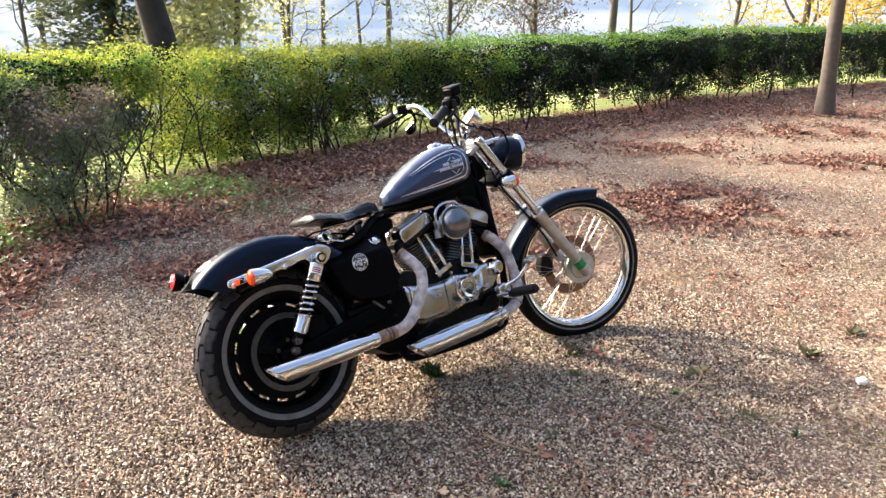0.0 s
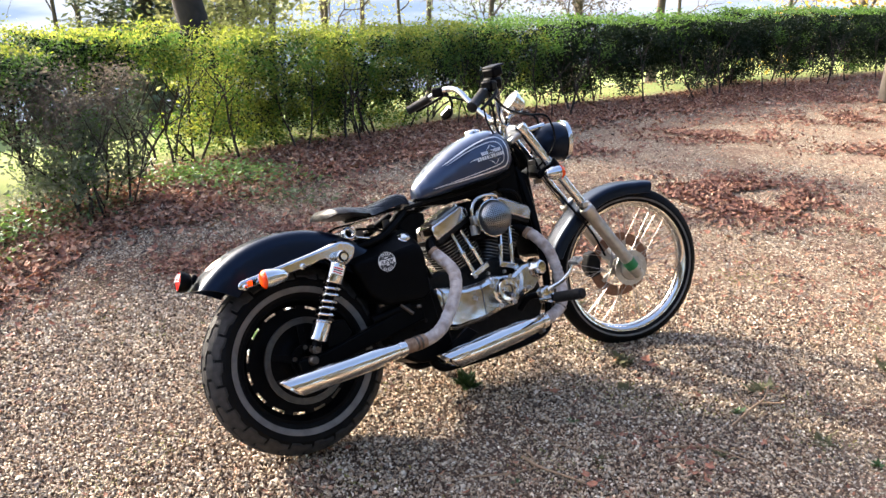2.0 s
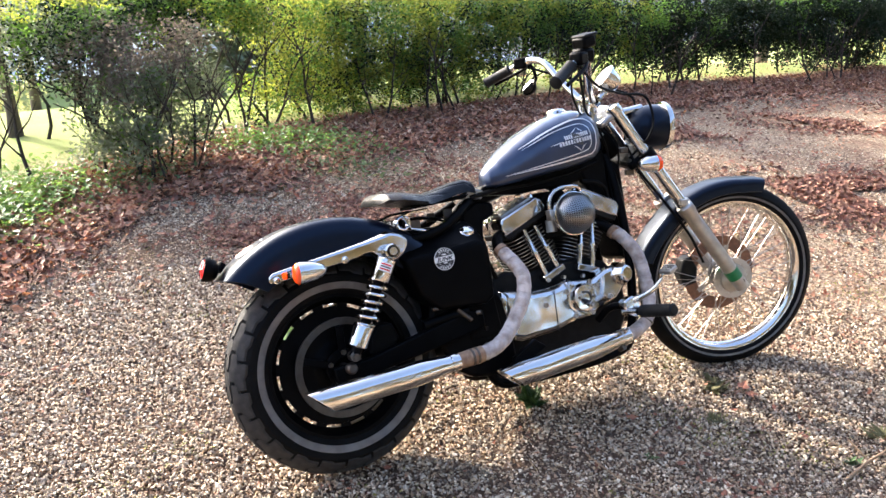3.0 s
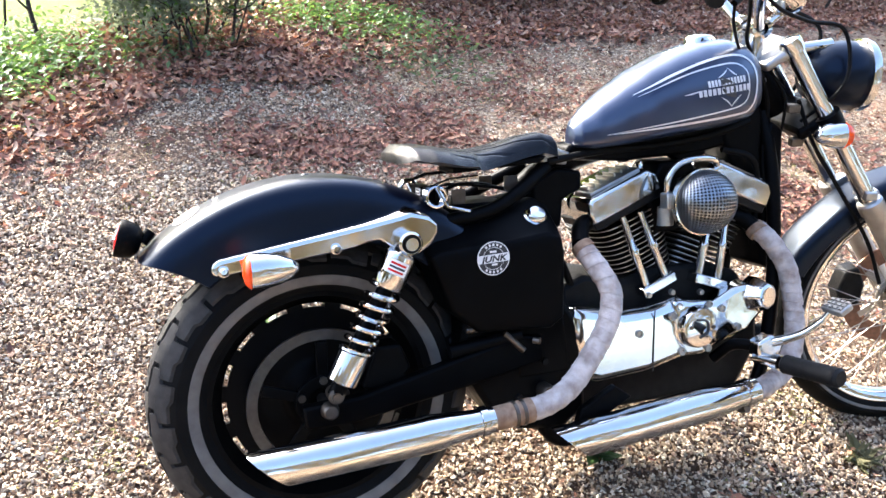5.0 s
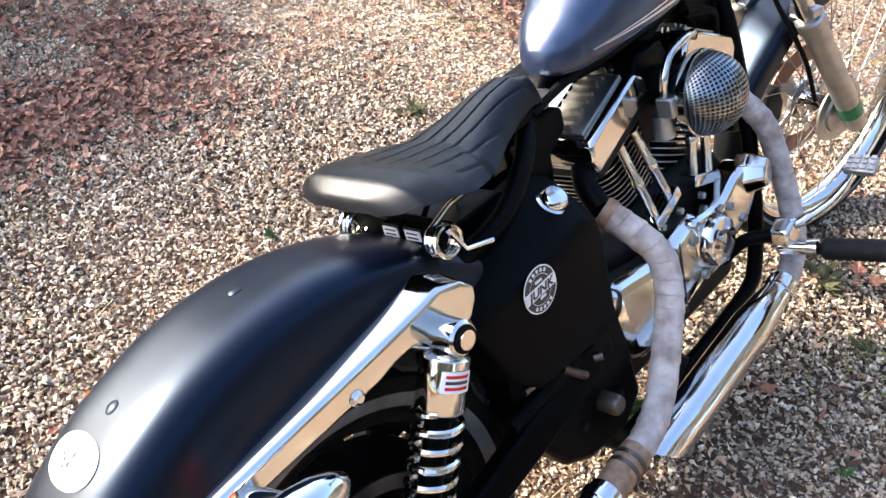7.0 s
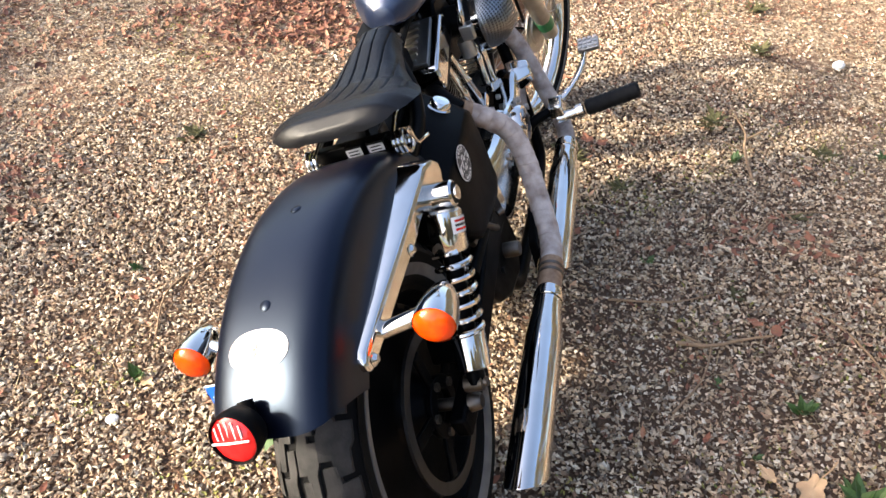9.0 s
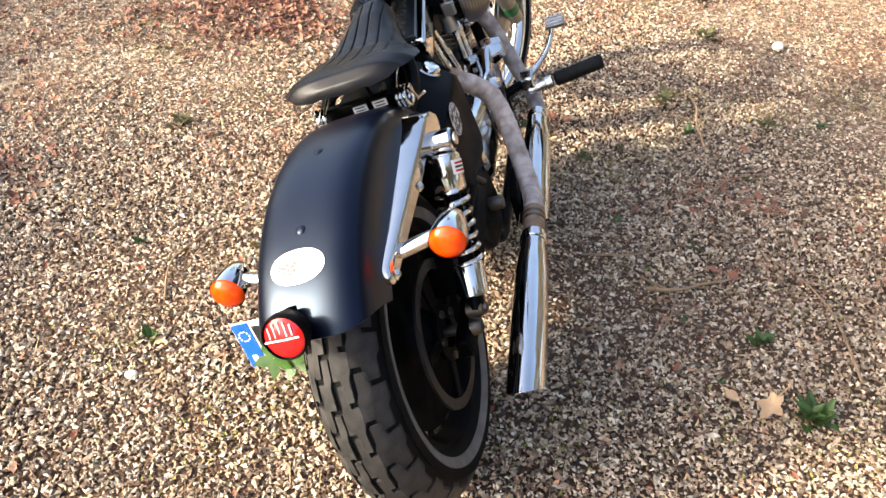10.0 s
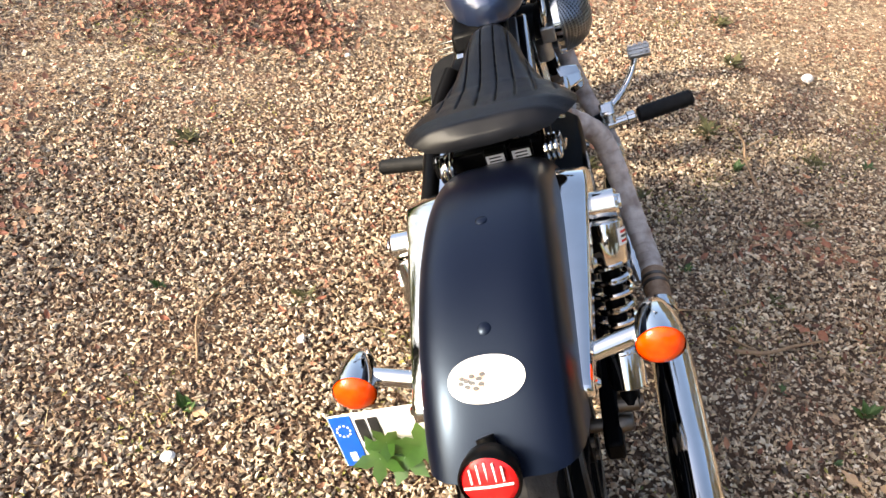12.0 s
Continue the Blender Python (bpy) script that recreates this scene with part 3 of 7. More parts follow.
def seat():
    g, rows = Shape(), []
    for x in np.linspace(0.135, 0.545, 84):
        top, half = seat_top(x), seat_half(x)
        edge = min(1.0, (x - 0.13) / 0.05, (0.55 - x) / 0.03)
        thick = 0.038 * (0.35 + 0.65 * edge ** 0.5)
        row = []
        for k in range(141):
            u = -1 + 2 * k / 140
            y = half * u
            dip = -0.006 * (1 - u * u) * (1 if x < 0.36 else max(0.0, 1 - (x - 0.36) / 0.08))
            z = top + dip - thick * 0.62 * abs(u) ** 5 - 0.018 * abs(u) ** 2.5 * (1 if x > 0.3 else 0.6)
            if 0.21 < x < 0.54:
                w = abs(math.sin(math.pi * (y / (0.018 + 0.0135 * half / 0.14) + 0.5)))
                fade = min(1.0, max(0.0, (x - 0.21 - 0.03 * abs(u)) / 0.012), (0.54 - x) / 0.01) * (1 if -0.9 < u < 0.9 else 0)
                z -= 0.0045 * fade * max(0.0, 1 - w / 0.24) - 0.0006 * fade * w
            row.append((x, y, z))
        for k in range(1, 12):
            u = 1 - 2 * k / 12
            row.append((x, half * 0.94 * u, top - thick - 0.004 * (1 - abs(u))))
        rows.append([(0.29 + (p[0] - 0.29) * 0.9, p[1], p[2]) for p in row])
    return g.grid(rows, close_v=True, caps=True)


seat_ob = part("solo_seat", seat(), LEATHER, bike, "black ribbed leather solo saddle on coil springs", angle=70)
for s in (-1, 1):
    pts = []
    for k in range(73):
        a = math.tau * 3 * k / 72 + math.pi / 2
        pts.append((0.215 + 0.019 * math.cos(a), s * (0.075 + 0.024 * k / 72), 0.722 + 0.019 * math.sin(a)))
    pts = [(0.31, s * 0.07, 0.755), (0.25, s * 0.073, 0.752)] + pts + [(0.235, s * 0.1, 0.702), (0.28, s * 0.102, 0.69)]
    part("seat_spring", Shape().tube(pts, 0.0038, 8), CHROME, seat_ob, "chrome torsion seat spring")
part("seat_pan", Shape().prism([(0.27, 0.76), (0.46, 0.772), (0.475, 0.785), (0.27, 0.772)], -0.045, 0.045), BLACK, seat_ob, bevel=0.003)
part("seat_hinge", Shape().prism([(0.47, 0.77), (0.48, 0.8), (0.505, 0.8), (0.54, 0.788), (0.53, 0.762)], -0.024, 0.024), ALLOY, seat_ob, bevel=0.004)
seat_ob.location += Vector((0.014, -0.036, 0.004))
part("cross_plate", Shape().box((0.25, -0.02, 0.72), (0.02, 0.19, 0.034)), BLACK, bike, bevel=0.003)
for y in (-0.03, -0.072):
    part("relay", Shape().box((0.236, y, 0.727), (0.02, 0.036, 0.024)), BLACK, bike, bevel=0.002)
    part("relay_label", Shape().box((0.2255, y, 0.728), (0.002, 0.029, 0.014)), SILVER, bike, "pale grey relay label")
    for dz in (-0.003, 0.003):
        part("label_bar", Shape().box((0.2242, y, 0.728 + dz), (0.001, 0.02, 0.0022)), INK, bike)
part("battery", Shape().box((0.33, 0, 0.65), (0.15, 0.13, 0.1)), BLACK, bike, bevel=0.004)
for x, y, z in ((0.42, -0.05, 0.735), (0.4, 0.04, 0.73), (0.3, -0.06, 0.715)):
    part("bracket", Shape().box((x, y, z), (0.03, 0.006, 0.03)), STEEL, bike, bevel=0.001)
bar("cable", [(0.25, -0.05, 0.71), (0.3, -0.03, 0.735), (0.38, 0.02, 0.73), (0.45, 0.03, 0.71)], 0.004, RUBBER)
bar("cable", [(0.24, 0.06, 0.7), (0.3, 0.05, 0.73), (0.4, -0.03, 0.725), (0.46, -0.06, 0.71)], 0.0035, RUBBER)

# ---- fuel tank ----
TANK_ROWS = [(0.548, 0.842, 0.802, 0.02), (0.56, 0.86, 0.797, 0.04), (0.59, 0.888, 0.795, 0.064), (0.64, 0.925, 0.799, 0.084), (0.7, 0.962, 0.806, 0.101), (0.77, 0.994, 0.815, 0.113), (0.84, 1.016, 0.824, 0.12), (0.9, 1.024, 0.832, 0.121), (0.94, 1.018, 0.842, 0.114), (0.965, 1.003, 0.858, 0.1), (0.98, 0.98, 0.88, 0.078), (0.986, 0.955, 0.905, 0.05)]


def tank_at(x):
    return [ends(x, [(r[0], r[k]) for r in TANK_ROWS]) for k in (1, 2, 3)]


def tank_section(x, n=40):
    zt, zb, hw = tank_at(x)
    zm, out = zb + (zt - zb) * 0.38, []
    for k in range(n):
        a = math.tau * k / n
        cy, sz = math.cos(a), math.sin(a)
        if sz >= 0:
            y, z = hw * math.copysign(abs(cy) ** 0.72, cy), zm + (zt - zm) * sz ** 0.92
        else:
            y, z = hw * math.copysign(abs(cy) ** 0.45, cy), zm - (zm - zb) * abs(sz) ** 0.55
        out.append((x, y, z))
    return out


def tank_side_y(x, z):
    """How far out the tank's side lies at x and z."""
    zt, zb, hw = tank_at(x)
    zm = zb + (zt - zb) * 0.38
    if z >= zm:
        s = min(1.0, ((z - zm) / (zt - zm))) ** (1 / 0.92)
        return hw * max(0.0, 1 - s * s) ** 0.36
    s = min(1.0, ((zm - z) / (zm - zb))) ** (1 / 0.55)
    return hw * max(0.0, 1 - s * s) ** 0.225


xs = [p.x for p in curve([(r[0], 0, 0) for r in TANK_ROWS], 5)]
fuel_tank = part("fuel_tank", Shape().grid([tank_section(x, 64) for x in xs], close_v=True, caps=True), TANK, bike, "blue-grey metal-flake peanut fuel tank with silver pinstripes", angle=60)


def stripe(points, width, s, pointed=True):
    rows = []
    pts = curve([(x, 0, z) for x, z in points], 7)
    for i, p in enumerate(pts):
        d = (pts[min(i + 1, len(pts) - 1)] - pts[max(i - 1, 0)]).normalized()
        nrm = Vector((-d.z, 0, d.x))
        taper = 1.0 if not pointed else min(1.0, i / 6 + 0.15, (len(pts) - 1 - i) / 6 + 0.15)
        row = []
        for f in (-0.5, 0.5):
            q = p + nrm * width * f * taper
            row.append((q.x, s * (tank_side_y(q.x, q.z) + 0.0012), q.z))
        rows.append(row)
    return Shape().grid(rows)


for s in (-1, 1):
    part("pinstripe", stripe([(0.655, 0.905), (0.75, 0.948), (0.83, 0.975), (0.89, 0.984), (0.925, 0.972), (0.938, 0.94), (0.935, 0.895), (0.92, 0.868), (0.89, 0.858), (0.78, 0.843), (0.6, 0.824)], 0.0048, s), SILVER, fuel_tank, "silver scalloped pinstripe", fix=False)
    part("pinstripe", stripe([(0.665, 0.902), (0.76, 0.941), (0.83, 0.96), (0.88, 0.966), (0.908, 0.952), (0.915, 0.925), (0.912, 0.895), (0.895, 0.878), (0.86, 0.868), (0.76, 0.85), (0.6, 0.825)], 0.003, s), SILVER, fuel_tank, fix=False)
    for q in (((0.835, 0.935), (0.85, 0.944), (0.862, 0.956)), ((0.862, 0.956), (0.872, 0.947), (0.884, 0.94)), ((0.842, 0.895), (0.858, 0.886), (0.869, 0.875)), ((0.869, 0.875), (0.878, 0.887), (0.892, 0.9)), ((0.757, 0.9), (0.78, 0.905), (0.805, 0.911))):
        part("emblem_line", stripe(q, 0.003, s), SILVER, fuel_tank, fix=False)
    # emblem: two lines of silver bars on a small black diamond
    part("emblem_diamond", stripe([(0.842, 0.936), (0.861, 0.914), (0.879, 0.895)], 0.03, s), INK, fuel_tank, fix=False)
    for (x0, z0, x1, z1) in ((0.812, 0.922, 0.905, 0.934), (0.79, 0.902, 0.918, 0.917)):
        n = 12
        for k in range(n):
            f = k / n
            g1 = (x0 + (x1 - x0) * f, z0 + (z1 - z0) * f)
            g2 = (x0 + (x1 - x0) * (f + 0.72 / n), z0 + (z1 - z0) * (f + 0.72 / n))
            part("emblem_bar", stripe([g1, ((g1[0] + g2[0]) / 2, (g1[1] + g2[1]) / 2), g2], 0.0135, s, False), SILVER, fuel_tank, fix=False)
part("filler_cap", Shape().lathe((0.872, 0.0, 1.018), (0.0, 0, 1), [(0.0, 0.017), (0.02, 0.016), (0.03, 0.012), (0.034, 0.006), (0.034, -0.01)], 28), CHROME, fuel_tank, "chrome filler cap")
fuel_tank.location += Vector((0.02, -0.03, 0.002))

# ---- engine ----
CRANK = Vector((0.80, 0, 0.355))
engine = part("engine", Shape().prism([(0.5, 0.2), (0.5, 0.5), (0.56, 0.52), (0.66, 0.5), (0.72, 0.52), (0.88, 0.52), (0.96, 0.49), (1.02, 0.42), (1.03, 0.3), (0.97, 0.2)], -0.105, 0.105), ENGINE, bike, "black V-twin engine with chrome covers and polished fins", bevel=0.012)


def cylinder(tilt):
    turn = Matrix.Translation(CRANK) @ Matrix.Rotation(radians(tilt), 4, "Y")
    fins = Shape()
    fins.lathe((0, 0, 0), (0, 0, 1), [(0.05, 0.1), (0.06, 0.1), (0.06, 0.33), (0.03, 0.33)], 24)
    for k in range(13):
        h = 0.155 + k * 0.0125
        w = 0.074 + 0.016 * min(1, k / 10)
        out = []
        for j in range(32):
            a = math.tau * j / 32
            cx, cy = math.cos(a), math.sin(a)
            out.append((w * math.copysign(abs(cx) ** 0.55, cx), (w + 0.016) * math.copysign(abs(cy) ** 0.55, cy)))
        fin = Shape().grid([[(x, y, h) for x, y in out], [(x, y, h + 0.0042) for x, y in out]], close_v=True, caps=True)
        part("fin", fin.turned(turn), ENGINE, engine, angle=30)
        edge = Shape().grid([[(x * q, y * q, z) for x, y in out] for q, z in ((0.99, h + 0.0008), (1.004, h + 0.001), (1.004, h + 0.0032), (0.99, h + 0.0034))], close_v=True)
        part("fin_edge", edge.turned(turn), ALLOY, engine, angle=30)
    part("cylinder", fins.turned(turn), ENGINE, engine, "black finned cylinder", angle=30)
    head = Shape().prism([(-0.085, 0.315), (-0.082, 0.352), (0.082, 0.352), (0.085, 0.315)], -0.1, 0.04).turned(turn)
    part("cylinder_head", head, ENGINE, engine, bevel=0.008)
    # the rear box sits a little further back and out
    short = Matrix.Translation((-0.018, -0.018, 0)) if tilt < 0 else Matrix.Translation((0.004, -0.014, 0))
    rocker = Shape()
    rocker.prism([(-0.092, 0.346), (-0.093, 0.376), (-0.08, 0.402), (0.072, 0.404), (0.09, 0.384), (0.09, 0.346)], -0.115, -0.02).turned(turn @ short)
    rb = part("rocker_box", rocker, CHROME, engine, "chrome rocker box, scuffed", bevel=0.007)
    part("rocker_base", Shape().prism([(-0.088, 0.33), (-0.09, 0.352), (0.088, 0.352), (0.086, 0.33)], -0.11, 0.04).turned(turn @ short), ENGINE, engine, bevel=0.004)
    part("rocker_box", Shape().prism([(-0.085, 0.346), (-0.085, 0.39), (-0.06, 0.405), (0.06, 0.405), (0.085, 0.385), (0.086, 0.346)], -0.014, 0.042).turned(turn @ short), CHROME, engine, bevel=0.007)
    ribs = Shape()
    for k in range(7):
        ribs.box((-0.055 + k * 0.018, -0.045, 0.413), (0.004, 0.05, 0.008))
    ribs.box((0, -0.056, 0.406), (0.13, 0.075, 0.006))
    part("rocker_ribs", ribs.turned(turn @ short), ALLOY, engine, bevel=0.001)
    for x in (-0.07, 0.07):
        part("head_bolt", Shape().lathe((x, -0.075, 0.396), (0, 0, 1), [(0, 0.012), (0.007, 0.012), (0.008, 0.0)], 8).turned(turn), CHROME, engine)
    return turn


for tilt in (-22.5, 23.0):
    cylinder(tilt)
# push rods with their lifter blocks
for pts in (((0.642, 0.648), (0.7, 0.486)), ((0.686, 0.655), (0.75, 0.502)), ((0.872, 0.64), (0.836, 0.492)), ((0.918, 0.64), (0.89, 0.484))):
    (x0, z0), (x1, z1) = pts
    a, b2 = Vector((x0, -0.118, z0)), Vector((x1, -0.125, z1))
    rod = part("pushrod_tube", Shape().tube([a, a.lerp(b2, 0.45), a.lerp(b2, 0.47), a.lerp(b2, 0.55), a.lerp(b2, 0.57), b2], [0.0085, 0.0085, 0.011, 0.011, 0.0095, 0.0095], 14), CHROME, engine, "chrome push-rod tube")
for x, z, t in ((0.728, 0.488, -22), (0.865, 0.48, 18)):
    part("lifter_block", Shape().box((x, -0.12, z), (0.088, 0.04, 0.022), Matrix.Rotation(radians(t), 3, "Y")), CHROME, engine, bevel=0.003)
    for dx in (-0.03, 0.03):
        part("allen_bolt", Shape().lathe((x + dx, -0.135, z - 0.02), (0, -1, 0), [(0, 0.01), (0.006, 0.01), (0.007, 0.0)], 10), ALLOY, engine)
# chrome covers on this side
COVER = [(0.49, 0.475), (0.53, 0.47), (0.62, 0.452), (0.69, 0.452), (0.765, 0.468), (0.79, 0.462), (0.8, 0.38), (0.8, 0.345), (0.77, 0.325), (0.68, 0.305), (0.56, 0.298), (0.52, 0.31), (0.5, 0.4)]
cover = part("sprocket_cover", Shape().prism([(x, z) for x, z in COVER], -0.148, -0.08), CHROME, engine, "polished chrome side cover", bevel=0.022)
part("cover_seam", Shape().tube([(0.693, -0.1495, 0.45), (0.69, -0.1495, 0.31)], 0.0015, 6), INK, cover)
for x, z in ((0.655, 0.4), (0.74, 0.43), (0.755, 0.45), (0.765, 0.345)):
    part("allen_bolt", Shape().lathe((x, -0.148, z), (0, -1, 0), [(0, 0.002), (0.005, 0.002), (0.0055, 0.005), (0.0085, 0.005), (0.009, 0.0)], 14), ALLOY, cover)
CAM = [(0.77, 0.47), (0.82, 0.462), (0.88, 0.455), (0.93, 0.48), (0.985, 0.49), (1.02, 0.46), (1.015, 0.42), (0.97, 0.375), (0.91, 0.36), (0.85, 0.335), (0.8, 0.335), (0.775, 0.38)]
cam_cover = part("cam_cover", Shape().prism(CAM, -0.14, -0.08), CHROME, engine, "polished chrome cam cover", bevel=0.012)
part("timer_cover", Shape().lathe((0.828, -0.14, 0.405), (0, -1, 0), [(0.0, 0.022), (0.03, 0.022), (0.043, 0.02), (0.046, 0.016), (0.049, 0.0)], 36), CHROME, cam_cover, "round chrome timer cover with a worn emblem")
part("timer_emblem", Shape().tube(curve([(0.814, -0.163, 0.426), (0.84, -0.163, 0.42), (0.843, -0.163, 0.395), (0.823, -0.163, 0.384)], 5), 0.003, 6), INK, cam_cover)
for dx, dz in ((0.03, 0.0), (-0.028, 0.004)):
    part("timer_screw", Shape().lathe((0.828 + dx, -0.162, 0.405 + dz), (0, -1, 0), [(0, 0.003), (0.004, 0.003), (0.005, 0)], 10), STEEL, cam_cover)
part("front_cap", Shape().lathe((0.99, -0.115, 0.456), (0.25, -0.97, 0.05), [(0.0, 0.055), (0.025, 0.055), (0.03, 0.05), (0.042, 0.018), (0.043, 0.0)], 8), CHROME, cam_cover, "faceted chrome cap", bevel=0.003, angle=20)
for x, z in ((0.895, 0.438), (0.86, 0.452), (0.94, 0.39), (0.86, 0.35), (1.0, 0.44)):
    part("allen_bolt", Shape().lathe((x, -0.14, z), (0, -1, 0), [(0, 0.003), (0.005, 0.003), (0.0055, 0.006), (0.008, 0.006), (0.0085, 0.0)], 14), ALLOY, cam_cover)
part("oil_filter", Shape().tube([(1.01, -0.02, 0.3), (1.12, -0.02, 0.28)], 0.038, 24), BLACK, engine)
part("primary_cover", Shape().prism([(0.5, 0.35), (0.53, 0.44), (0.62, 0.46), (0.85, 0.47), (0.95, 0.45), (1.0, 0.37), (0.97, 0.29), (0.85, 0.25), (0.6, 0.26)], 0.1, 0.16), CHROME, engine, bevel=0.015)
part("intake", Shape().tube([(0.80, 0.04, 0.7), (0.805, -0.18, 0.68)], 0.036, 20), ENGINE, engine)
part("top_mount", Shape().prism([(0.7, 0.76), (0.75, 0.81), (0.86, 0.815), (0.92, 0.77), (0.86, 0.75), (0.8, 0.785)], -0.03, 0.0), BLACK, bike, bevel=0.003)
bar("hose", [(0.93, -0.07, 0.78), (1.0, -0.08, 0.76), (1.04, -0.06, 0.7), (1.04, -0.05, 0.55)], 0.007, RUBBER)


# ---- air cleaner: a domed steel mesh ----
def mesh_dome(c, r, n=25):
    """A half ball of perforated sheet, facing out to the side."""
    g = Shape()

    def on(u, v):
        # square to disc, then up onto the dome
        x, y = u * math.sqrt(1 - v * v / 2), v * math.sqrt(1 - u * u / 2)
        q = math.hypot(x, y)
        t = q * math.pi / 2 * 1.04
        if q < 1e-6:
            return Vector((0, -1, 0))
        return Vector((x / q * math.sin(t), -math.cos(t), y / q * math.sin(t)))

    for i in range(n):
        for j in range(n):
            u0, u1, v0, v1 = -1 + 2 * i / n, -1 + 2 * (i + 1) / n, -1 + 2 * j / n, -1 + 2 * (j + 1) / n
            um, vm, h = (u0 + u1) / 2, (v0 + v1) / 2, 1 / n * 0.8
            outer = [(u0, v0), (um, v0), (u1, v0), (u1, vm), (u1, v1), (um, v1), (u0, v1), (u0, vm)]
            inner = [(um + h * math.cos(math.tau * k / 8 - 2.356), vm + h * math.sin(math.tau * k / 8 - 2.356)) for k in range(8)]
            g.grid([[c + on(*p) * r for p in outer], [c + on(*p) * r for p in inner], [c + on(*p) * (r - 0.003) for p in inner]], close_v=True)
    return g


AIR = Vector((0.796, -0.192, 0.676))
air = part("air_cleaner", mesh_dome(AIR, 0.07, 29), MESH, engine, "domed perforated steel air cleaner", fix=False)
part("filter_core", Shape().ball(AIR + Vector((0, 0.006, 0)), 0.06, 24), INK, air)
part("rim_band", Shape().lathe(AIR, (0, 1, 0), [(0.069, -0.004), (0.073, -0.003), (0.073, 0.012), (0.06, 0.014)], 40), CHROME, air)
part("bracket_hoop", Shape().tube(curve([(0.727, -0.16, 0.695), (0.727, -0.165, 0.73), (0.75, -0.165, 0.757), (0.79, -0.165, 0.767), (0.845, -0.155, 0.763), (0.865, -0.145, 0.75)], 6), 0.0075, 12), CHROME, engine, "bent chrome breather pipe")
part("hoop_clamp", Shape().box((0.73, -0.165, 0.68), (0.03, 0.03, 0.035)), ALLOY, engine, bevel=0.003)
part("carburettor", Shape().tube([(0.73, -0.15, 0.665), (0.73, -0.15, 0.625)], 0.018, 16), ALLOY, engine)

for name, outline, y0, y1 in (
    ("ignition_coil_cover", [(0.475, 0.62), (0.47, 0.73), (0.53, 0.76), (0.59, 0.75), (0.59, 0.71), (0.545, 0.69), (0.54, 0.63)], -0.045, 0.06),
    ("wiring_tray", [(0.54, 0.775), (0.56, 0.808), (0.8, 0.828), (1.0, 0.85), (1.02, 0.8), (0.9, 0.775), (0.7, 0.765)], -0.045, 0.045),
    ("voltage_regulator", [(1.06, 0.5), (1.055, 0.78), (1.075, 0.84), (1.11, 0.82), (1.115, 0.52), (1.095, 0.48)], -0.06, 0.06),
    ("intake_manifold", [(0.76, 0.6), (0.74, 0.7), (0.78, 0.76), (0.86, 0.76), (0.89, 0.7), (0.86, 0.6)], -0.06, 0.05)):
    part(name, Shape().prism(outline, y0, y1), BLACK, bike, bevel=0.008)
bar("wiring_loom", [(0.5, -0.06, 0.775), (0.62, -0.055, 0.79), (0.76, -0.052, 0.795), (0.9, -0.05, 0.81), (1.02, -0.05, 0.84)], 0.008, RUBBER)
engine.location += Vector((0.03, 0.045, 0))
cover.location += Vector((0, -0.022, -0.008))
cam_cover.location += Vector((-0.03, -0.035, -0.012))

# ---- exhaust ----
W = lambda pts, k=7: curve(pts, k)


def wrapped(points, r, label):
    """A pipe bound in overlapping slanting turns of heat wrap."""
    path = W(points, 26)
    seg, rows, side, run = 28, [], None, 0.0
    for i, p in enumerate(path):
        d = (path[min(i + 1, len(path) - 1)] - path[max(i - 1, 0)]).normalized()
        if i:
            run += (p - path[i - 1]).length
        side = d.orthogonal().normalized() if side is None else (side - d * side.dot(d)).normalized()
        up = d.cross(side)
        row = []
        for k in range(seg):
            a = math.tau * k / seg
            f = (run / 0.027 + k / seg + 0.25 * math.sin(run * 31)) % 1.0
            q = r * (0.97 + 0.075 * f ** 1.5 + 0.02 * noise.noise((run * 60, math.cos(a) * 2, math.sin(a) * 2)))
            row.append(p + side * math.cos(a) * q + up * math.sin(a) * q)
        rows.append(row)
    return part("exhaust_pipe", Shape().grid(rows, close_v=True, caps=True), WRAP, bike, label, angle=25)


rear_pipe = wrapped([(0.549, -0.118, 0.597), (0.556, -0.143, 0.575), (0.568, -0.168, 0.545), (0.577, -0.188, 0.508), (0.56, -0.202, 0.45), (0.512, -0.214, 0.386), (0.458, -0.226, 0.335), (0.4, -0.234, 0.312), (0.32, -0.237, 0.305)], 0.0225, "exhaust pipe bound in stained grey heat wrap")
front_pipe = wrapped([(1.018, -0.078, 0.596), (1.036, -0.09, 0.58), (1.058, -0.107, 0.548), (1.08, -0.124, 0.498), (1.088, -0.138, 0.422), (1.08, -0.156, 0.342), (1.035, -0.182, 0.28), (0.96, -0.2, 0.252), (0.92, -0.2, 0.246)], 0.0225, "exhaust pipe bound in stained grey heat wrap")
for pipe, pts in ((rear_pipe, [(0.62, -0.04, 0.645), (0.57, -0.075, 0.63), (0.548, -0.115, 0.6)]), (front_pipe, [(0.96, -0.03, 0.635), (1.0, -0.055, 0.618), (1.02, -0.079, 0.594)])):
    part("port_stub", Shape().tube(curve(pts, 5), 0.019, 18), BLACK, pipe)
    part("rusty_end", Shape().tube([Vector(pts[2]), Vector(pts[2]) + Vector((0.004, -0.013, -0.011))], [0.0232, 0.0242], 24), BURNT, pipe, "rust-stained wrap end")
part("burnt_end", Shape().tube([(0.372, -0.2355, 0.3085), (0.33, -0.2368, 0.3058), (0.286, -0.2375, 0.303)], [0.0245, 0.0242, 0.0235], 24), BURNT, rear_pipe, "rusty burnt wrap end")
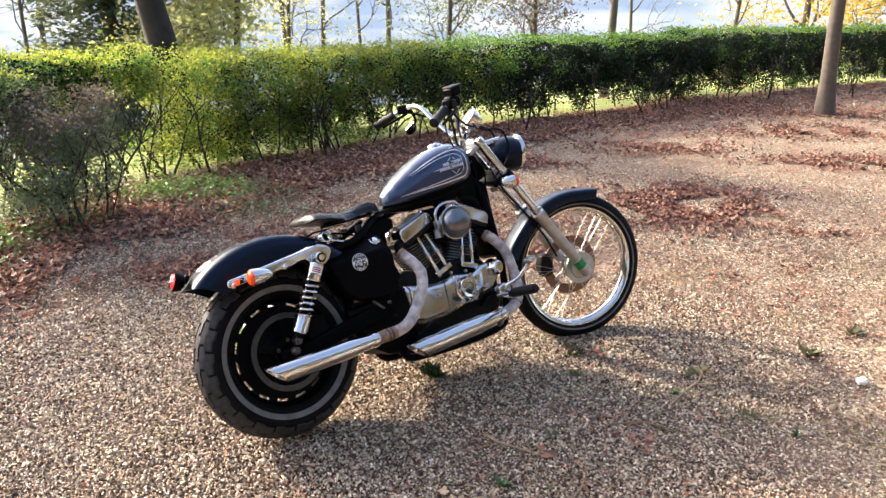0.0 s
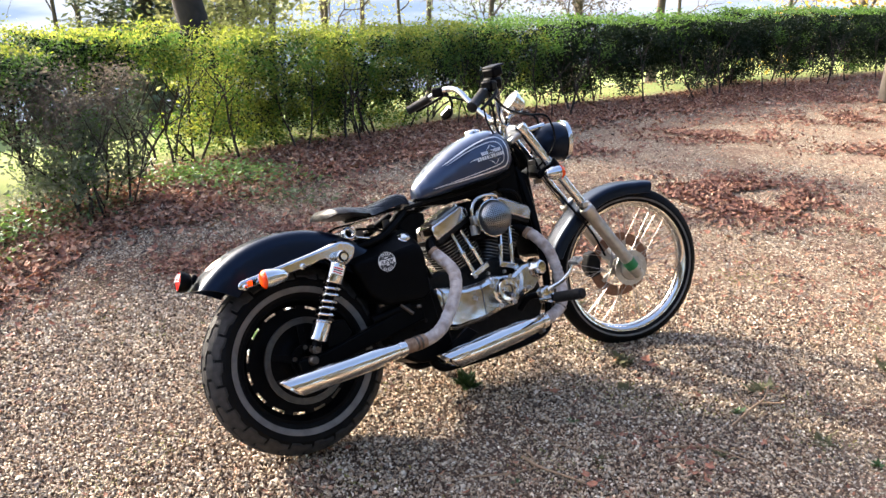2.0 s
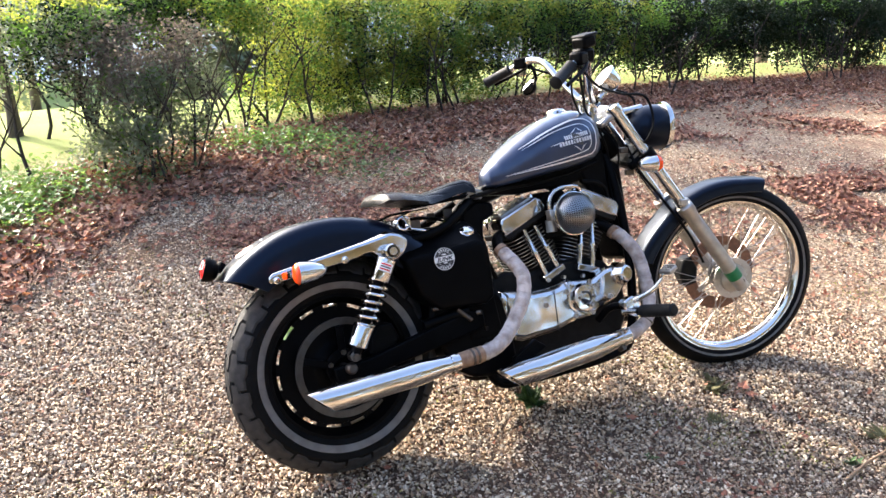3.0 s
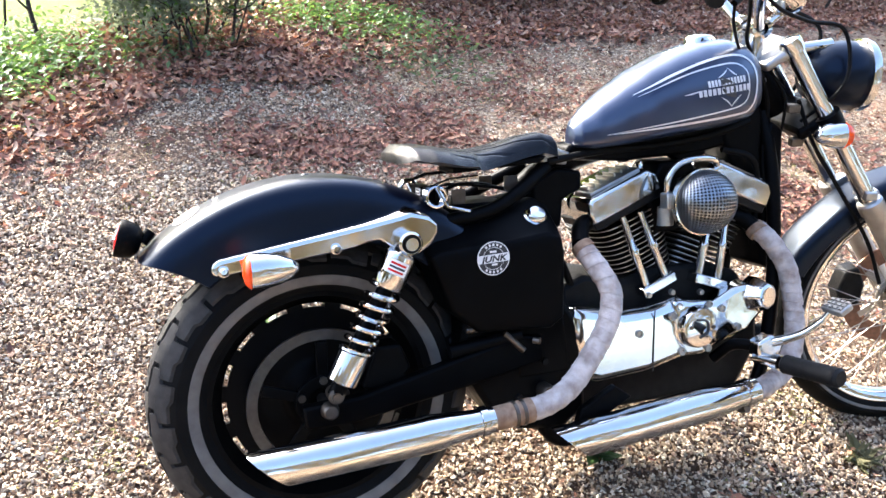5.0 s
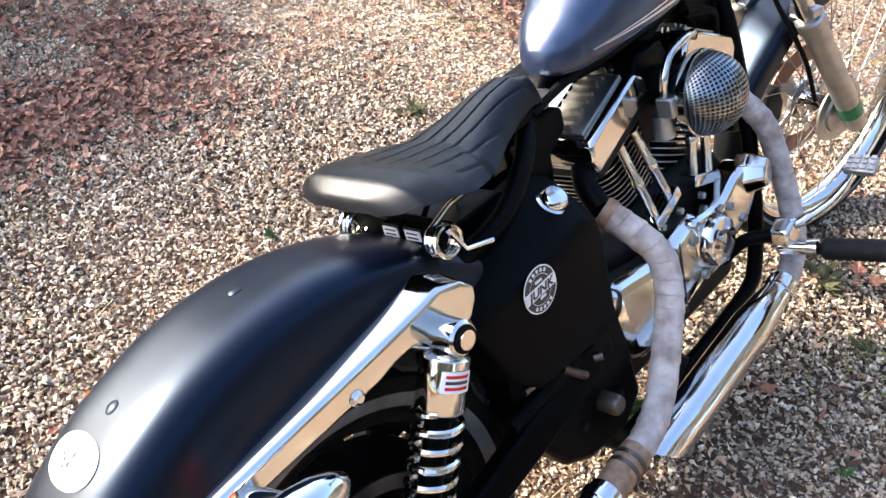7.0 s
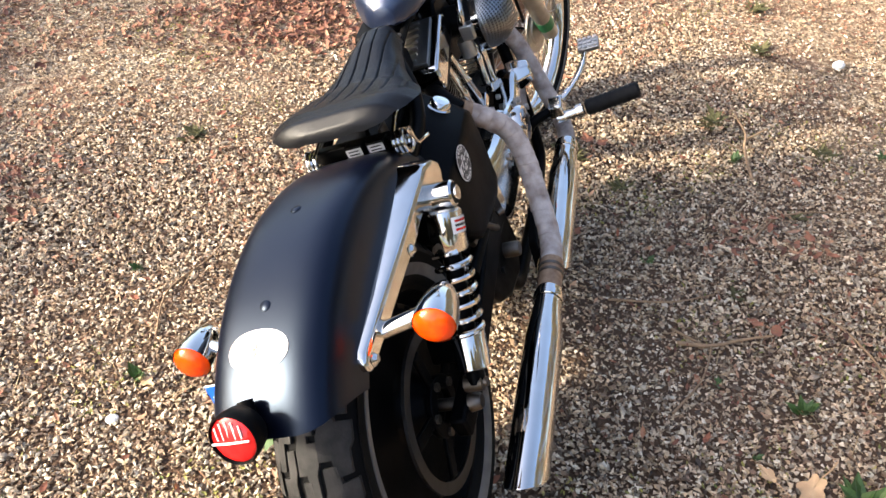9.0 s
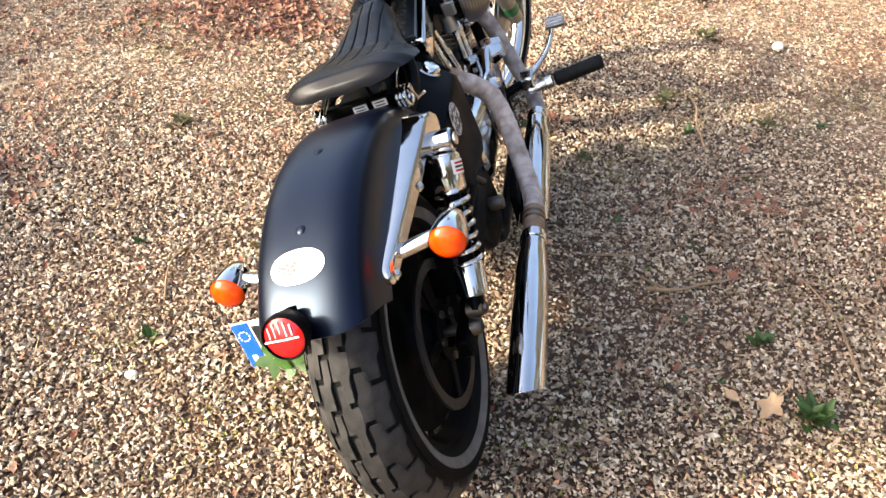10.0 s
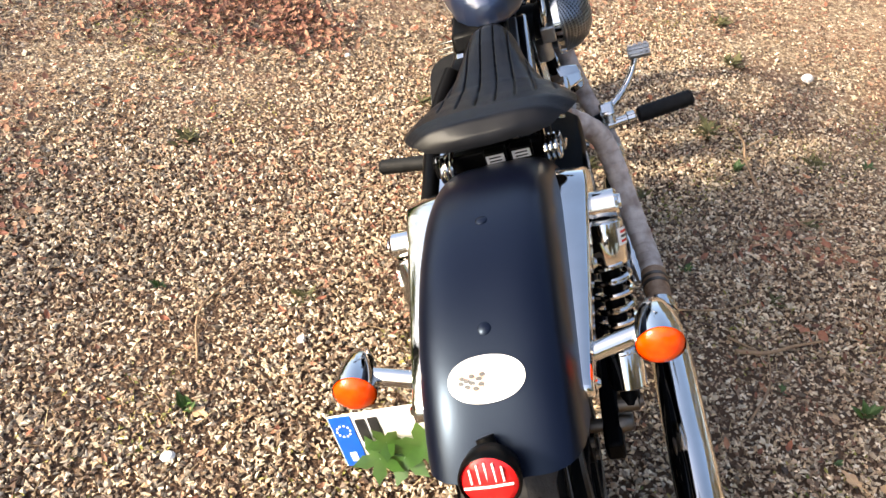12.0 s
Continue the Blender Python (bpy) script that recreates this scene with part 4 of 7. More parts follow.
for p in ((0.352, -0.2362, 0.307), (0.335, -0.2368, 0.306)):
    part("clamp", Shape().lathe(p, (1, 0, 0.06), [(0.0248, -0.004), (0.0262, -0.003), (0.0262, 0.003), (0.0248, 0.004)], 24), STEEL, rear_pipe)
part("clamp", Shape().lathe((1.035, -0.182, 0.28), (0.6, -0.2, 0.75), [(0.0245, -0.004), (0.026, -0.003), (0.026, 0.003), (0.0245, 0.004)], 24), STEEL, front_pipe)
for x, z, pipe in ((1.09, 0.41, front_pipe), (1.09, 0.387, front_pipe)):
    part("burn_mark", Shape().ball((x + 0.008, -0.158, z), 0.007, 10, (0.8, 0.5, 1.2)), INK, pipe)


def muffler(tip, front, r, slash, label):
    """A slash-cut chrome silencer, open at its tip."""
    tip, front = Vector(tip), Vector(front)
    d = (front - tip).normalized()
    side = Vector((0, 1, 0))
    up = d.cross(side) if d.cross(side).z > 0 else -d.cross(side)
    ln, rows, n = (front - tip).length, [], 36

    def ring(h, rad, cut=0.0):
        out = []
        for k in range(n):
            a = math.tau * k / n
            o = side * math.cos(a) * rad + up * math.sin(a) * rad
            out.append(tip + d * (h + cut * (1 - math.sin(a)) / 2) + o)
        return out

    rows = [ring(0.12, r * 0.9, 0), ring(0.002, r * 0.93, slash), ring(0.0, r * 0.97, slash), ring(0.003, r, slash), ring(0.15, r), ring(ln * 0.72, r), ring(ln * 0.86, r * 0.82), ring(ln * 0.9, r * 0.76), ring(ln, r * 0.74)]
    m = part("muffler", Shape().grid(rows, close_v=True), CHROME, bike, label, angle=50)
    part("inside", Shape().grid([ring(0.115, r * 0.9), ring(0.119, 0.001)], close_v=True), INK, m)
    return m


m1 = muffler((-0.165, -0.237, 0.28), (0.29, -0.2375, 0.303), 0.036, 0.07, "slash-cut chrome muffler, the upper one")
m2 = muffler((0.44, -0.198, 0.204), (0.935, -0.2, 0.247), 0.038, 0.07, "slash-cut chrome muffler, the lower one")
part("clamp", Shape().lathe((0.91, -0.2, 0.245), (1, 0, 0.08), [(0.028, -0.008), (0.031, -0.007), (0.031, 0.007), (0.028, 0.008)], 28), CHROME, m2)
part("clamp", Shape().lathe((0.27, -0.2375, 0.302), (1, 0, 0.05), [(0.028, -0.008), (0.03, -0.007), (0.03, 0.007), (0.028, 0.008)], 28), CHROME, m1)
part("muffler_bracket", Shape().prism([(0.5, 0.2), (0.52, 0.26), (0.6, 0.3), (0.64, 0.27)], -0.17, -0.15), BLACK, m2, bevel=0.003)
part("clamp_bolt", Shape().tube([(0.905, -0.215, 0.215), (0.905, -0.19, 0.205)], 0.009, 8), STEEL, m2)

# ---- forward controls, stand ----
bar("control_bracket", [(0.9, -0.1, 0.3), (0.92, -0.14, 0.34), (0.945, -0.19, 0.347)], 0.013, BLACK)
for s in (-1, 1):
    peg = part("foot_peg", Shape().tube([(0.935, s * 0.2, 0.326), (0.944, s * 0.265, 0.33)], [0.014, 0.012], 16), CHROME, bike, "foot peg with black ribbed rubber")
    rub = []
    for k in range(23):
        f = k / 22
        rub.append(0.0195 + (0.0016 if k % 2 else 0) - (0.004 if k in (0, 22) else 0))
    a, b2 = Vector((0.944, s * 0.275, 0.331)), Vector((0.962, s * 0.413, 0.338))
    part("rubber", Shape().tube([a.lerp(b2, k / 22) for k in range(23)], rub, 18), GRIP, peg)
    part("collar", Shape().lathe((0.942, s * 0.258, 0.33), (0.14, s, 0.05), [(0.011, -0.01), (0.018, -0.008), (0.018, 0.01), (0.012, 0.012)], 20), CHROME, peg)
mount = part("pedal_mount", Shape().prism([(0.925, 0.33), (0.925, 0.365), (0.96, 0.378), (0.99, 0.36), (0.985, 0.335), (0.955, 0.325)], -0.222, -0.185), CHROME, bike, "chrome brake pedal with small square pad", bevel=0.006)
part("pedal_arm", Shape().tube(curve([(0.965, -0.215, 0.36), (0.985, -0.24, 0.372), (1.01, -0.265, 0.39), (1.03, -0.285, 0.415), (1.04, -0.297, 0.438)], 5), [0.011] * 5 + [0.009] * 11 + [0.0075] * 5, 14), CHROME, mount)
pad = Shape().box((1.048, -0.308, 0.449), (0.034, 0.055, 0.014), Matrix.Rotation(radians(-28), 3, "Y"))
part("pedal_pad", pad, ALLOY, mount, bevel=0.003)
for i in range(3):
    for j in range(4):
        part("pad_knob", Shape().box((1.038 + i * 0.01, -0.327 + j * 0.013, 0.452 + i * 0.0053), (0.007, 0.009, 0.006), Matrix.Rotation(radians(-28), 3, "Y")), ALLOY, mount)
stand = part("side_stand", Shape().tube(curve([(0.62, 0.1, 0.18), (0.66, 0.2, 0.13), (0.7, 0.26, 0.1), (0.72, 0.29, 0.1)], 5), 0.013, 12), BLACK, bike, "black side stand, folded out")
bar("shift_lever", [(0.95, 0.17, 0.35), (1.02, 0.2, 0.37), (1.1, 0.24, 0.42)], 0.009, CHROME)

# ---- front end ----
fork_dir = Vector((-0.565, 0, 0.825))


def steered(name, shape, mat, parent=None, label="", **k):
    return part(name, shape.turned(STEERED), mat, parent or bike, label, **k)


def front_tyre():
    prof = [(0.29, -0.028), (0.297, -0.036), (0.312, -0.0435), (0.322, -0.0435)]
    prof += [(0.357 - 0.035 * abs(s) ** 2.6, 0.042 * s) for s in np.linspace(-1, 1, 15)]
    prof += [(0.322, 0.0435), (0.312, 0.0435), (0.297, 0.036), (0.29, 0.028)]
    g = Shape().lathe(FRONT, AXIS_Y, prof, 96)
    return g


rim_prof = [(0.297, -0.031), (0.299, -0.028), (0.289, -0.024), (0.281, -0.018), (0.278, 0), (0.281, 0.018), (0.289, 0.024), (0.299, 0.028), (0.297, 0.031), (0.29, 0.032), (0.276, 0.024), (0.268, 0.006), (0.268, -0.006), (0.276, -0.024), (0.29, -0.032)]
front_wheel = steered("front_wheel", Shape().lathe(FRONT, AXIS_Y, rim_prof, 96, closed=True), CHROME, None, "tall laced front wheel with chrome rim")
steered("tyre", front_tyre(), RUBBER, front_wheel, "narrow black front tyre with a thin white line")
for s in (-1, 1):
    steered("white_line", Shape().lathe(FRONT, AXIS_Y, [(0.306, s * 0.0415), (0.3095, s * 0.0445), (0.3135, s * 0.0448), (0.315, s * 0.042)], 96), STRIPE, front_wheel)
steered("hub", Shape().lathe(FRONT, AXIS_Y, [(0.0, -0.08), (0.018, -0.08), (0.02, -0.055), (0.04, -0.05), (0.042, -0.036), (0.025, -0.03), (0.022, 0), (0.025, 0.03), (0.042, 0.036), (0.04, 0.05), (0.02, 0.055), (0.018, 0.08), (0, 0.08)], 32), CHROME, front_wheel)
for k in range(40):
    a = math.tau * (k + 0.5) / 40
    s = 1 if k % 2 else -1
    lean = 0.55 if (k // 2) % 2 else -0.55
    p0 = FRONT + Vector((0.039 * math.cos(a + lean * 1.6), s * 0.043, 0.039 * math.sin(a + lean * 1.6)))
    p1 = FRONT + Vector((0.272 * math.cos(a), s * 0.006, 0.272 * math.sin(a)))
    steered("spoke", Shape().tube([p0, p1], 0.0015, 6), SPOKE, front_wheel, fix=False)


def drilled_disc():
    g = Shape()
    n = 48
    for k in range(n):
        a, w = math.tau * k / n, math.tau / n
        for r0, r1 in ((0.098, 0.114), (0.114, 0.130), (0.130, 0.146)):
            hole = (k + int(r0 * 70)) % 3 == 0
            quad = [(r0, a), (r0, a + w / 2), (r0, a + w), ((r0 + r1) / 2, a + w), (r1, a + w), (r1, a + w / 2), (r1, a), ((r0 + r1) / 2, a)]
            P = lambda r, t, y: FRONT + Vector((r * math.cos(t), y, r * math.sin(t)))
            for y in (0.052, 0.057):
                if hole:
                    c0, c1 = (r0 + r1) / 2, a + w / 2
                    inn = [(c0 + 0.0042 * math.cos(math.tau * j / 8 - 2.356), c1 + 0.0042 / c0 * math.sin(math.tau * j / 8 - 2.356)) for j in range(8)]
                    g.grid([[P(r, t, y) for r, t in quad], [P(r, t, y) for r, t in inn]], close_v=True)
                else:
                    g.grid([[P(r0, a, y), P(r0, a + w / 2, y), P(r0, a + w, y)], [P(r1, a, y), P(r1, a + w / 2, y), P(r1, a + w, y)]])
    g.lathe(FRONT, AXIS_Y, [(0.146, 0.052), (0.1465, 0.0545), (0.146, 0.057)], 64)
    g.lathe(FRONT, AXIS_Y, [(0.098, 0.052), (0.0975, 0.0545), (0.098, 0.057)], 64)
    return g


steered("brake_disc", drilled_disc(), RUST, front_wheel, "rust-tinted drilled brake disc", fix=False)
carrier = Shape()
for k in range(5):
    a = math.tau * k / 5
    carrier.box(FRONT + Vector((math.cos(a) * 0.07, 0.054, math.sin(a) * 0.07)), (0.08, 0.006, 0.02), Matrix.Rotation(-a, 3, "Y"))
carrier.lathe(FRONT, AXIS_Y, [(0.025, 0.06), (0.05, 0.06), (0.052, 0.046), (0.025, 0.046)], 32, closed=True)
steered("disc_carrier", carrier, ALLOY, front_wheel, bevel=0.002)
flange = Shape()
for k in range(20):
    a, w = math.tau * k / 20, math.tau / 20
    P = lambda r, t: FRONT + Vector((r * math.cos(t), -0.052, r * math.sin(t)))
    quad = [(0.054, a), (0.054, a + w / 2), (0.054, a + w), (0.066, a + w), (0.078, a + w), (0.078, a + w / 2), (0.078, a), (0.066, a)]
    hole = [(0.066 + 0.005 * math.cos(math.tau * j / 8 - 2.356), a + w / 2 + 0.005 / 0.066 * math.sin(math.tau * j / 8 - 2.356)) for j in range(8)]
    flange.grid([[P(r, q) for r, q in quad], [P(r, q) for r, q in hole], [P(r, q) + Vector((0, 0.006, 0)) for r, q in hole]], close_v=True)
flange.lathe(FRONT, AXIS_Y, [(0.078, -0.052), (0.0785, -0.05), (0.0785, -0.047), (0.076, -0.045), (0.03, -0.04)], 48)
flange.lathe(FRONT, AXIS_Y, [(0.054, -0.052), (0.05, -0.058), (0.03, -0.062), (0.02, -0.07)], 40)
steered("hub_flange", flange, ALLOY, front_wheel, "drilled alloy hub flange", fix=False)
steered("front_axle", Shape().tube([FRONT + Vector((0, -0.115, 0)), FRONT + Vector((0, 0.115, 0))], 0.011, 16), STEEL)
cal = Shape().prism([(1.42, 0.31), (1.4, 0.36), (1.415, 0.42), (1.45, 0.43), (1.475, 0.38), (1.47, 0.32)], 0.03, 0.088)
steered("brake_caliper", cal, ENGINE, None, "dark front brake caliper", bevel=0.008)
for s in (-1, 1):
    foot = FRONT + Vector((0.0, s * 0.092, 0.0))
    up_ = lambda h: foot + fork_dir * h + Vector((-0.004, 0, 0))
    leg = steered("fork_leg", Shape().tube([up_(-0.035), up_(-0.03), up_(0.03), up_(0.06), up_(0.3), up_(0.34), up_(0.345), up_(0.375), up_(0.38)], [0.02, 0.025, 0.026, 0.0265, 0.0265, 0.027, 0.0305, 0.0305, 0.026], 24), ALLOY, None, "dull cast-alloy lower fork leg")
    steered("fork_tube", Shape().tube([up_(0.37), up_(0.833)], 0.0205, 20), CHROME, leg, "bright upper fork tube")
    steered("fork_cap", Shape().lathe(up_(0.828), fork_dir, [(0.024, -0.02), (0.026, 0.0), (0.024, 0.012), (0.012, 0.016), (0.0, 0.016)], 20), CHROME, leg)
    steered("fork_clamp", Shape().lathe(up_(0.618), fork_dir, [(0.021, -0.02), (0.031, -0.018), (0.031, 0.018), (0.021, 0.02)], 20), BLACK, leg)
    if s < 0:
        steered("green_tape", Shape().tube([foot + fork_dir * 0.018 + Vector((-0.004, 0, 0)), foot + fork_dir * 0.06 + Vector((-0.004, 0, 0))], 0.0272, 24), GREENTAPE, leg, "bright green tape round the fork foot")
        steered("fork_reflector", Shape().box(up_(0.4) + Vector((0, 0, 0)), (0.03, 0.06, 0.02)), ALLOY, leg, bevel=0.003)
    # front signal on a bar from the lower clamp
    c = Vector((1.215, s * 0.15, 0.832))
    sig = steered("turn_signal", Shape().lathe(c, (-1, 0, 0), [(0.0, 0.055), (0.01, 0.053), (0.02, 0.042), (0.027, 0.022), (0.03, 0.0), (0.03, -0.01)], 24), CHROME, None, "chrome bullet turn signal with amber lens")
    steered("lens", Shape().lathe(c, (-1, 0, 0), [(0.0, -0.034), (0.014, -0.032), (0.024, -0.026), (0.0295, -0.015), (0.0295, -0.004)], 24), ORANGE, sig, "amber plastic lens")
    steered("stem", Shape().tube([c + Vector((-0.01, -s * 0.01, 0)), c + Vector((-0.005, -s * 0.07, 0.0))], 0.011, 12), CHROME, sig)
low = FRONT + fork_dir * 0.618
top = FRONT + fork_dir * 0.808
tilt = Matrix.Rotation(radians(-34.4), 3, "Y")
steered("lower_yoke", Shape().box(low + Vector((-0.03, 0, -0.01)), (0.1, 0.2, 0.03), tilt), BLACK, None, "", bevel=0.01)
steered("upper_yoke", Shape().box(top + Vector((-0.03, 0, -0.01)), (0.1, 0.21, 0.024), tilt), ALLOY, None, "polished top yoke", bevel=0.01)


def front_fender():
    g, rows = Shape(), []
    ss = np.linspace(-1, 1, 25)
    for a in np.linspace(70, 163, 40):
        r = 0.38 + 0.012 * max(0.0, (82 - a) / 12) + 0.016 * max(0.0, (a - 140) / 23)
        half = 0.062
        f = lambda s, l: fender_point(a, s, l, centre=FRONT, r=r, half=half, drop=0.05)
        rows.append([f(s, 0) for s in ss] + [f(s, -0.003) for s in ss[::-1]])
    return g.grid(rows, close_v=True, caps=True)


ff = steered("front_fender", front_fender(), SATIN, None, "short satin black front fender")
for s in (-1, 1):
    steered("fender_bracket", Shape().box(FRONT + fork_dir * 0.37 + Vector((0.0, s * 0.07, 0.01)), (0.05, 0.03, 0.02), tilt), ALLOY, ff, bevel=0.003)

# headlamp
hc = Vector((1.268, 0, 0.945))
lamp = steered("headlamp", Shape().lathe(hc, (1, 0, -0.06), [(0.0, -0.085), (0.03, -0.082), (0.055, -0.065), (0.072, -0.035), (0.08, 0.0), (0.082, 0.045), (0.079, 0.05)], 36), SATIN, None, "black headlamp bucket with chrome ring")
steered("chrome_ring", Shape().lathe(hc, (1, 0, -0.06), [(0.08, 0.045), (0.088, 0.047), (0.09, 0.056), (0.087, 0.066), (0.078, 0.07), (0.074, 0.064)], 40), CHROME, lamp)
steered("glass", Shape().lathe(hc, (1, 0, -0.06), [(0.0, 0.078), (0.04, 0.075), (0.076, 0.064)], 32), GLASS, lamp)
steered("lamp_mount", Shape().tube([hc + Vector((-0.02, 0, 0.07)), hc + Vector((-0.09, 0, 0.06))], 0.016, 12), CHROME, lamp)

# handlebar with its fittings
BARS = [(1.055, 0.0, 1.055), (1.045, 0.05, 1.058), (1.025, 0.085, 1.085), (0.99, 0.155, 1.145), (0.965, 0.215, 1.197), (0.94, 0.262, 1.215), (0.905, 0.302, 1.21), (0.86, 0.345, 1.186), (0.79, 0.41, 1.148)]
full = [(x, -y, z) for x, y, z in BARS[:0:-1]] + [(x, 0.9 * y, z) for x, y, z in BARS]
bars = steered("handlebar", Shape().tube(curve(full, 7), 0.0125, 16), CHROME, None, "chrome mini ape-hanger handlebar")
for s in (-1, 1):
    w = 0.9 if s > 0 else -1.0
    a, b2 = Vector((0.865, w * 0.34, 1.189)), Vector((0.782, w * 0.418, 1.143))
    steered("grip", Shape().tube([a, a.lerp(b2, 0.04), a.lerp(b2, 0.08), a.lerp(b2, 0.93), a.lerp(b2, 0.97), b2], [0.016, 0.021, 0.0185, 0.0185, 0.0205, 0.014], 20), GRIP, bars, "black rubber grip")
    steered("switch_box", Shape().box(Vector((0.9, w * 0.312, 1.208)), (0.05, 0.045, 0.042), Matrix.Rotation(s * radians(-40), 3, "Z")), BLACK, bars, bevel=0.008)
    steered("riser", Shape().tube([(1.04, s * 0.045, 0.98), (1.045, s * 0.045, 1.06)], [0.02, 0.017], 16), CHROME, bars, "chrome riser")
    steered("riser_clamp", Shape().lathe((1.048, s * 0.045, 1.057), AXIS_Y, [(0.013, -0.018), (0.023, -0.016), (0.023, 0.016), (0.013, 0.018)], 20), CHROME, bars)
    steered("lever", Shape().tube(curve([(0.93, w * 0.3, 1.2), (0.915, w * 0.335, 1.185), (0.88, w * 0.37, 1.165), (0.82, w * 0.42, 1.135)], 5), 0.0065, 10), BLACK, bars, "black hand lever")
mc = Vector((0.935, -0.272, 1.258))
master = steered("brake_reservoir", Shape().box(mc, (0.056, 0.056, 0.036), Matrix.Rotation(radians(25), 3, "Z") @ Matrix.Rotation(radians(-10), 3, "Y")), BLACK, bars, "black brake fluid reservoir", bevel=0.008)
steered("lid", Shape().box(mc + Vector((0.003, 0, 0.021)), (0.062, 0.06, 0.009), Matrix.Rotation(radians(25), 3, "Z") @ Matrix.Rotation(radians(-10), 3, "Y")), GRIP, bars, "", bevel=0.004)
steered("cylinder_block", Shape().box(mc + Vector((-0.005, 0.0, -0.04)), (0.06, 0.05, 0.045), Matrix.Rotation(radians(25), 3, "Z")), BLACK, bars, bevel=0.01)
sp = Vector((1.125, 0.03, 1.132))
speedo = steered("speedometer", Shape().lathe(sp, (-0.75, 0, 0.66), [(0.0, -0.055), (0.03, -0.052), (0.043, -0.035), (0.046, 0.0), (0.05, 0.002), (0.05, 0.01), (0.045, 0.013)], 32), CHROME, None, "small chrome speedometer")
steered("dial", Shape().lathe(sp, (-0.75, 0, 0.66), [(0.0, 0.01), (0.045, 0.011)], 32), INK, speedo)
steered("bracket", Shape().tube(curve([sp + Vector((0.02, 0, -0.04)), (1.1, 0.01, 1.07), (1.07, 0, 1.03)], 4), 0.011, 12), CHROME, speedo)
mir = Vector((0.925, 0.275, 1.115))
mirror = steered("mirror", Shape().lathe(mir, (-0.7, -0.3, 0.42), [(0.0, -0.02), (0.022, -0.016), (0.031, -0.006), (0.033, 0.002), (0.03, 0.005)], 28), BLACK, bars, "small round mirror below the bar")
steered("mirror_glass", Shape().lathe(mir, (-0.7, -0.3, 0.42), [(0.0, 0.0055), (0.0295, 0.0055)], 28), GLASS, bars)
steered("mirror_stem", Shape().tube(curve([mir + Vector((0.01, 0, 0.01)), (0.955, 0.28, 1.15), (0.935, 0.272, 1.2)], 5), 0.006, 10), BLACK, bars)


def cable(points, r=0.0045, mat=RUBBER):
    return steered("cable", Shape().tube(curve(points, 8), r, 8), mat, None, "black control cable")


cable([(0.9, -0.29, 1.2), (1.0, -0.2, 1.12), (1.12, -0.12, 1.08), (1.23, -0.07, 1.06), (1.25, -0.09, 0.98), (1.22, -0.11, 0.92), (1.16, -0.08, 0.85)])
cable([(0.9, -0.3, 1.195), (0.96, -0.18, 1.09), (1.0, -0.1, 1.03), (1.06, -0.07, 0.95), (1.09, -0.06, 0.85), (1.06, -0.05, 0.75)])
cable([(0.9, 0.29, 1.2), (1.02, 0.2, 1.15), (1.16, 0.12, 1.1), (1.25, 0.06, 1.04), (1.2, 0.05, 0.9)])
cable([(0.88, -0.3, 1.2), (0.9, -0.24, 1.1), (0.97, -0.13, 1.02), (1.02, -0.08, 0.98)], 0.0035)
cable([(1.15, -0.075, 0.9), (1.19, -0.1, 0.8), (1.27, -0.085, 0.7), (1.38, -0.08, 0.55), (1.44, -0.075, 0.43)], 0.005)
cable([(1.07, -0.05, 0.98), (1.12, -0.07, 0.9), (1.12, -0.06, 0.78), (1.09, -0.05, 0.68)], 0.004)
for x, z in ((1.14, 0.88), (1.16, 0.8)):
    steered("cable_clip", Shape().box((x, -0.075, z), (0.03, 0.02, 0.02)), STEEL, None, "", bevel=0.003)

# ---- ground ----
HEDGE = [(-3.17, 3.3), (-3.12, 3.95), (-3.04, 4.5), (-2.92, 5.4), (-2.64, 6.1), (-2.27, 6.68), (-1.67, 7.69), (-1.1, 8.75), (-0.62, 9.5), (0.0, 10.2), (0.42, 10.75), (1.2, 11.9), (1.9, 12.9), (2.95, 14.2), (4.2, 15.5), (6.5, 17.6), (10.0, 20.5), (15.0, 25.0)]
HY, HX = [p[1] for p in HEDGE], [p[0] for p in HEDGE]


def past_hedge(x, y):
    """Metres past the hedge's front, seen from the yard."""
    return np.interp(y, HY, HX) + 0.6 * np.maximum(0, np.asarray(y) - 25.0) - x


def ground_z(x, y):
    s = np.maximum(0.0, -0.25 * np.clip(x, -60, 60) + 0.97 * (np.clip(y, -60, 60) - 4.0) - 1.0)
    d = np.maximum(0.0, past_hedge(x, y) - 0.5)
    # a shallow dip round the front wheel
    q = np.clip((0.5 * x + 0.86 * (y - 3.25)) / 1.0, 0, 1)
    w = np.clip((7.0 - y) / 2.0, 0, 1) * np.clip((3.5 - x) / 2.0, 0, 1)
    dip = 0.05 * q * q * (3 - 2 * q) * w * w * (3 - 2 * w)
    return np.maximum(-64.0, -0.06 * s * s / (s + 1.5) - 0.2 * d * d / (d + 2.5) - dip)


def mix_node(n, l, fac, a, b):
    m = n.new("ShaderNodeMix")
    m.data_type = "RGBA"
    for key, v in (("Factor", fac), ("A", a), ("B", b)):
        if isinstance(v, tuple):
            m.inputs[key].default_value = (*v, 1)
        elif isinstance(v, float):
            m.inputs[key].default_value = v
        else:
            l.new(v, m.inputs[key])
    return m.outputs["Result"]


def ramp_node(n, l, value, lo, hi, out0=0.0, out1=1.0):
    r = n.new("ShaderNodeMapRange")
    for key, v in (("From Min", lo), ("From Max", hi), ("To Min", out0), ("To Max", out1)):
        r.inputs[key].default_value = v
    l.new(value, r.inputs["Value"])
    return r.outputs["Result"]


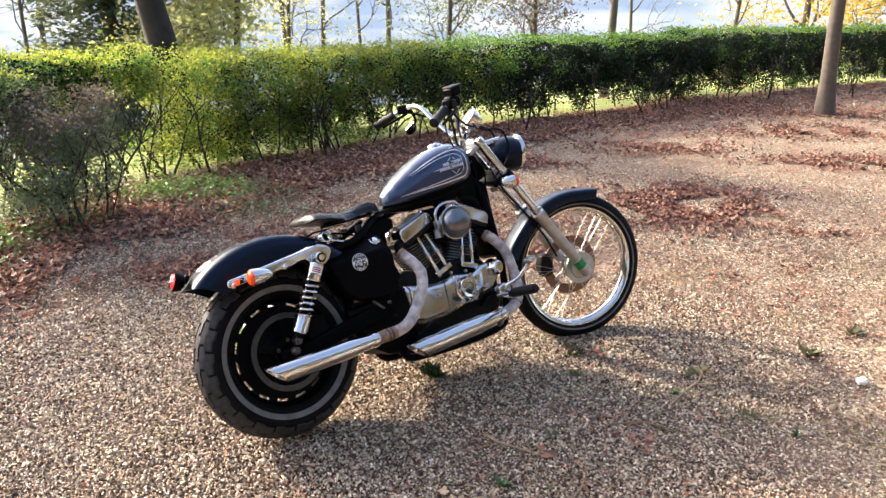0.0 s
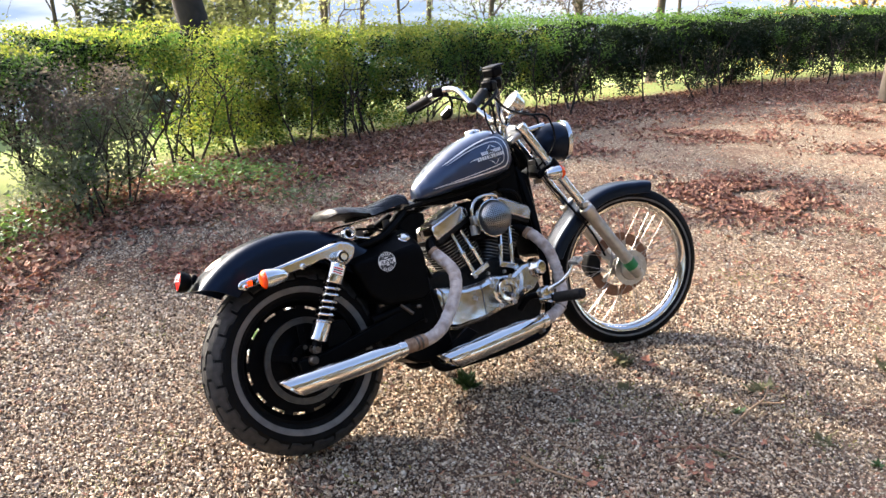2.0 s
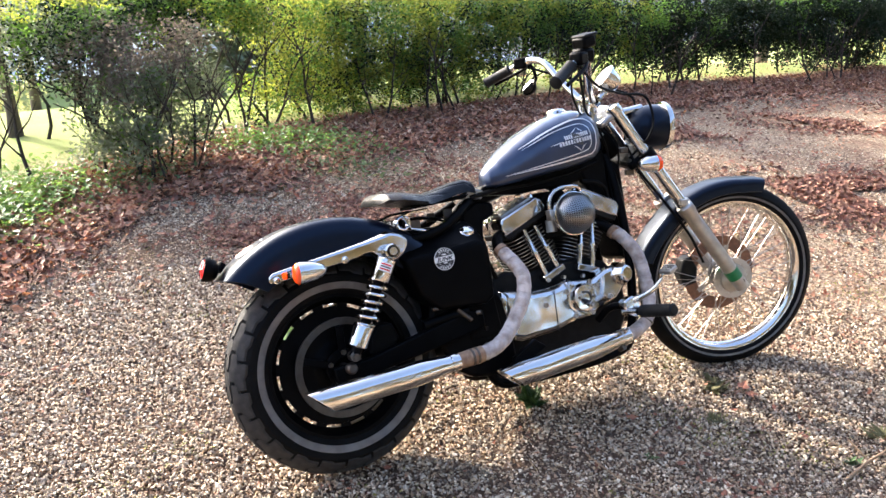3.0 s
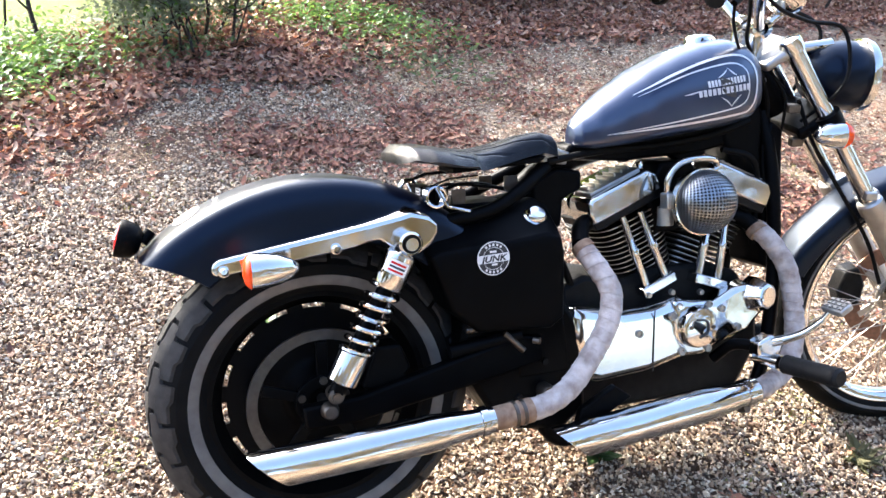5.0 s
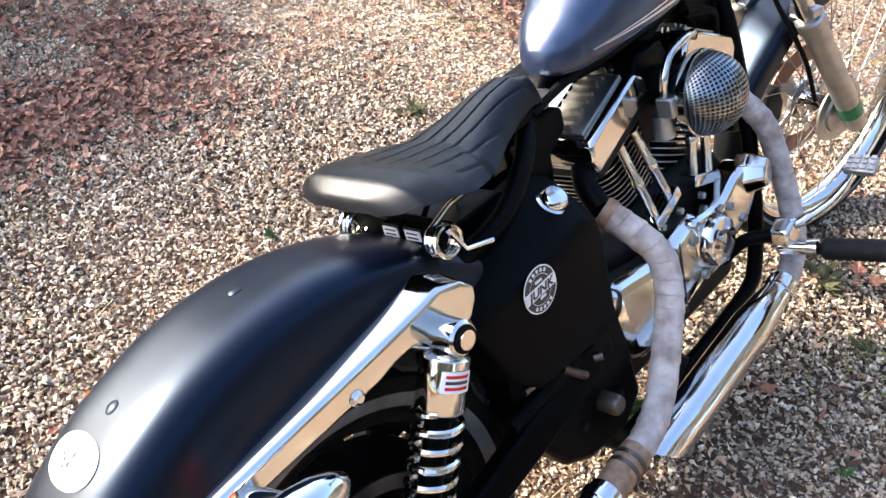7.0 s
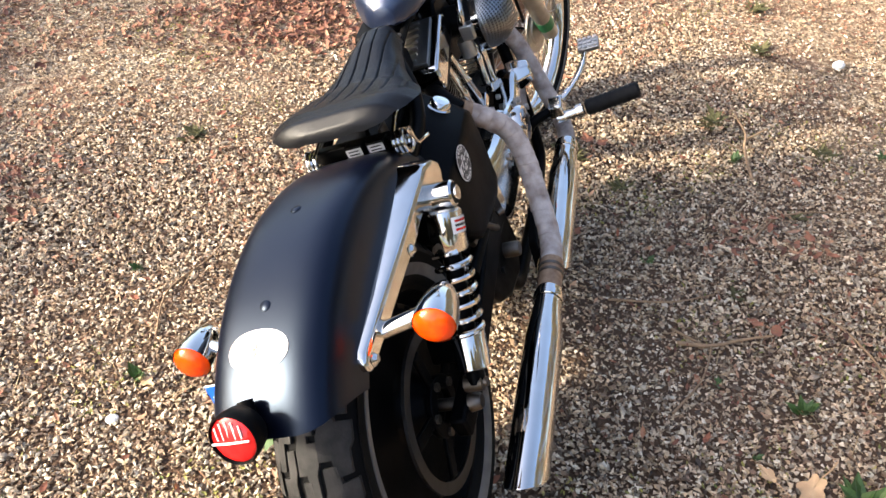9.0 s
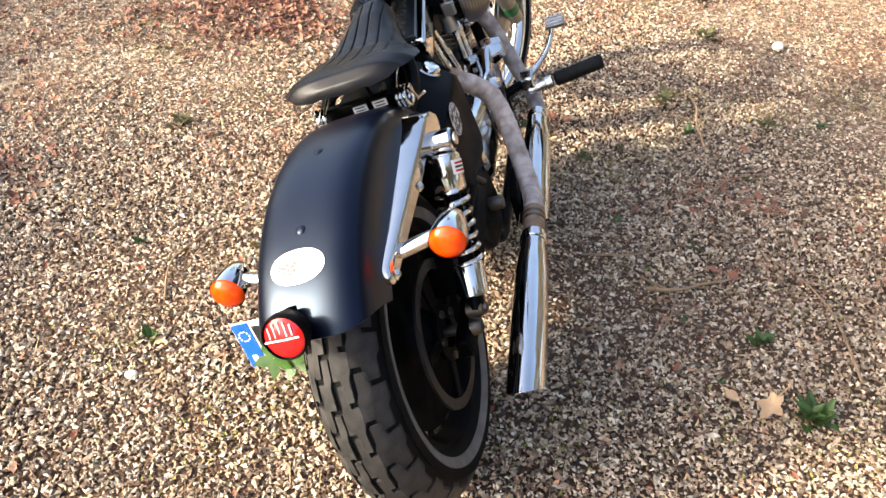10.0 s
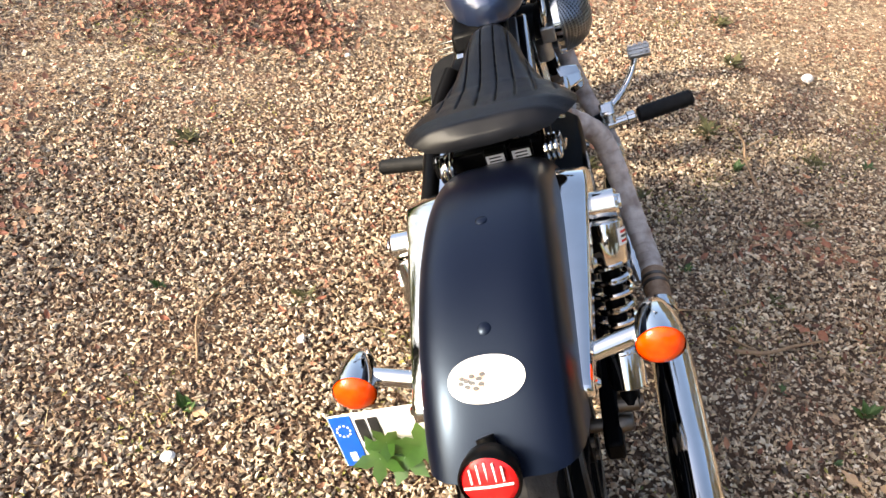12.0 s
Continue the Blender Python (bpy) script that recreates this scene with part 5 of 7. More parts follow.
def noise_node(n, l, co, scale, detail=5.0):
    t = n.new("ShaderNodeTexNoise")
    t.inputs["Scale"].default_value, t.inputs["Detail"].default_value = scale, detail
    l.new(co, t.inputs["Vector"])
    return t.outputs["Fac"]


def ground_material():
    m = bpy.data.materials.new("gravel_and_meadow")
    m.use_nodes = True
    n, l = m.node_tree.nodes, m.node_tree.links
    b = n["Principled BSDF"]
    b.inputs["Roughness"].default_value = 0.95
    b.inputs["Specular IOR Level"].default_value = 0.15
    co = n.new("ShaderNodeTexCoord").outputs["Object"]
    v = n.new("ShaderNodeTexVoronoi")
    v.inputs["Scale"].default_value, v.inputs["Randomness"].default_value = 105, 1.0
    l.new(co, v.inputs["Vector"])
    tone = n.new("ShaderNodeSeparateColor")
    l.new(v.outputs["Color"], tone.inputs[0])
    stone = mix_node(n, l, tone.outputs[0], (0.12, 0.077, 0.047), (0.4, 0.3, 0.195))
    stone = mix_node(n, l, ramp_node(n, l, tone.outputs[1], 0.8, 0.9), stone, (0.6, 0.51, 0.38))
    gap = ramp_node(n, l, v.outputs["Distance"], 0.4, 0.8, 0.0, 0.8)
    stone = mix_node(n, l, gap, stone, (0.05, 0.034, 0.022))
    soil = mix_node(n, l, noise_node(n, l, co, 9.0, 8), (0.14, 0.09, 0.056), (0.34, 0.245, 0.16))
    yard = mix_node(n, l, ramp_node(n, l, noise_node(n, l, co, 1.1, 6), 0.5, 0.68, 0.0, 0.75), stone, soil)
    yard = mix_node(n, l, ramp_node(n, l, noise_node(n, l, co, 3.3, 12), 0.46, 0.62, 0.0, 0.7), yard, mix_node(n, l, noise_node(n, l, co, 60.0, 4), (0.07, 0.035, 0.022), (0.26, 0.15, 0.095)))
    mottle = noise_node(n, l, co, 48.0, 8)
    yard = mix_node(n, l, ramp_node(n, l, mottle, 0.5, 0.64, 0.0, 0.7), yard, (0.08, 0.047, 0.03))
    yard = mix_node(n, l, ramp_node(n, l, mottle, 0.46, 0.34, 0.0, 0.5), yard, (0.5, 0.41, 0.28))
    # Bed below the loose stones: soil tone darkened by painted shade of the gaps.
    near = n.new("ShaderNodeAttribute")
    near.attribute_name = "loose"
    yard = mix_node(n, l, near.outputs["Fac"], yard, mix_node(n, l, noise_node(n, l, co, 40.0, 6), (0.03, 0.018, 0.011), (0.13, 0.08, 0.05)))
    grass = mix_node(n, l, noise_node(n, l, co, 2.0, 9), (0.15, 0.2, 0.05), (0.28, 0.3, 0.1))
    at = n.new("ShaderNodeAttribute")
    at.attribute_name = "grass"
    l.new(mix_node(n, l, at.outputs["Fac"], yard, grass), b.inputs["Base Color"])
    bp = n.new("ShaderNodeBump")
    bp.invert = True
    bp.inputs["Strength"].default_value, bp.inputs["Distance"].default_value = 0.9, 0.006
    l.new(v.outputs["Distance"], bp.inputs["Height"])
    l.new(bp.outputs["Normal"], b.inputs["Normal"])
    return m


g = Shape()
xs_ = np.concatenate([np.linspace(-900, -60, 15)[:-1], np.linspace(-60, -9, 30)[:-1], np.linspace(-9, 9, 110), np.linspace(9, 60, 20)[1:], np.linspace(60, 900, 12)[1:]])
ys_ = np.concatenate([np.linspace(-900, -60, 10)[:-1], np.linspace(-60, -2, 16)[:-1], np.linspace(-2, 26, 150), np.linspace(26, 90, 30)[1:], np.linspace(90, 900, 14)[1:]])
gz = [[float(ground_z(x, y)) for y in ys_] for x in xs_]
g.grid([[(x, y, z + (0.012 * noise.noise((x * 1.7, y * 1.7, 0)) if abs(x) < 9 and -2 < y < 26 else 0)) for y, z in zip(ys_, row)] for x, row in zip(xs_, gz)])
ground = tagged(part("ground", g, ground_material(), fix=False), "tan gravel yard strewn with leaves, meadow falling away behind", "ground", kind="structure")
fld = ground.data.attributes.new("grass", "FLOAT", "POINT")
fld.data.foreach_set("value", [float(np.clip((past_hedge(x, y) - 0.3 + 0.25 * noise.noise((x * 2, y * 2, 3))) / 0.4, 0, 1)) for x in xs_ for y in ys_])

# Mask for that darkened bed, fading out where the chips end.
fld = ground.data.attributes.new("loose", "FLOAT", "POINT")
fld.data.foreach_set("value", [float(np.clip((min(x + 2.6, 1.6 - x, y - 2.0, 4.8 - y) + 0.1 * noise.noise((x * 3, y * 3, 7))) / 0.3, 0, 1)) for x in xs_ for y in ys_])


def island_material(name, tones, rough=0.8, through=0.0, bump=0.0, tint=(1.0, 1.0, 0.4)):
    """Every loose piece of the mesh takes its own tone."""
    m = bpy.data.materials.new(name)
    m.use_nodes = True
    n, l = m.node_tree.nodes, m.node_tree.links
    b = n["Principled BSDF"]
    b.inputs["Roughness"].default_value = rough
    geo = n.new("ShaderNodeNewGeometry")
    ramp = n.new("ShaderNodeValToRGB")
    ramp.color_ramp.interpolation = "LINEAR"
    for k, c in enumerate(tones):
        e = ramp.color_ramp.elements[k] if k < 2 else ramp.color_ramp.elements.new(0.5)
        e.position, e.color = k / (len(tones) - 1), (*c, 1)
    for k in range(len(tones)):
        ramp.color_ramp.elements[k].position = k / (len(tones) - 1)
        ramp.color_ramp.elements[k].color = (*tones[k], 1)
    l.new(geo.outputs["Random Per Island"], ramp.inputs["Fac"])
    co = n.new("ShaderNodeTexCoord").outputs["Object"]
    col = mix_node(n, l, ramp_node(n, l, noise_node(n, l, co, 55.0, 4), 0.35, 0.7, 0.0, 0.45), ramp.outputs["Color"], tuple(v * 0.5 for v in tones[0]))
    l.new(col, b.inputs["Base Color"])
    if through:
        tr, add, out = n.new("ShaderNodeBsdfTranslucent"), n.new("ShaderNodeMixShader"), n["Material Output"]
        l.new(mix_node(n, l, 0.35, ramp.outputs["Color"], tint), tr.inputs["Color"])
        add.inputs[0].default_value = through
        l.new(b.outputs[0], add.inputs[1])
        l.new(tr.outputs[0], add.inputs[2])
        l.new(add.outputs[0], out.inputs["Surface"])
    return m


def raw_mesh(name, verts, faces, mat, parent=None, smooth=False):
    """A mesh from numpy arrays: verts (n, 3), faces (m, k)."""
    me = bpy.data.meshes.new(name)
    k = faces.shape[1]
    me.vertices.add(len(verts))
    me.vertices.foreach_set("co", np.ascontiguousarray(verts, dtype=np.float32).ravel())
    me.loops.add(faces.size)
    me.loops.foreach_set("vertex_index", np.ascontiguousarray(faces, dtype=np.int32).ravel())
    me.polygons.add(len(faces))
    me.polygons.foreach_set("loop_start", np.arange(0, faces.size, k, dtype=np.int32))
    me.update(calc_edges=True)
    if smooth:
        me.shade_smooth()
    else:
        me.shade_flat()
    me.materials.append(mat)
    ob = new(name, me)
    if parent:
        ob.parent = parent
    return ob


rng = np.random.default_rng(7)


def turns(n, tilt=math.pi):
    """Random rotations: any heading, leaning up to tilt."""
    a, b, c = rng.uniform(0, math.tau, n), rng.uniform(-tilt, tilt, n), rng.uniform(-tilt, tilt, n)
    ca, sa, cb, sb, cc, sc = np.cos(a), np.sin(a), np.cos(b), np.sin(b), np.cos(c), np.sin(c)
    z, o = np.zeros(n), np.ones(n)
    rz = np.stack([np.stack([ca, -sa, z], 1), np.stack([sa, ca, z], 1), np.stack([z, z, o], 1)], 1)
    rx = np.stack([np.stack([o, z, z], 1), np.stack([z, cb, -sb], 1), np.stack([z, sb, cb], 1)], 1)
    ry = np.stack([np.stack([cc, z, sc], 1), np.stack([z, o, z], 1), np.stack([-sc, z, cc], 1)], 1)
    return rz @ rx @ ry


def scatter(base, faces, places, sizes, tilt):
    """Copies of a small shape at places, joined: vertices and faces."""
    n, k = len(places), len(base)
    r = turns(n, tilt)
    v = np.einsum("nij,nkj->nki", r, base[None] * sizes[:, None, :]) + places[:, None, :]
    f = faces[None] + (np.arange(n) * k)[:, None, None]
    return v.reshape(-1, 3), f.reshape(-1, faces.shape[1])


def with_ground(xy, lift):
    return np.column_stack([xy, ground_z(xy[:, 0], xy[:, 1]) + lift])


# ---- gravel ----
GRAVEL = island_material("gravel_stones", [(0.028, 0.015, 0.01), (0.5, 0.345, 0.203), (0.085, 0.045, 0.027), (0.86, 0.71, 0.503), (0.035, 0.02, 0.013), (0.62, 0.46, 0.289), (0.16, 0.085, 0.049), (0.9, 0.79, 0.599), (0.05, 0.027, 0.017), (0.36, 0.225, 0.134), (0.76, 0.6, 0.407), (0.03, 0.018, 0.012)], 0.7)
octa = np.array([(1, 0, 0), (-1, 0, 0), (0, 1, 0), (0, -1, 0), (0.15, 0.1, 1), (0.1, -0.1, -1), (0.6, 0.62, 0.35), (-0.6, -0.62, 0.35), (0.62, -0.6, -0.1), (-0.62, 0.6, 0.1)])
octa_f = np.array([(0, 6, 4), (6, 2, 4), (2, 9, 4), (9, 1, 4), (1, 7, 4), (7, 3, 4), (3, 8, 4), (8, 0, 4), (6, 0, 5), (2, 6, 5), (9, 2, 5), (1, 9, 5), (7, 1, 5), (3, 7, 5), (8, 3, 5), (0, 8, 5)])


# an angular chip: three corners round, one above, one below
chip = np.array([(1.1, 0.1, 0.05), (-0.55, 0.95, -0.05), (-0.6, -0.9, 0.1), (0.15, 0.1, 0.95), (-0.1, 0.0, -0.7)])
chip_f = np.array([(0, 1, 3), (1, 2, 3), (2, 0, 3), (1, 0, 4), (2, 1, 4), (0, 2, 4)])


def gravel(n, x0, x1, y0, y1, small, large, name, label, base=chip, base_f=chip_f, soft=0.5):
    """Loose stones, thinning out towards the border of their stretch."""
    xy = np.column_stack([rng.uniform(x0, x1, n), rng.uniform(y0, y1, n)])
    edge = np.minimum.reduce([xy[:, 0] - x0, x1 - xy[:, 0], xy[:, 1] - y0, y1 - xy[:, 1]])
    xy = xy[rng.uniform(0, 1, n) < edge / soft]
    n = len(xy)
    size = rng.uniform(small, large, (n, 1)) * rng.uniform(0.6, 1.25, (n, 3)) * np.array([1.3, 0.85, 0.8])
    v, f = scatter(base, base_f, with_ground(xy, rng.uniform(0.001, 0.008, n)), size, 0.85)
    return tagged(raw_mesh(name, v, f, GRAVEL), label, "gravel", kind="stuff")


gravel(220000, -2.75, 1.8, 1.9, 5.0, 0.0034, 0.0084, "gravel", "loose tan and cream gravel chips covering the yard")
gravel(70000, -3.2, 3.2, 1.2, 7.8, 0.0045, 0.0085, "gravel", "loose tan and cream gravel chips covering the yard", soft=1.0)
gravel(4200, -2.5, 2.3, 1.8, 6.5, 0.006, 0.0115, "gravel", "larger pale pebbles among the gravel chips", octa, octa_f)

# ---- fallen leaves ----
LITTER = island_material("dead_leaves", [(0.26, 0.1, 0.055), (0.52, 0.27, 0.155), (0.08, 0.03, 0.018), (0.6, 0.38, 0.235), (0.34, 0.12, 0.065), (0.1, 0.04, 0.024), (0.72, 0.53, 0.37)], 0.75, 0.15, tint=(0.6, 0.22, 0.06))
DARK_LITTER = island_material("rotting_leaves", [(0.17, 0.066, 0.038), (0.32, 0.14, 0.08), (0.06, 0.025, 0.015), (0.42, 0.24, 0.14), (0.22, 0.075, 0.042), (0.09, 0.036, 0.022)], 0.8)
leaf6 = np.array([(-1, 0, 0.12), (-0.35, 0.42, 0.0), (0.4, 0.36, 0.06), (1, 0, 0.3), (0.45, -0.34, 0.14), (-0.3, -0.42, 0.05), (0, 0, -0.1)])
leaf6_f = np.array([(0, 6, 1), (1, 6, 2), (2, 6, 3), (3, 6, 4), (4, 6, 5), (5, 6, 0)])


def litter(xy, small, large, name, label, mat=None, tilt=0.45, lift=0.028):
    n = len(xy)
    size = rng.uniform(small, large, (n, 1)) * np.column_stack([np.ones(n), rng.uniform(0.7, 1.2, n), rng.uniform(0.4, 1.6, n)])
    v, f = scatter(leaf6, leaf6_f, with_ground(xy, rng.uniform(0.006, lift, n)), size, tilt)
    return tagged(raw_mesh(name, v, f, mat or LITTER), label, "leaves", kind="stuff")


# a thick drift along the hedge with a ragged border, and strays beyond it
n = 38000
t = rng.uniform(2.4, 12.5, n)
reach = np.interp(t, [2.4, 3.4, 3.9, 4.25, 4.6, 5.1, 6.1, 9.0, 12.5], [1.0, 0.95, 0.75, 0.6, 0.9, 0.85, 0.9, 0.8, 0.8])
ragged = 0.22 * np.array([noise.noise((a * 2.6, 2.0, 0.0)) + 0.6 * noise.noise((a * 7.0, 4.0, 0.0)) for a in t])
off = rng.uniform(-0.3, 1.0, n) * (reach + ragged) + np.where(rng.uniform(0, 1, n) < 0.14, np.abs(rng.normal(0, 0.3, n)), 0)
xy = np.column_stack([np.interp(t, HY, HX) + off, t + rng.normal(0, 0.05, n)])
pick = np.arange(len(xy)) % 3 > 0
litter(xy[pick], 0.013, 0.029, "leaf_litter", "drift of red-brown fallen leaves along the hedge", None, 0.75, 0.05)
litter(xy[~pick], 0.013, 0.029, "leaf_litter", "darker brown leaves in the drift along the hedge", DARK_LITTER, 0.75, 0.05)
# Dark layer added below the drift: its colour stands in for shade between leaves.
UNDERLAY = island_material("leaf_underlay", [(0.05, 0.022, 0.014), (0.1, 0.045, 0.028), (0.03, 0.014, 0.01), (0.14, 0.065, 0.04)], 0.9)
n = 16000
xy = np.column_stack([xy[:n, 0] + rng.normal(0, 0.03, n), xy[:n, 1] + rng.normal(0, 0.03, n)])
litter(xy, 0.016, 0.03, "leaf_underlay", "dark leaves under the drift, shade of its gaps put into colour", UNDERLAY, 0.15, 0.012)
n = 7000
t = rng.uniform(-4.0, 2.6, n)
litter(np.column_stack([-3.2 + rng.uniform(-0.3, 1.0, n) * (1.0 + 0.25 * np.sin(t * 3.1)), t]), 0.018, 0.036, "leaf_litter", "drift of red-brown fallen leaves at the yard's edge", None, 0.6)
t = rng.uniform(9, 22, 9000)
xy = np.column_stack([np.interp(t, HY, HX) + np.abs(rng.normal(0, 1.0, 9000)) - 0.1, t])
litter(xy, 0.02, 0.04, "leaf_litter", "drift of brown fallen leaves along the far hedge")
for cx, cy, w, d, turn, n in ((0.79, 8.5, 1.3, 0.7, 20, 1000), (2.33, 10.0, 1.9, 0.9, 20, 1300), (2.5, 8.36, 1.5, 0.6, 20, 900), (2.75, 11.6, 2.2, 0.9, 20, 1300), (1.04, 6.4, 1.15, 0.95, 18, 2300), (1.6, 5.18, 0.6, 0.5, 17, 420), (1.9, 6.1, 0.45, 0.3, 17, 220), (-1.56, 4.29, 1.0, 0.42, 45, 1500), (-1.47, 4.74, 0.4, 0.6, 45, 700), (-1.74, 4.09, 0.5, 0.45, 22, 600), (-1.31, 4.7, 0.55, 0.7, 23, 1000), (0.04, 5.15, 0.6, 0.4, -25, 650), (0.83, 3.28, 0.5, 0.2, -26, 60), (3.6, 7.2, 1.2, 0.6, 20, 600), (0.4, 10.6, 1.6, 0.5, 25, 700), (1.6, 12.5, 2.0, 1.0, 25, 800), (4.2, 9.0, 1.6, 0.6, 20, 700), (-0.3, 7.4, 0.9, 0.5, 30, 450), (-2.35, 3.2, 0.9, 0.8, 60, 500), (-2.0, 5.0, 0.7, 0.6, 50, 450), (-1.3, 5.4, 1.0, 0.6, 50, 700), (-0.05, 5.5, 1.3, 0.8, -25, 1900), (-1.6, 5.8, 0.7, 0.7, 50, 700)):
    n = int(n * (2.4 if cy > 5.8 else 1.0 if cx < -1.0 else 1.3))
    u, q = rng.normal(0, 0.3, n) * w, rng.normal(0, 0.3, n) * d
    # ragged outline: bare spots inside the patch
    spot = np.array([noise.noise(((cx + a) * 3.0, (cy + b) * 3.0, 1.0)) for a, b in zip(u, q)])
    u, q = u[spot > -0.15], q[spot > -0.15]
    ca, sa = math.cos(radians(turn)), math.sin(radians(turn))
    xy = np.column_stack([cx + u * ca - q * sa, cy + u * sa + q * ca])
    litter(xy, *((0.014, 0.03) if cy > 5.8 else (0.01, 0.022)), "leaf_litter", "patch of brown fallen leaves on the gravel", DARK_LITTER, 0.6)
xy = np.column_stack([rng.uniform(-2.8, 6.5, 12000), 4.3 + 12 * rng.beta(1.0, 1.6, 12000)])
litter(xy, 0.008, 0.022, "leaf_litter", "scattered dry leaves and bits on the gravel")
n = 1500
xy = np.column_stack([rng.uniform(-2.4, 2.4, n), rng.uniform(1.6, 5.0, n)])
litter(xy, 0.006, 0.016, "leaf_litter", "small crumbled bits of dry leaf on the gravel")
# crumbs gather in loose spots
n = 26000
xy = np.column_stack([rng.uniform(-1.9, 3.0, n), rng.uniform(1.6, 5.4, n)])
thick = np.array([noise.noise((a * 1.6, b * 1.6, 6.0)) + 0.6 * noise.noise((a * 5.0, b * 5.0, 9.0)) for a, b in xy]) + 0.16 * (xy[:, 0] - 0.3)
xy = xy[thick > 0.26]
litter(xy, 0.004, 0.011, "leaf_litter", "crumbled brown leaf bits gathered between the stones", DARK_LITTER, 0.6)
# straw and twig bits between the stones
STRAW = island_material("straw_bits", [(0.3, 0.2, 0.1), (0.15, 0.09, 0.05), (0.45, 0.34, 0.18), (0.22, 0.1, 0.05)], 0.8)
bit = np.array([(-1, -0.03, 0), (-1, 0.03, 0), (0, 0.035, 0.04), (1, 0.02, 0), (1, -0.02, 0), (0, -0.03, 0.05)])
bit_f = np.array([(0, 5, 2, 1), (5, 4, 3, 2)])
n = 3600
xy = np.column_stack([rng.uniform(-2.2, 2.2, n), rng.uniform(1.9, 6.0, n)])
v, f = scatter(bit, bit_f, with_ground(xy, rng.uniform(0.006, 0.014, n)), rng.uniform(0.01, 0.034, (n, 1)) * np.array([[1, 1.1, 1]]), 0.2)
tagged(raw_mesh("straw", v, f, STRAW), "thin bits of straw and twig on the gravel", "straw", kind="stuff")

# thin moss and seedlings in spots between the stones
MOSS = island_material("dry_moss", [(0.16, 0.15, 0.03), (0.3, 0.26, 0.06), (0.1, 0.12, 0.025), (0.38, 0.3, 0.1)], 0.8)
spots = np.column_stack([rng.uniform(-2.2, 2.4, 46), rng.uniform(2.0, 5.6, 46)])
n = 5200
xy = spots[rng.integers(0, len(spots), n)] + rng.normal(0, 0.07, (n, 2)) * np.array([[1.3, 1.0]])
v, f = scatter(leaf6, leaf6_f, with_ground(xy, rng.uniform(0.004, 0.012, n)), rng.uniform(0.003, 0.008, (n, 1)) * np.array([[1, 1, 1]]), 0.8)
tagged(raw_mesh("moss", v, f, MOSS), "thin yellow-green moss between the gravel stones", "moss", kind="stuff")

# ---- small things on the gravel ----
BARK = material("grey_brown_bark", (0.1, 0.078, 0.058), 0.9, 0, (0.06, 0.045, 0.032), 18, 0.8, 0.8, 60)
# Darker copy of the bark: shade on trunk and hedge stems put into colour.
BARK_SHADED = material("shaded_ivy_bark", (0.035, 0.026, 0.02), 0.95, 0, (0.015, 0.012, 0.009), 12, 0.8, 0.9, 40)
TWIG = material("dry_twig", (0.28, 0.18, 0.1), 0.85, 0, (0.16, 0.1, 0.06), 60, 0.7, 0.4, 200)
WEED = island_material("weed_leaves", [(0.025, 0.06, 0.012), (0.05, 0.095, 0.018), (0.035, 0.075, 0.015), (0.08, 0.1, 0.025)], 0.6, 0.2)
MOSS = island_material("yellow_moss", [(0.06, 0.06, 0.018), (0.1, 0.085, 0.028), (0.045, 0.048, 0.014)], 0.8, 0.1)
TAN = material("pale_dry_leaf", (0.55, 0.36, 0.19), 0.7, 0, (0.42, 0.24, 0.12), 40, 0.7, 0.3, 200)
BROWNLEAF = material("russet_dry_leaf", (0.3, 0.12, 0.06), 0.75, 0, (0.2, 0.07, 0.04), 40, 0.7, 0.3, 200)
WEED_LEAF = material("weed_leaf", (0.03, 0.07, 0.012), 0.55, 0, (0.07, 0.12, 0.025), 30, 0.8)
blade = np.array([(0, 0, 0), (0.35, 0.22, 0.1), (1, 0.0, 0.28), (0.4, -0.2, 0.12)])
blade_f = np.array([(0, 3, 2, 1)])


def settle(x, y):
    return x * 0.95, y - 0.07


blade_me = None


def weed(x, y, r, n):
    """A rosette of single pointed leaves."""
    global blade_me
    x, y = settle(x, y)
    ob = thing("weed", pose(x, y, float(ground_z(x, y)) + 0.004), "small green weed growing through the gravel", "weed", "weeds in the gravel")
    for k in range(n):
        if blade_me is None:
            lf = raw_mesh("leaf", np.array([(0, 0.06, 0), (0, -0.06, 0), (0.45, 0.24, 0.2), (0.45, 0, 0.12), (0.45, -0.24, 0.2), (1, 0, 0.3)]), np.array([(0, 3, 2), (0, 1, 3), (1, 4, 3), (2, 3, 5), (3, 4, 5)]), WEED_LEAF, ob)
            blade_me = lf.data
        else:
            lf = new("leaf", blade_me)
            lf.parent = ob
        q = r * rng.uniform(0.5, 1.0)
        lf.matrix_basis = pose(rng.normal(0, r * 0.12), rng.normal(0, r * 0.12), 0, rng.uniform(-15, 15), -rng.uniform(0, 45), rng.uniform(0, 360)) @ Matrix.Diagonal((q, q, q, 1))
    return ob


def tuft(x, y, r, n):
    v, f = scatter(blade, blade_f, np.column_stack([rng.normal(0, r * 0.18, (n, 2)), np.full(n, 0.004)]), rng.uniform(0.35, 0.8, (n, 1)) * r * np.array([[1, 0.8, 1.6]]), 0.3)
    ob = raw_mesh("moss_tuft", v, f, MOSS)
    x, y = settle(x, y)
    ob.matrix_world = pose(x, y, float(ground_z(x, y)))
    return tagged(ob, "yellow-green tuft of moss and grass in the gravel", "moss", kind="stuff")


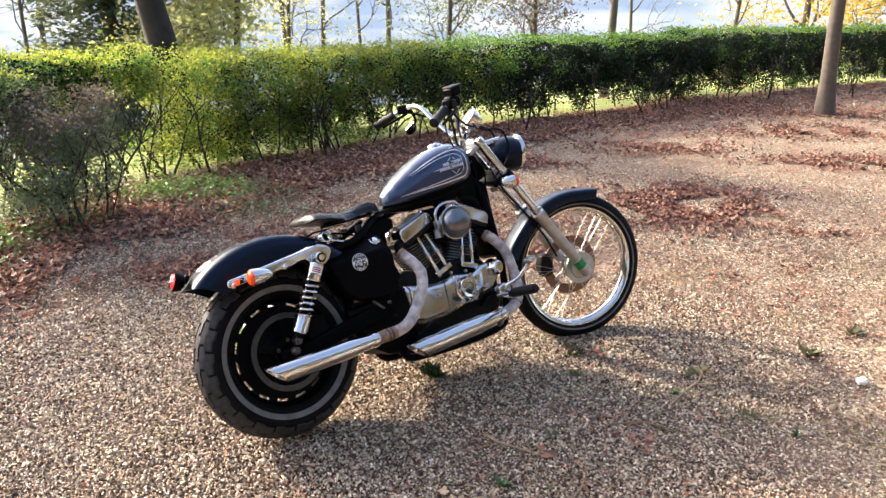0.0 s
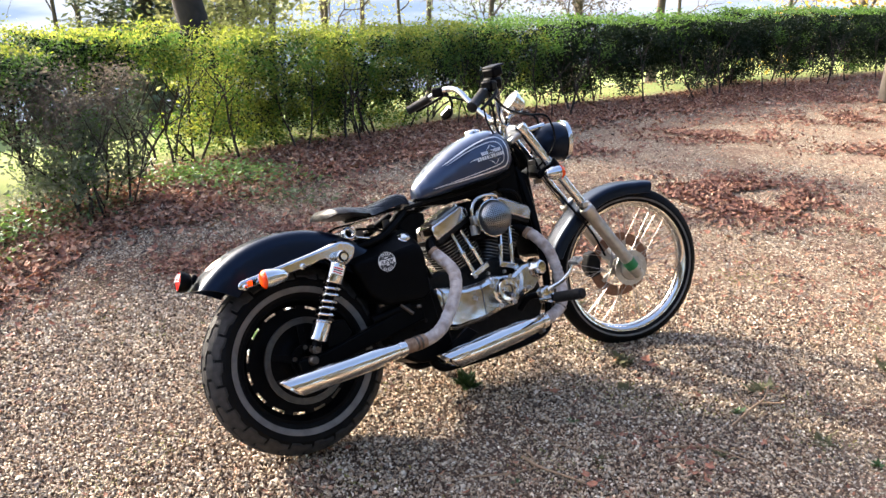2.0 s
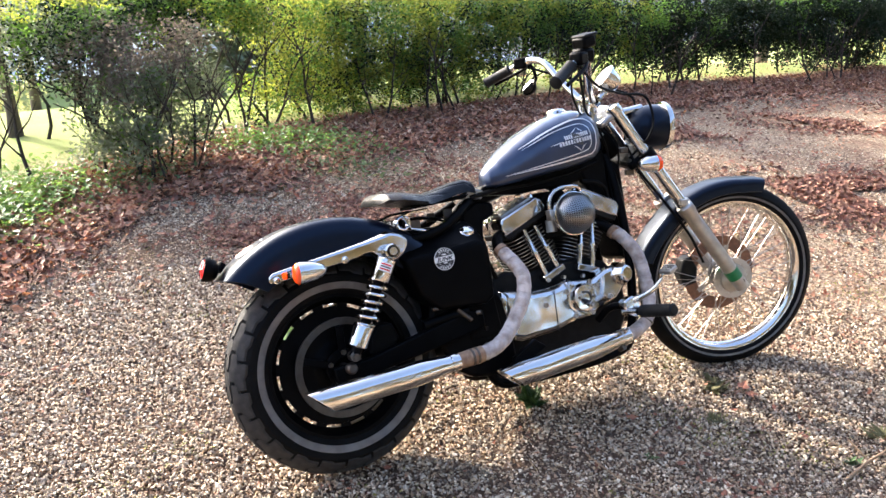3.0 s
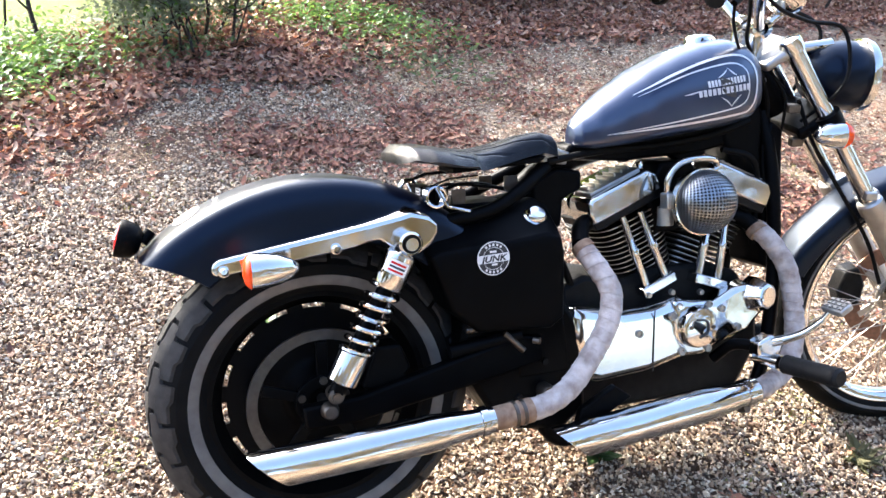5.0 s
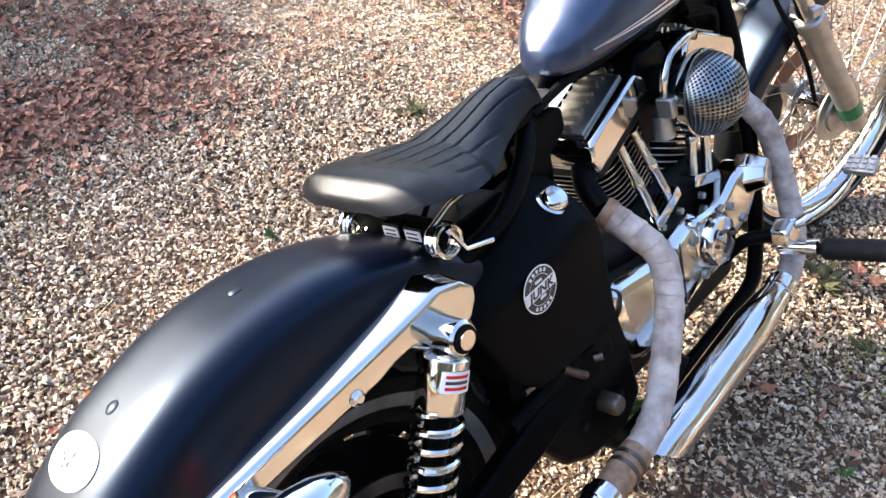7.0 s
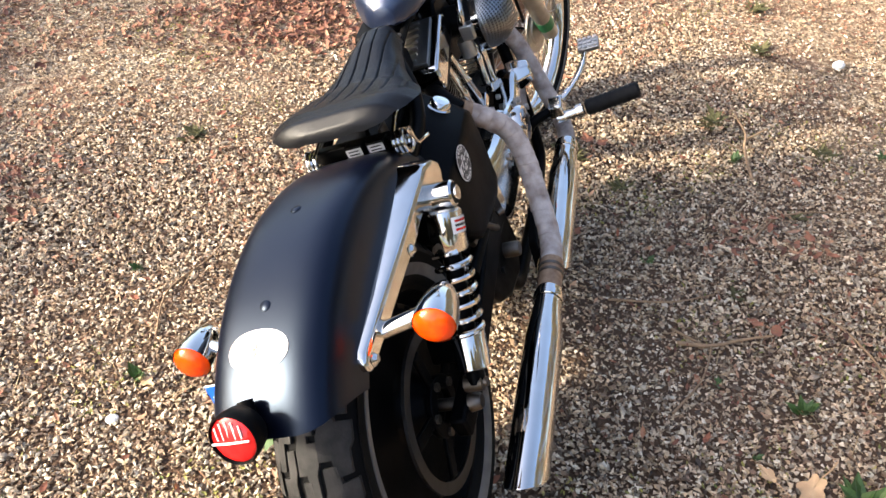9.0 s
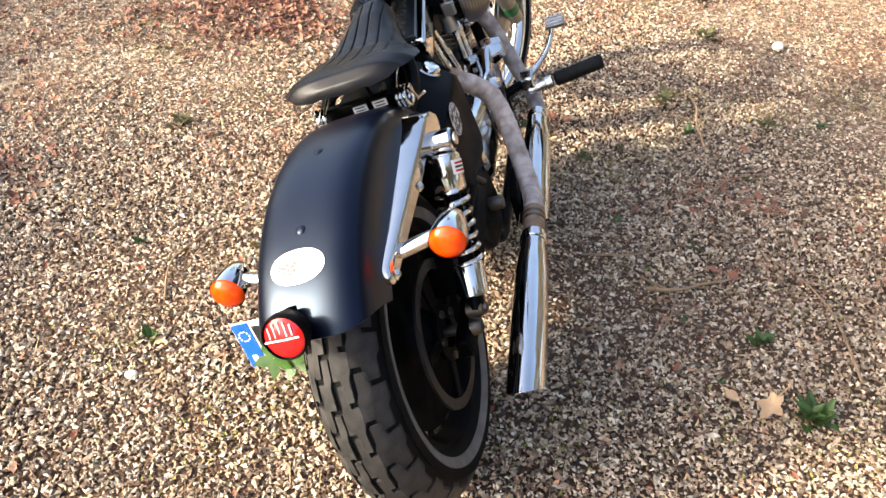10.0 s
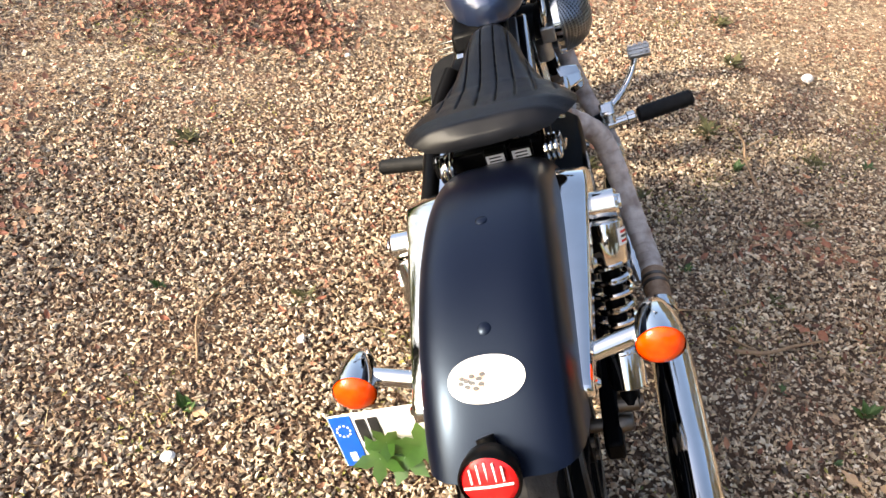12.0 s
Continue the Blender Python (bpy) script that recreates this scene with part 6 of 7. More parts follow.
for x, y, r, n in ((0.01, 3.51, 0.085, 34), (-0.86, 3.93, 0.03, 12), (0.48, 3.41, 0.03, 12), (1.1, 3.73, 0.045, 12), (0.49, 2.83, 0.045, 16), (0.42, 2.6, 0.075, 24), (0.36, 2.98, 0.025, 8), (-0.62, 3.1, 0.02, 8), (0.3, 2.78, 0.02, 8), (-0.93, 3.55, 0.045, 9), (1.6, 3.55, 0.04, 10)):
    weed(x, y, r, n)
for x, y, r, n in ((0.6, 3.98, 0.08, 60), (-0.55, 4.57, 0.07, 46), (0.64, 3.75, 0.06, 30), (1.42, 3.64, 0.06, 40), (1.2, 3.95, 0.08, 40), (-0.55, 3.75, 0.05, 24), (1.75, 4.3, 0.08, 40), (0.3, 4.5, 0.06, 30), (1.05, 3.4, 0.05, 20), (2.0, 4.6, 0.08, 40), (0.62, 3.2, 0.05, 20)):
    tuft(x, y, r, n)


def dry_leaf(x, y, size, turn, mat, label, lobes=True):
    """An oak-like leaf, curled, lying on the stones."""
    rows, rim = [], []
    for k in range(24):
        a = math.tau * k / 24
        r = (1.0 if not lobes else 0.82 + 0.2 * math.cos(5 * a)) * (0.55 + 0.45 * math.cos(a / 2) ** 2)
        rim.append((math.cos(a), math.sin(a) * 0.62, r))
    for q in (0.02, 0.5, 1.0):
        rows.append([(c * r * q * size, s * r * q * size, size * (0.1 + 0.3 * (s * r * q) ** 2 + 0.2 * (c * q) ** 2)) for c, s, r in rim])
    g = Shape().grid(rows, close_v=True)
    g.tube([(-size * 0.5, 0, 0.1 * size), (-size * 1.1, 0.1 * size, 0.05 * size), (-size * 1.5, 0.12 * size, 0.1 * size)], size * 0.03, 6)
    ob = part("fallen_leaf", g, mat, None, fix=False)
    x, y = settle(x, y)
    ob.matrix_world = pose(x, y, float(ground_z(x, y)) + 0.008, 4, 3, turn)
    return tagged(ob, label, "leaf", "single leaves on the gravel")


dry_leaf(0.355, 2.67, 0.062, 200, TAN, "large pale dry oak leaf on the gravel")
dry_leaf(0.61, 3.045, 0.028, 40, BROWNLEAF, "tan dry leaf by a fallen twig", False)
dry_leaf(0.7, 4.02, 0.045, 80, BROWNLEAF, "russet dry leaf beside the front tyre")
dry_leaf(0.73, 3.99, 0.035, 10, BROWNLEAF, "russet dry leaf beside the front tyre")
dry_leaf(0.59, 3.09, 0.03, 130, BROWNLEAF, "brown dry leaf on the gravel")
dry_leaf(1.0, 3.3, 0.035, 70, BROWNLEAF, "brown dry leaf on the gravel")
dry_leaf(0.36, 3.6, 0.03, 20, BROWNLEAF, "brown dry leaf on the gravel")
dry_leaf(-0.91, 3.53, 0.03, 300, TAN, "pale dry leaf beside a weed")
dry_leaf(0.29, 2.73, 0.035, 100, TAN, "pale dry leaf on the gravel")
dry_leaf(-0.62, 3.72, 0.022, 100, BROWNLEAF, "small russet leaf on the gravel")
dry_leaf(1.2, 3.55, 0.03, 250, BROWNLEAF, "brown dry leaf on the gravel")


def twig(points, r, label, forks=()):
    z = lambda x, y: float(ground_z(x, y)) + 0.012
    pts = curve([(*settle(x, y), z(x, y) + h) for x, y, h in points], 6)
    g = Shape().tube(pts, [r * (1 - 0.5 * i / len(pts)) for i in range(len(pts))], 8)
    for a in forks:
        g.tube(curve([(*settle(x, y), z(x, y) + h) for x, y, h in a], 4), r * 0.55, 6)
    return tagged(part("fallen_twig", g, TWIG, None), label, "twig", "twigs on the gravel")


twig([(0.35, 3.12, 0.0), (0.42, 3.075, 0.005), (0.51, 3.06, 0.004), (0.59, 3.035, 0.01)], 0.006, "bent dry twig lying on the gravel", [[(0.41, 3.08, 0), (0.36, 3.16, 0.01)]])
twig([(1.08, 3.62, 0), (1.15, 3.74, 0.02), (1.2, 3.8, 0.04), (1.22, 3.88, 0.06)], 0.006, "forked dry twig on the gravel", [[(1.15, 3.74, 0.02), (1.08, 3.78, 0.05)], [(1.18, 3.78, 0.03), (1.28, 3.78, 0.05)]])
twig([(0.62, 2.62, 0), (0.74, 2.8, 0.004), (0.78, 2.95, 0.006), (0.76, 3.08, 0.01)], 0.004, "thin curved dry twig on the gravel")
twig([(-0.86, 3.66, 0), (-0.8, 3.8, 0.005), (-0.66, 3.9, 0.0), (-0.55, 4.02, 0.01)], 0.003, "thin dry stalk on the gravel")
twig([(0.28, 3.32, 0), (0.42, 3.24, 0.01), (0.56, 3.22, 0.004)], 0.0035, "thin dry twig on the gravel")
twig([(0.8, 3.35, 0), (1.0, 3.42, 0.01), (1.25, 3.36, 0.004)], 0.004, "thin dry twig on the gravel")
twig([(0.2, 2.95, 0), (0.33, 3.0, 0.01), (0.45, 3.1, 0.004)], 0.0035, "thin dry twig on the gravel")
stone_v = Shape().ball((0, 0, 0.012), 0.022, 10, (1, 0.8, 0.6))
for x, y, k in ((1.95, 4.07, 1.3), (-0.62, 3.62, 0.6), (-1.0, 3.45, 0.7), (0.2, 4.9, 0.6)):
    ob = part("pale_stone", stone_v, WHITE, None)
    x, y = settle(x, y)
    ob.matrix_world = pose(x, y, float(ground_z(x, y)), 0, 0, x * 200) @ Matrix.Diagonal((k, k, k, 1))
    tagged(ob, "pale rounded stone on the gravel", "stone", "pale stones")

# sprig of leaves stuck over the number plate
IVY = island_material("fresh_green_leaf", [(0.012, 0.045, 0.005), (0.03, 0.085, 0.011), (0.018, 0.06, 0.007)], 0.4, 0.15)


def lobed_leaf(size):
    rim = []
    for k in range(30):
        a = math.tau * k / 30
        r = 0.7 + 0.24 * math.cos(5 * a) + 0.07 * math.cos(15 * a)
        rim.append((math.cos(a) * r, math.sin(a) * r))
    return Shape().grid([[(x * q * size, y * q * size, size * 0.25 * (q * y) ** 2 - 0.1 * size * q * x) for x, y in rim] for q in (0.02, 0.5, 1.0)], close_v=True)


sprig = thing("leaf_sprig", BIKE @ plate_m @ pose(-0.012, -0.02, -0.03), "sprig of green leaves lodged over the number plate", "leaves")
for y, z, sz, ry, rz in ((0.03, 0.0, 0.045, -80, 20), (-0.01, -0.005, 0.05, -75, 80), (-0.045, 0.015, 0.045, -70, 140), (0.01, 0.03, 0.035, -85, 240)):
    lf = part("leaf", lobed_leaf(sz), IVY, sprig, fix=False)
    lf.matrix_basis = pose(-0.004 - abs(y) * 0.1, y, z, 0, ry, 0) @ pose(0, 0, 0, 0, 0, rz)
part("stalk", Shape().tube([(0, -0.05, -0.02), (-0.004, 0, 0), (-0.004, 0.03, 0.01)], 0.0015, 6), IVY, sprig)

# ---- hedge ----
HEDGE_DARK = island_material("hedge_leaves_dark", [(0.012, 0.034, 0.009), (0.05, 0.11, 0.022), (0.02, 0.05, 0.012), (0.1, 0.2, 0.036), (0.025, 0.065, 0.014), (0.15, 0.25, 0.06)], 0.4, 0.38, tint=(0.4, 0.7, 0.08))
# Near-black leaf copy: shade of the hedge's front and inside put into colour.
HEDGE_SHADE = island_material("hedge_leaves_shade_green", [(0.00375, 0.00975, 0.00375), (0.009, 0.021, 0.006), (0.00525, 0.0135, 0.0045), (0.0188, 0.0338, 0.009)], 0.75, 0.03, tint=(0.15, 0.35, 0.04))
HEDGE_GOLD = island_material("hedge_leaves_yellow_green", [(0.035, 0.065, 0.012), (0.13, 0.17, 0.03), (0.05, 0.09, 0.016), (0.27, 0.27, 0.05), (0.025, 0.045, 0.011), (0.17, 0.14, 0.045)], 0.42, 0.55, tint=(0.75, 0.85, 0.1))
HEDGE_BROWN = island_material("withered_leaves", [(0.08, 0.066, 0.052), (0.13, 0.105, 0.082), (0.05, 0.043, 0.036), (0.11, 0.1, 0.072), (0.21, 0.17, 0.135)], 0.8, 0.3, tint=(0.4, 0.32, 0.22))
HEDGE_GREY = island_material("grey_green_leaves", [(0.062, 0.085, 0.052), (0.13, 0.16, 0.105), (0.04, 0.055, 0.034), (0.22, 0.25, 0.175)], 0.5, 0.35, tint=(0.6, 0.65, 0.35))
for m in (HEDGE_DARK, HEDGE_SHADE, HEDGE_GOLD, HEDGE_BROWN, HEDGE_GREY):
    m.node_tree.nodes["Principled BSDF"].inputs["Specular IOR Level"].default_value = 0.2
YELLOW = island_material("autumn_yellow_leaves", [(0.42, 0.26, 0.03), (0.55, 0.38, 0.06), (0.33, 0.22, 0.04), (0.6, 0.45, 0.1)], 0.6, 0.45, tint=(1.0, 0.7, 0.1))
OLIVE = island_material("olive_leaves", [(0.16, 0.17, 0.05), (0.24, 0.23, 0.07), (0.12, 0.13, 0.045), (0.3, 0.27, 0.1)], 0.6, 0.4)
FIR = island_material("fir_needles", [(0.02, 0.05, 0.03), (0.035, 0.075, 0.045), (0.05, 0.095, 0.06)], 0.6, 0.15)
leaf4 = np.array([(-1, 0, 0), (0, 0.45, 0.12), (1, 0, -0.05), (0, -0.45, 0.12)])
leaf4_f = np.array([(0, 3, 2, 1)])


def foliage(name, places, small, large, mat, parent, tilt=1.4):
    n = len(places)
    size = rng.uniform(small, large, (n, 1)) * np.array([[1, 1, 1]])
    v, f = scatter(leaf4, leaf4_f, places, size, tilt)
    return tagged(raw_mesh(name, v, f, mat, parent), kind="stuff")


def stems(n, spread, height, r, lean=0.2):
    """Several crooked stems from one foot, forking upward."""
    out = []
    for k in range(n):
        g = Shape()
        a = rng.uniform(0, math.tau)
        x0, y0 = rng.normal(0, spread * 0.35, 2)
        p = [Vector((x0, y0, -0.08))]
        d = Vector((math.cos(a) * lean, math.sin(a) * lean, 1)).normalized()
        steps = 6
        for i in range(steps):
            d = (d + Vector(rng.normal(0, 0.16, 3))).normalized()
            d.z = max(d.z, 0.55)
            p.append(p[-1] + d * height / steps)
        rad = r * rng.uniform(0.6, 1.3)
        g.tube(p, [rad * (1 - 0.7 * i / steps) for i in range(steps + 1)], 6)
        for i in (2, 3, 4, 4, 5):
            e = Vector(rng.normal(0, 1, 3))
            e.z = abs(e.z)
            q = [p[i], p[i] + e.normalized() * height * 0.14 + Vector((0, 0, height * 0.06)), p[i] + e.normalized() * height * 0.24 + Vector((0, 0, height * 0.16))]
            g.tube(q, [rad * 0.45, rad * 0.3, rad * 0.12], 5)
        out.append(g)
    return out


def at_hedge(y):
    x = float(np.interp(y, HY, HX))
    x2 = float(np.interp(y + 0.2, HY, HX))
    turn = math.degrees(math.atan2(0.2, x2 - x))
    return x, turn


def hedge_shrub(y, length, count, mats, height, low, label, depth=0.36, back=0.42, leaf=(0.0095, 0.019), stem_n=9, thin=0.45):
    """One clipped shrub of the hedge: many crooked stems, leaves in clumps that thin out below."""
    height *= 0.91
    count = int(count * 2.15)
    x, turn = at_hedge(y)
    m = pose(x, y, 0, 0, 0, turn) @ pose(0, back, 0)
    m.translation.z = float(ground_z(m.translation.x, m.translation.y))
    ob = thing("hedge_shrub", m, label, "hedge", "clipped hedge")
    for st in stems(stem_n, length * 1.1, height * 0.85, 0.011, 0.13):
        part("stem", st, BARK_SHADED, ob, fix=False)
    for mat, share in mats:
        n = int(count * share)
        k = max(20, n // 60)
        # clumps: dense near the clipped top, sparse above the bare foot
        h = rng.uniform(0, 1, k * 3)
        h = h[rng.uniform(0, 1, k * 3) < np.clip(thin + 1.3 * (h - 0.25), 0.12, 1.0)][:k]
        k = len(h)
        cz = low + (height - 0.04 - low) * h
        cu = rng.uniform(-0.56, 0.56, k) * length
        cv = np.clip(rng.normal(0, 0.7, k), -1, 1) * depth * (0.62 + 0.38 * h) * (1 + 0.45 * np.array([noise.noise((a * 2.2 + y * 1.3, 5.0, c * 2.2)) for a, c in zip(cu, cz)]))
        hole = np.array([noise.noise((a * 2.6 + y * 1.7, 0.0, c * 2.6)) for a, c in zip(cu, cz)])
        keep = hole > -0.36 + 0.85 * (0.75 - h) * (1.2 - thin)
        c = np.column_stack([cu, cv, cz])[keep]
        n = int(n * max(0.3, keep.mean()))
        pick = rng.integers(0, len(c), n)
        p = c[pick] + rng.normal(0, 1, (n, 3)) * np.array([[0.05, 0.045, 0.046]])
        bulge = 0.11 * np.array([noise.noise((a * 1.9 + y, 3.0, 0.0)) for a in p[:, 0]])
        p[:, 2] = np.minimum(p[:, 2], height + bulge - np.abs(rng.normal(0, 0.022, n)))
        foliage("foliage", p, leaf[0], leaf[1], mat, ob)
    # shoots of the clipped top: lighter leaves stand in for its sunlit crest
    k = int(count * 0.07)
    u = rng.uniform(-0.56, 0.56, k) * length
    crest = 0.11 * np.array([noise.noise((a * 1.9 + y, 3.0, 0.0)) for a in u]) + np.abs(rng.normal(0, 0.03, k)) * (1 + np.array([noise.noise((a * 5 + y, 8.0, 0.0)) for a in u]))
    foliage("foliage", np.column_stack([u, np.clip(rng.normal(0, depth * 0.6, k), -depth, depth), height - 0.02 + crest]), leaf[0] * 0.9, leaf[1] * 0.9, HEDGE_GOLD if y < 8.5 else HEDGE_DARK, ob)
    return ob


hedge_shrub(4.3, 0.75, 5600, ((HEDGE_GREY, 0.45), (HEDGE_DARK, 0.3), (HEDGE_SHADE, 0.25)), 1.06, 0.5, "grey-green thinly leaved shrub at the hedge's end", 0.34, 0.3, stem_n=8, thin=0.3)
hedge_shrub(4.95, 0.75, 6300, ((HEDGE_DARK, 0.5), (HEDGE_GREY, 0.2), (HEDGE_SHADE, 0.3)), 1.14, 0.54, "dark green hedge shrub above bare stems", 0.32, 0.5, stem_n=5, thin=0.25)
hedge_shrub(5.5, 0.7, 5800, ((HEDGE_DARK, 0.5), (HEDGE_SHADE, 0.3), (HEDGE_GOLD, 0.2)), 1.14, 0.54, "green hedge shrub with bare crooked stems", 0.34, stem_n=5, thin=0.25)
hedge_shrub(6.1, 0.8, 7400, ((HEDGE_GOLD, 0.5), (HEDGE_DARK, 0.35), (HEDGE_SHADE, 0.15)), 1.05, 0.05, "yellow-green clipped hedge shrub with many thin stems", stem_n=12, thin=0.78)
hedge_shrub(6.7, 0.8, 9500, ((HEDGE_GOLD, 0.45), (HEDGE_DARK, 0.35), (HEDGE_SHADE, 0.2)), 1.02, 0.05, "dense green clipped hedge shrub", thin=0.85)
hedge_shrub(7.3, 0.85, 9500, ((HEDGE_DARK, 0.45), (HEDGE_GOLD, 0.35), (HEDGE_SHADE, 0.2)), 1.0, 0.08, "green clipped hedge shrub with many thin stems", stem_n=12, thin=0.75)
hedge_shrub(8.0, 0.95, 10500, ((HEDGE_GOLD, 0.3), (HEDGE_DARK, 0.45), (HEDGE_SHADE, 0.25)), 1.0, 0.1, "dark green hedge shrub, sparse below", stem_n=10, thin=0.65)
hedge_shrub(8.8, 1.15, 12500, ((HEDGE_SHADE, 0.45), (HEDGE_DARK, 0.4), (HEDGE_GOLD, 0.15)), 0.98, 0.15, "dark green clipped hedge shrub", leaf=(0.011, 0.021), stem_n=12, thin=0.75)
arc, y = 1.15, 9.35
while y < 22.5:
    x0, turn = at_hedge(y)
    step = arc * abs(math.sin(radians(turn)))
    hedge_shrub(y + step / 2, arc, 11000, ((HEDGE_SHADE, 0.93), (HEDGE_DARK, 0.07)), 1.0, 0.06, "dark green clipped hedge shrub above bare stems, shade in its leaf colour", leaf=(0.0125, 0.0235), stem_n=12, thin=0.64)
    y += step
    arc *= 1.07

# withered rounded bush before the hedge
wx, wy = -2.86, 4.66
bush = thing("withered_bush", pose(wx, wy, float(ground_z(wx, wy))), "rounded bush with withered brown twigs and grey-green leaves", "bush")
for st in stems(16, 0.42, 0.78, 0.008, 0.16):
    part("stem", st, BARK_SHADED, bush, fix=False)
# clumps fill a clipped box: withered above, green below
k = 200
c = np.column_stack([rng.uniform(-0.25, 0.25, k), rng.uniform(-0.38, 0.38, k), rng.uniform(0.14, 0.86, k)])
c = c[np.array([noise.noise((a * 4.5, b * 4.5, h * 4.5)) for a, b, h in c]) > -0.16]
n = 12000
p = c[rng.integers(0, len(c), n)] + rng.normal(0, 1, (n, 3)) * np.array([[0.05, 0.055, 0.045]])
split = p[:, 2] + 0.1 * np.sin(p[:, 1] * 14) + rng.normal(0, 0.05, n)
foliage("withered_foliage", p[split > 0.6], 0.008, 0.018, HEDGE_BROWN, bush)
low_p = p[split <= 0.6]
foliage("green_foliage", low_p[len(low_p) // 7:], 0.01, 0.021, HEDGE_GREY, bush)
foliage("dark_foliage", low_p[:len(low_p) // 7], 0.01, 0.021, HEDGE_DARK, bush)
IVY_LOW = island_material("low_ivy_leaves", [(0.04, 0.09, 0.02), (0.12, 0.23, 0.04), (0.05, 0.11, 0.025), (0.24, 0.34, 0.08)], 0.45, 0.35, tint=(0.6, 0.9, 0.15))
# ground ivy at the hedge's foot
for x, y, rx, ry, n in ((-3.12, 3.6, 0.35, 0.35, 2300), (-3.15, 4.0, 0.3, 0.35, 1500), (-2.75, 5.5, 0.3, 0.3, 900), (-2.4, 5.8, 0.35, 0.2, 700), (-1.95, 5.4, 0.4, 0.25, 330), (-2.8, 4.5, 0.2, 0.4, 420), (-3.4, 3.0, 0.4, 0.5, 1900)):
    xy = np.column_stack([rng.normal(x, rx * 0.6, n), rng.normal(y, ry * 0.6, n)])
    p = with_ground(xy, 0.02 + np.abs(rng.normal(0, 0.05, n)))
    ob = foliage("ground_ivy", p, 0.013, 0.028, IVY_LOW if n > 430 else WEED, None, 0.7)
    tagged(ob, "low green ivy at the hedge's foot", "ground cover", kind="stuff")


# ---- trees ----
def limb(g, p, d, length, r, depth, droop=0.0, wild=0.22):
    steps, pts = 5, [p]
    for i in range(steps):
        d = (d + Vector(rng.normal(0, wild, 3)) + Vector((0, 0, 0.05 - droop))).normalized()
        pts.append(pts[-1] + d * length / steps)
    g.tube(pts, [max(0.002, r * (1 - 0.55 * i / steps)) for i in range(steps + 1)], 7 if r > 0.03 else 5, caps=False)
    tips = [pts[-1], pts[-2]]
    if depth:
        for k in range(4 if depth > 1 else 3):
            i = int(rng.integers(2, steps + 1))
            e = (d + Vector(rng.normal(0, 0.75, 3))).normalized()
            e.z = e.z * 0.7 + 0.15
            tips += limb(g, pts[i], e.normalized(), length * rng.uniform(0.5, 0.75), r * 0.45, depth - 1, droop, wild)
    return tips


def tree(x, y, height, r, lean, bark, label, leaves=None, count=0, leaf=(0.02, 0.04), depth=3, clear=0.35, puff=0.3, name="tree", reach=1.0):
    """A tapered trunk with forking limbs, bare or with a loose crown of leaves."""
    ob = thing(name, pose(x, y, float(ground_z(x, y)) - 0.1), label, "tree")
    g = Shape()
    pts = [Vector((lean[0] * f * height + 0.03 * math.sin(f * 7 + x), lean[1] * f * height + 0.03 * math.cos(f * 6 + y), f * height)) for f in np.linspace(0, 1, 10)]
    g.tube(pts, [r * (1.35 if i == 0 else 1.0) * (1 - 0.75 * i / 9) for i in range(10)], 12, caps=False)
    tips = []
    for k in range(9):
        f = clear + (1 - clear) * (k + 0.5) / 9
        p = pts[min(8, int(f * 9))].lerp(pts[min(9, int(f * 9) + 1)], f * 9 % 1)
        a = rng.uniform(0, math.tau)
        tips += limb(g, p, Vector((math.cos(a), math.sin(a), 0.55 if reach == 1.0 else 1.1)).normalized(), reach * height * 0.3 * (1.15 - 0.6 * f), r * 0.4 * (1.1 - 0.6 * f), depth - 1)
    part("trunk", g, bark, ob, fix=False)
    if leaves:
        base = np.array([tuple(t) for t in tips])
        pick = base[rng.integers(0, len(base), count)]
        foliage("crown", pick + rng.normal(0, puff, (count, 3)) * np.array([[1, 1, 0.8]]), leaf[0], leaf[1], leaves, ob)
    return ob


def fir(x, y, height, spread, label):
    ob = thing("fir_tree", pose(x, y, float(ground_z(x, y)) - 0.1), label, "tree")
    part("trunk", Shape().tube([(0, 0, 0), (0.02, 0, height * 0.5), (0, 0, height)], [0.12, 0.07, 0.01], 10), BARK, ob)
    pts = []
    for k in range(260):
        f = rng.uniform(0.04, 1.0)
        a, ln = rng.uniform(0, math.tau), spread * (1 - f) * rng.uniform(0.6, 1.1) + 0.08
        for j in range(110):
            q = rng.uniform(0.1, 1.0)
            w = 0.16 * (1 - q * 0.6)
            pts.append((math.cos(a) * ln * q + rng.normal(0, w), math.sin(a) * ln * q + rng.normal(0, w), height * f - 0.25 * ln * q * q + rng.normal(0, 0.05)))
    foliage("crown", np.array(pts), 0.03, 0.07, FIR, ob, 0.6)
    return ob


tree(2.75, 11.42, 5.5, 0.1, (-0.02, 0.0), BARK, "bare young tree with grey-brown trunk in the yard", depth=2, clear=0.5, name="yard_tree")
tree(-3.45, 7.2, 4.5, 0.17, (-0.24, 0.02), BARK_SHADED, "thick dark leaning tree trunk behind the hedge", HEDGE_DARK, 150, (0.02, 0.035), clear=0.3, depth=2)
fir(-5.6, 8.9, 4.9, 1.5, "dark blue-green fir behind the hedge")
tree(-4.04, 9.08, 2.7, 0.06, (0.02, 0.0), BARK, "small tree with yellow-olive autumn leaves", OLIVE, 15000, (0.022, 0.042), clear=0.15, puff=0.2)
tree(-2.54, 12.93, 3.0, 0.06, (0, 0), BARK, "small tree with grey-green leaves behind the hedge", HEDGE_GREY, 4500, (0.02, 0.042), clear=0.2, puff=0.3)
tree(-1.6, 15.18, 3.2, 0.07, (0, 0), BARK, "small tree with withered brown leaves behind the hedge", HEDGE_BROWN, 4000, (0.022, 0.046), clear=0.2, puff=0.3)
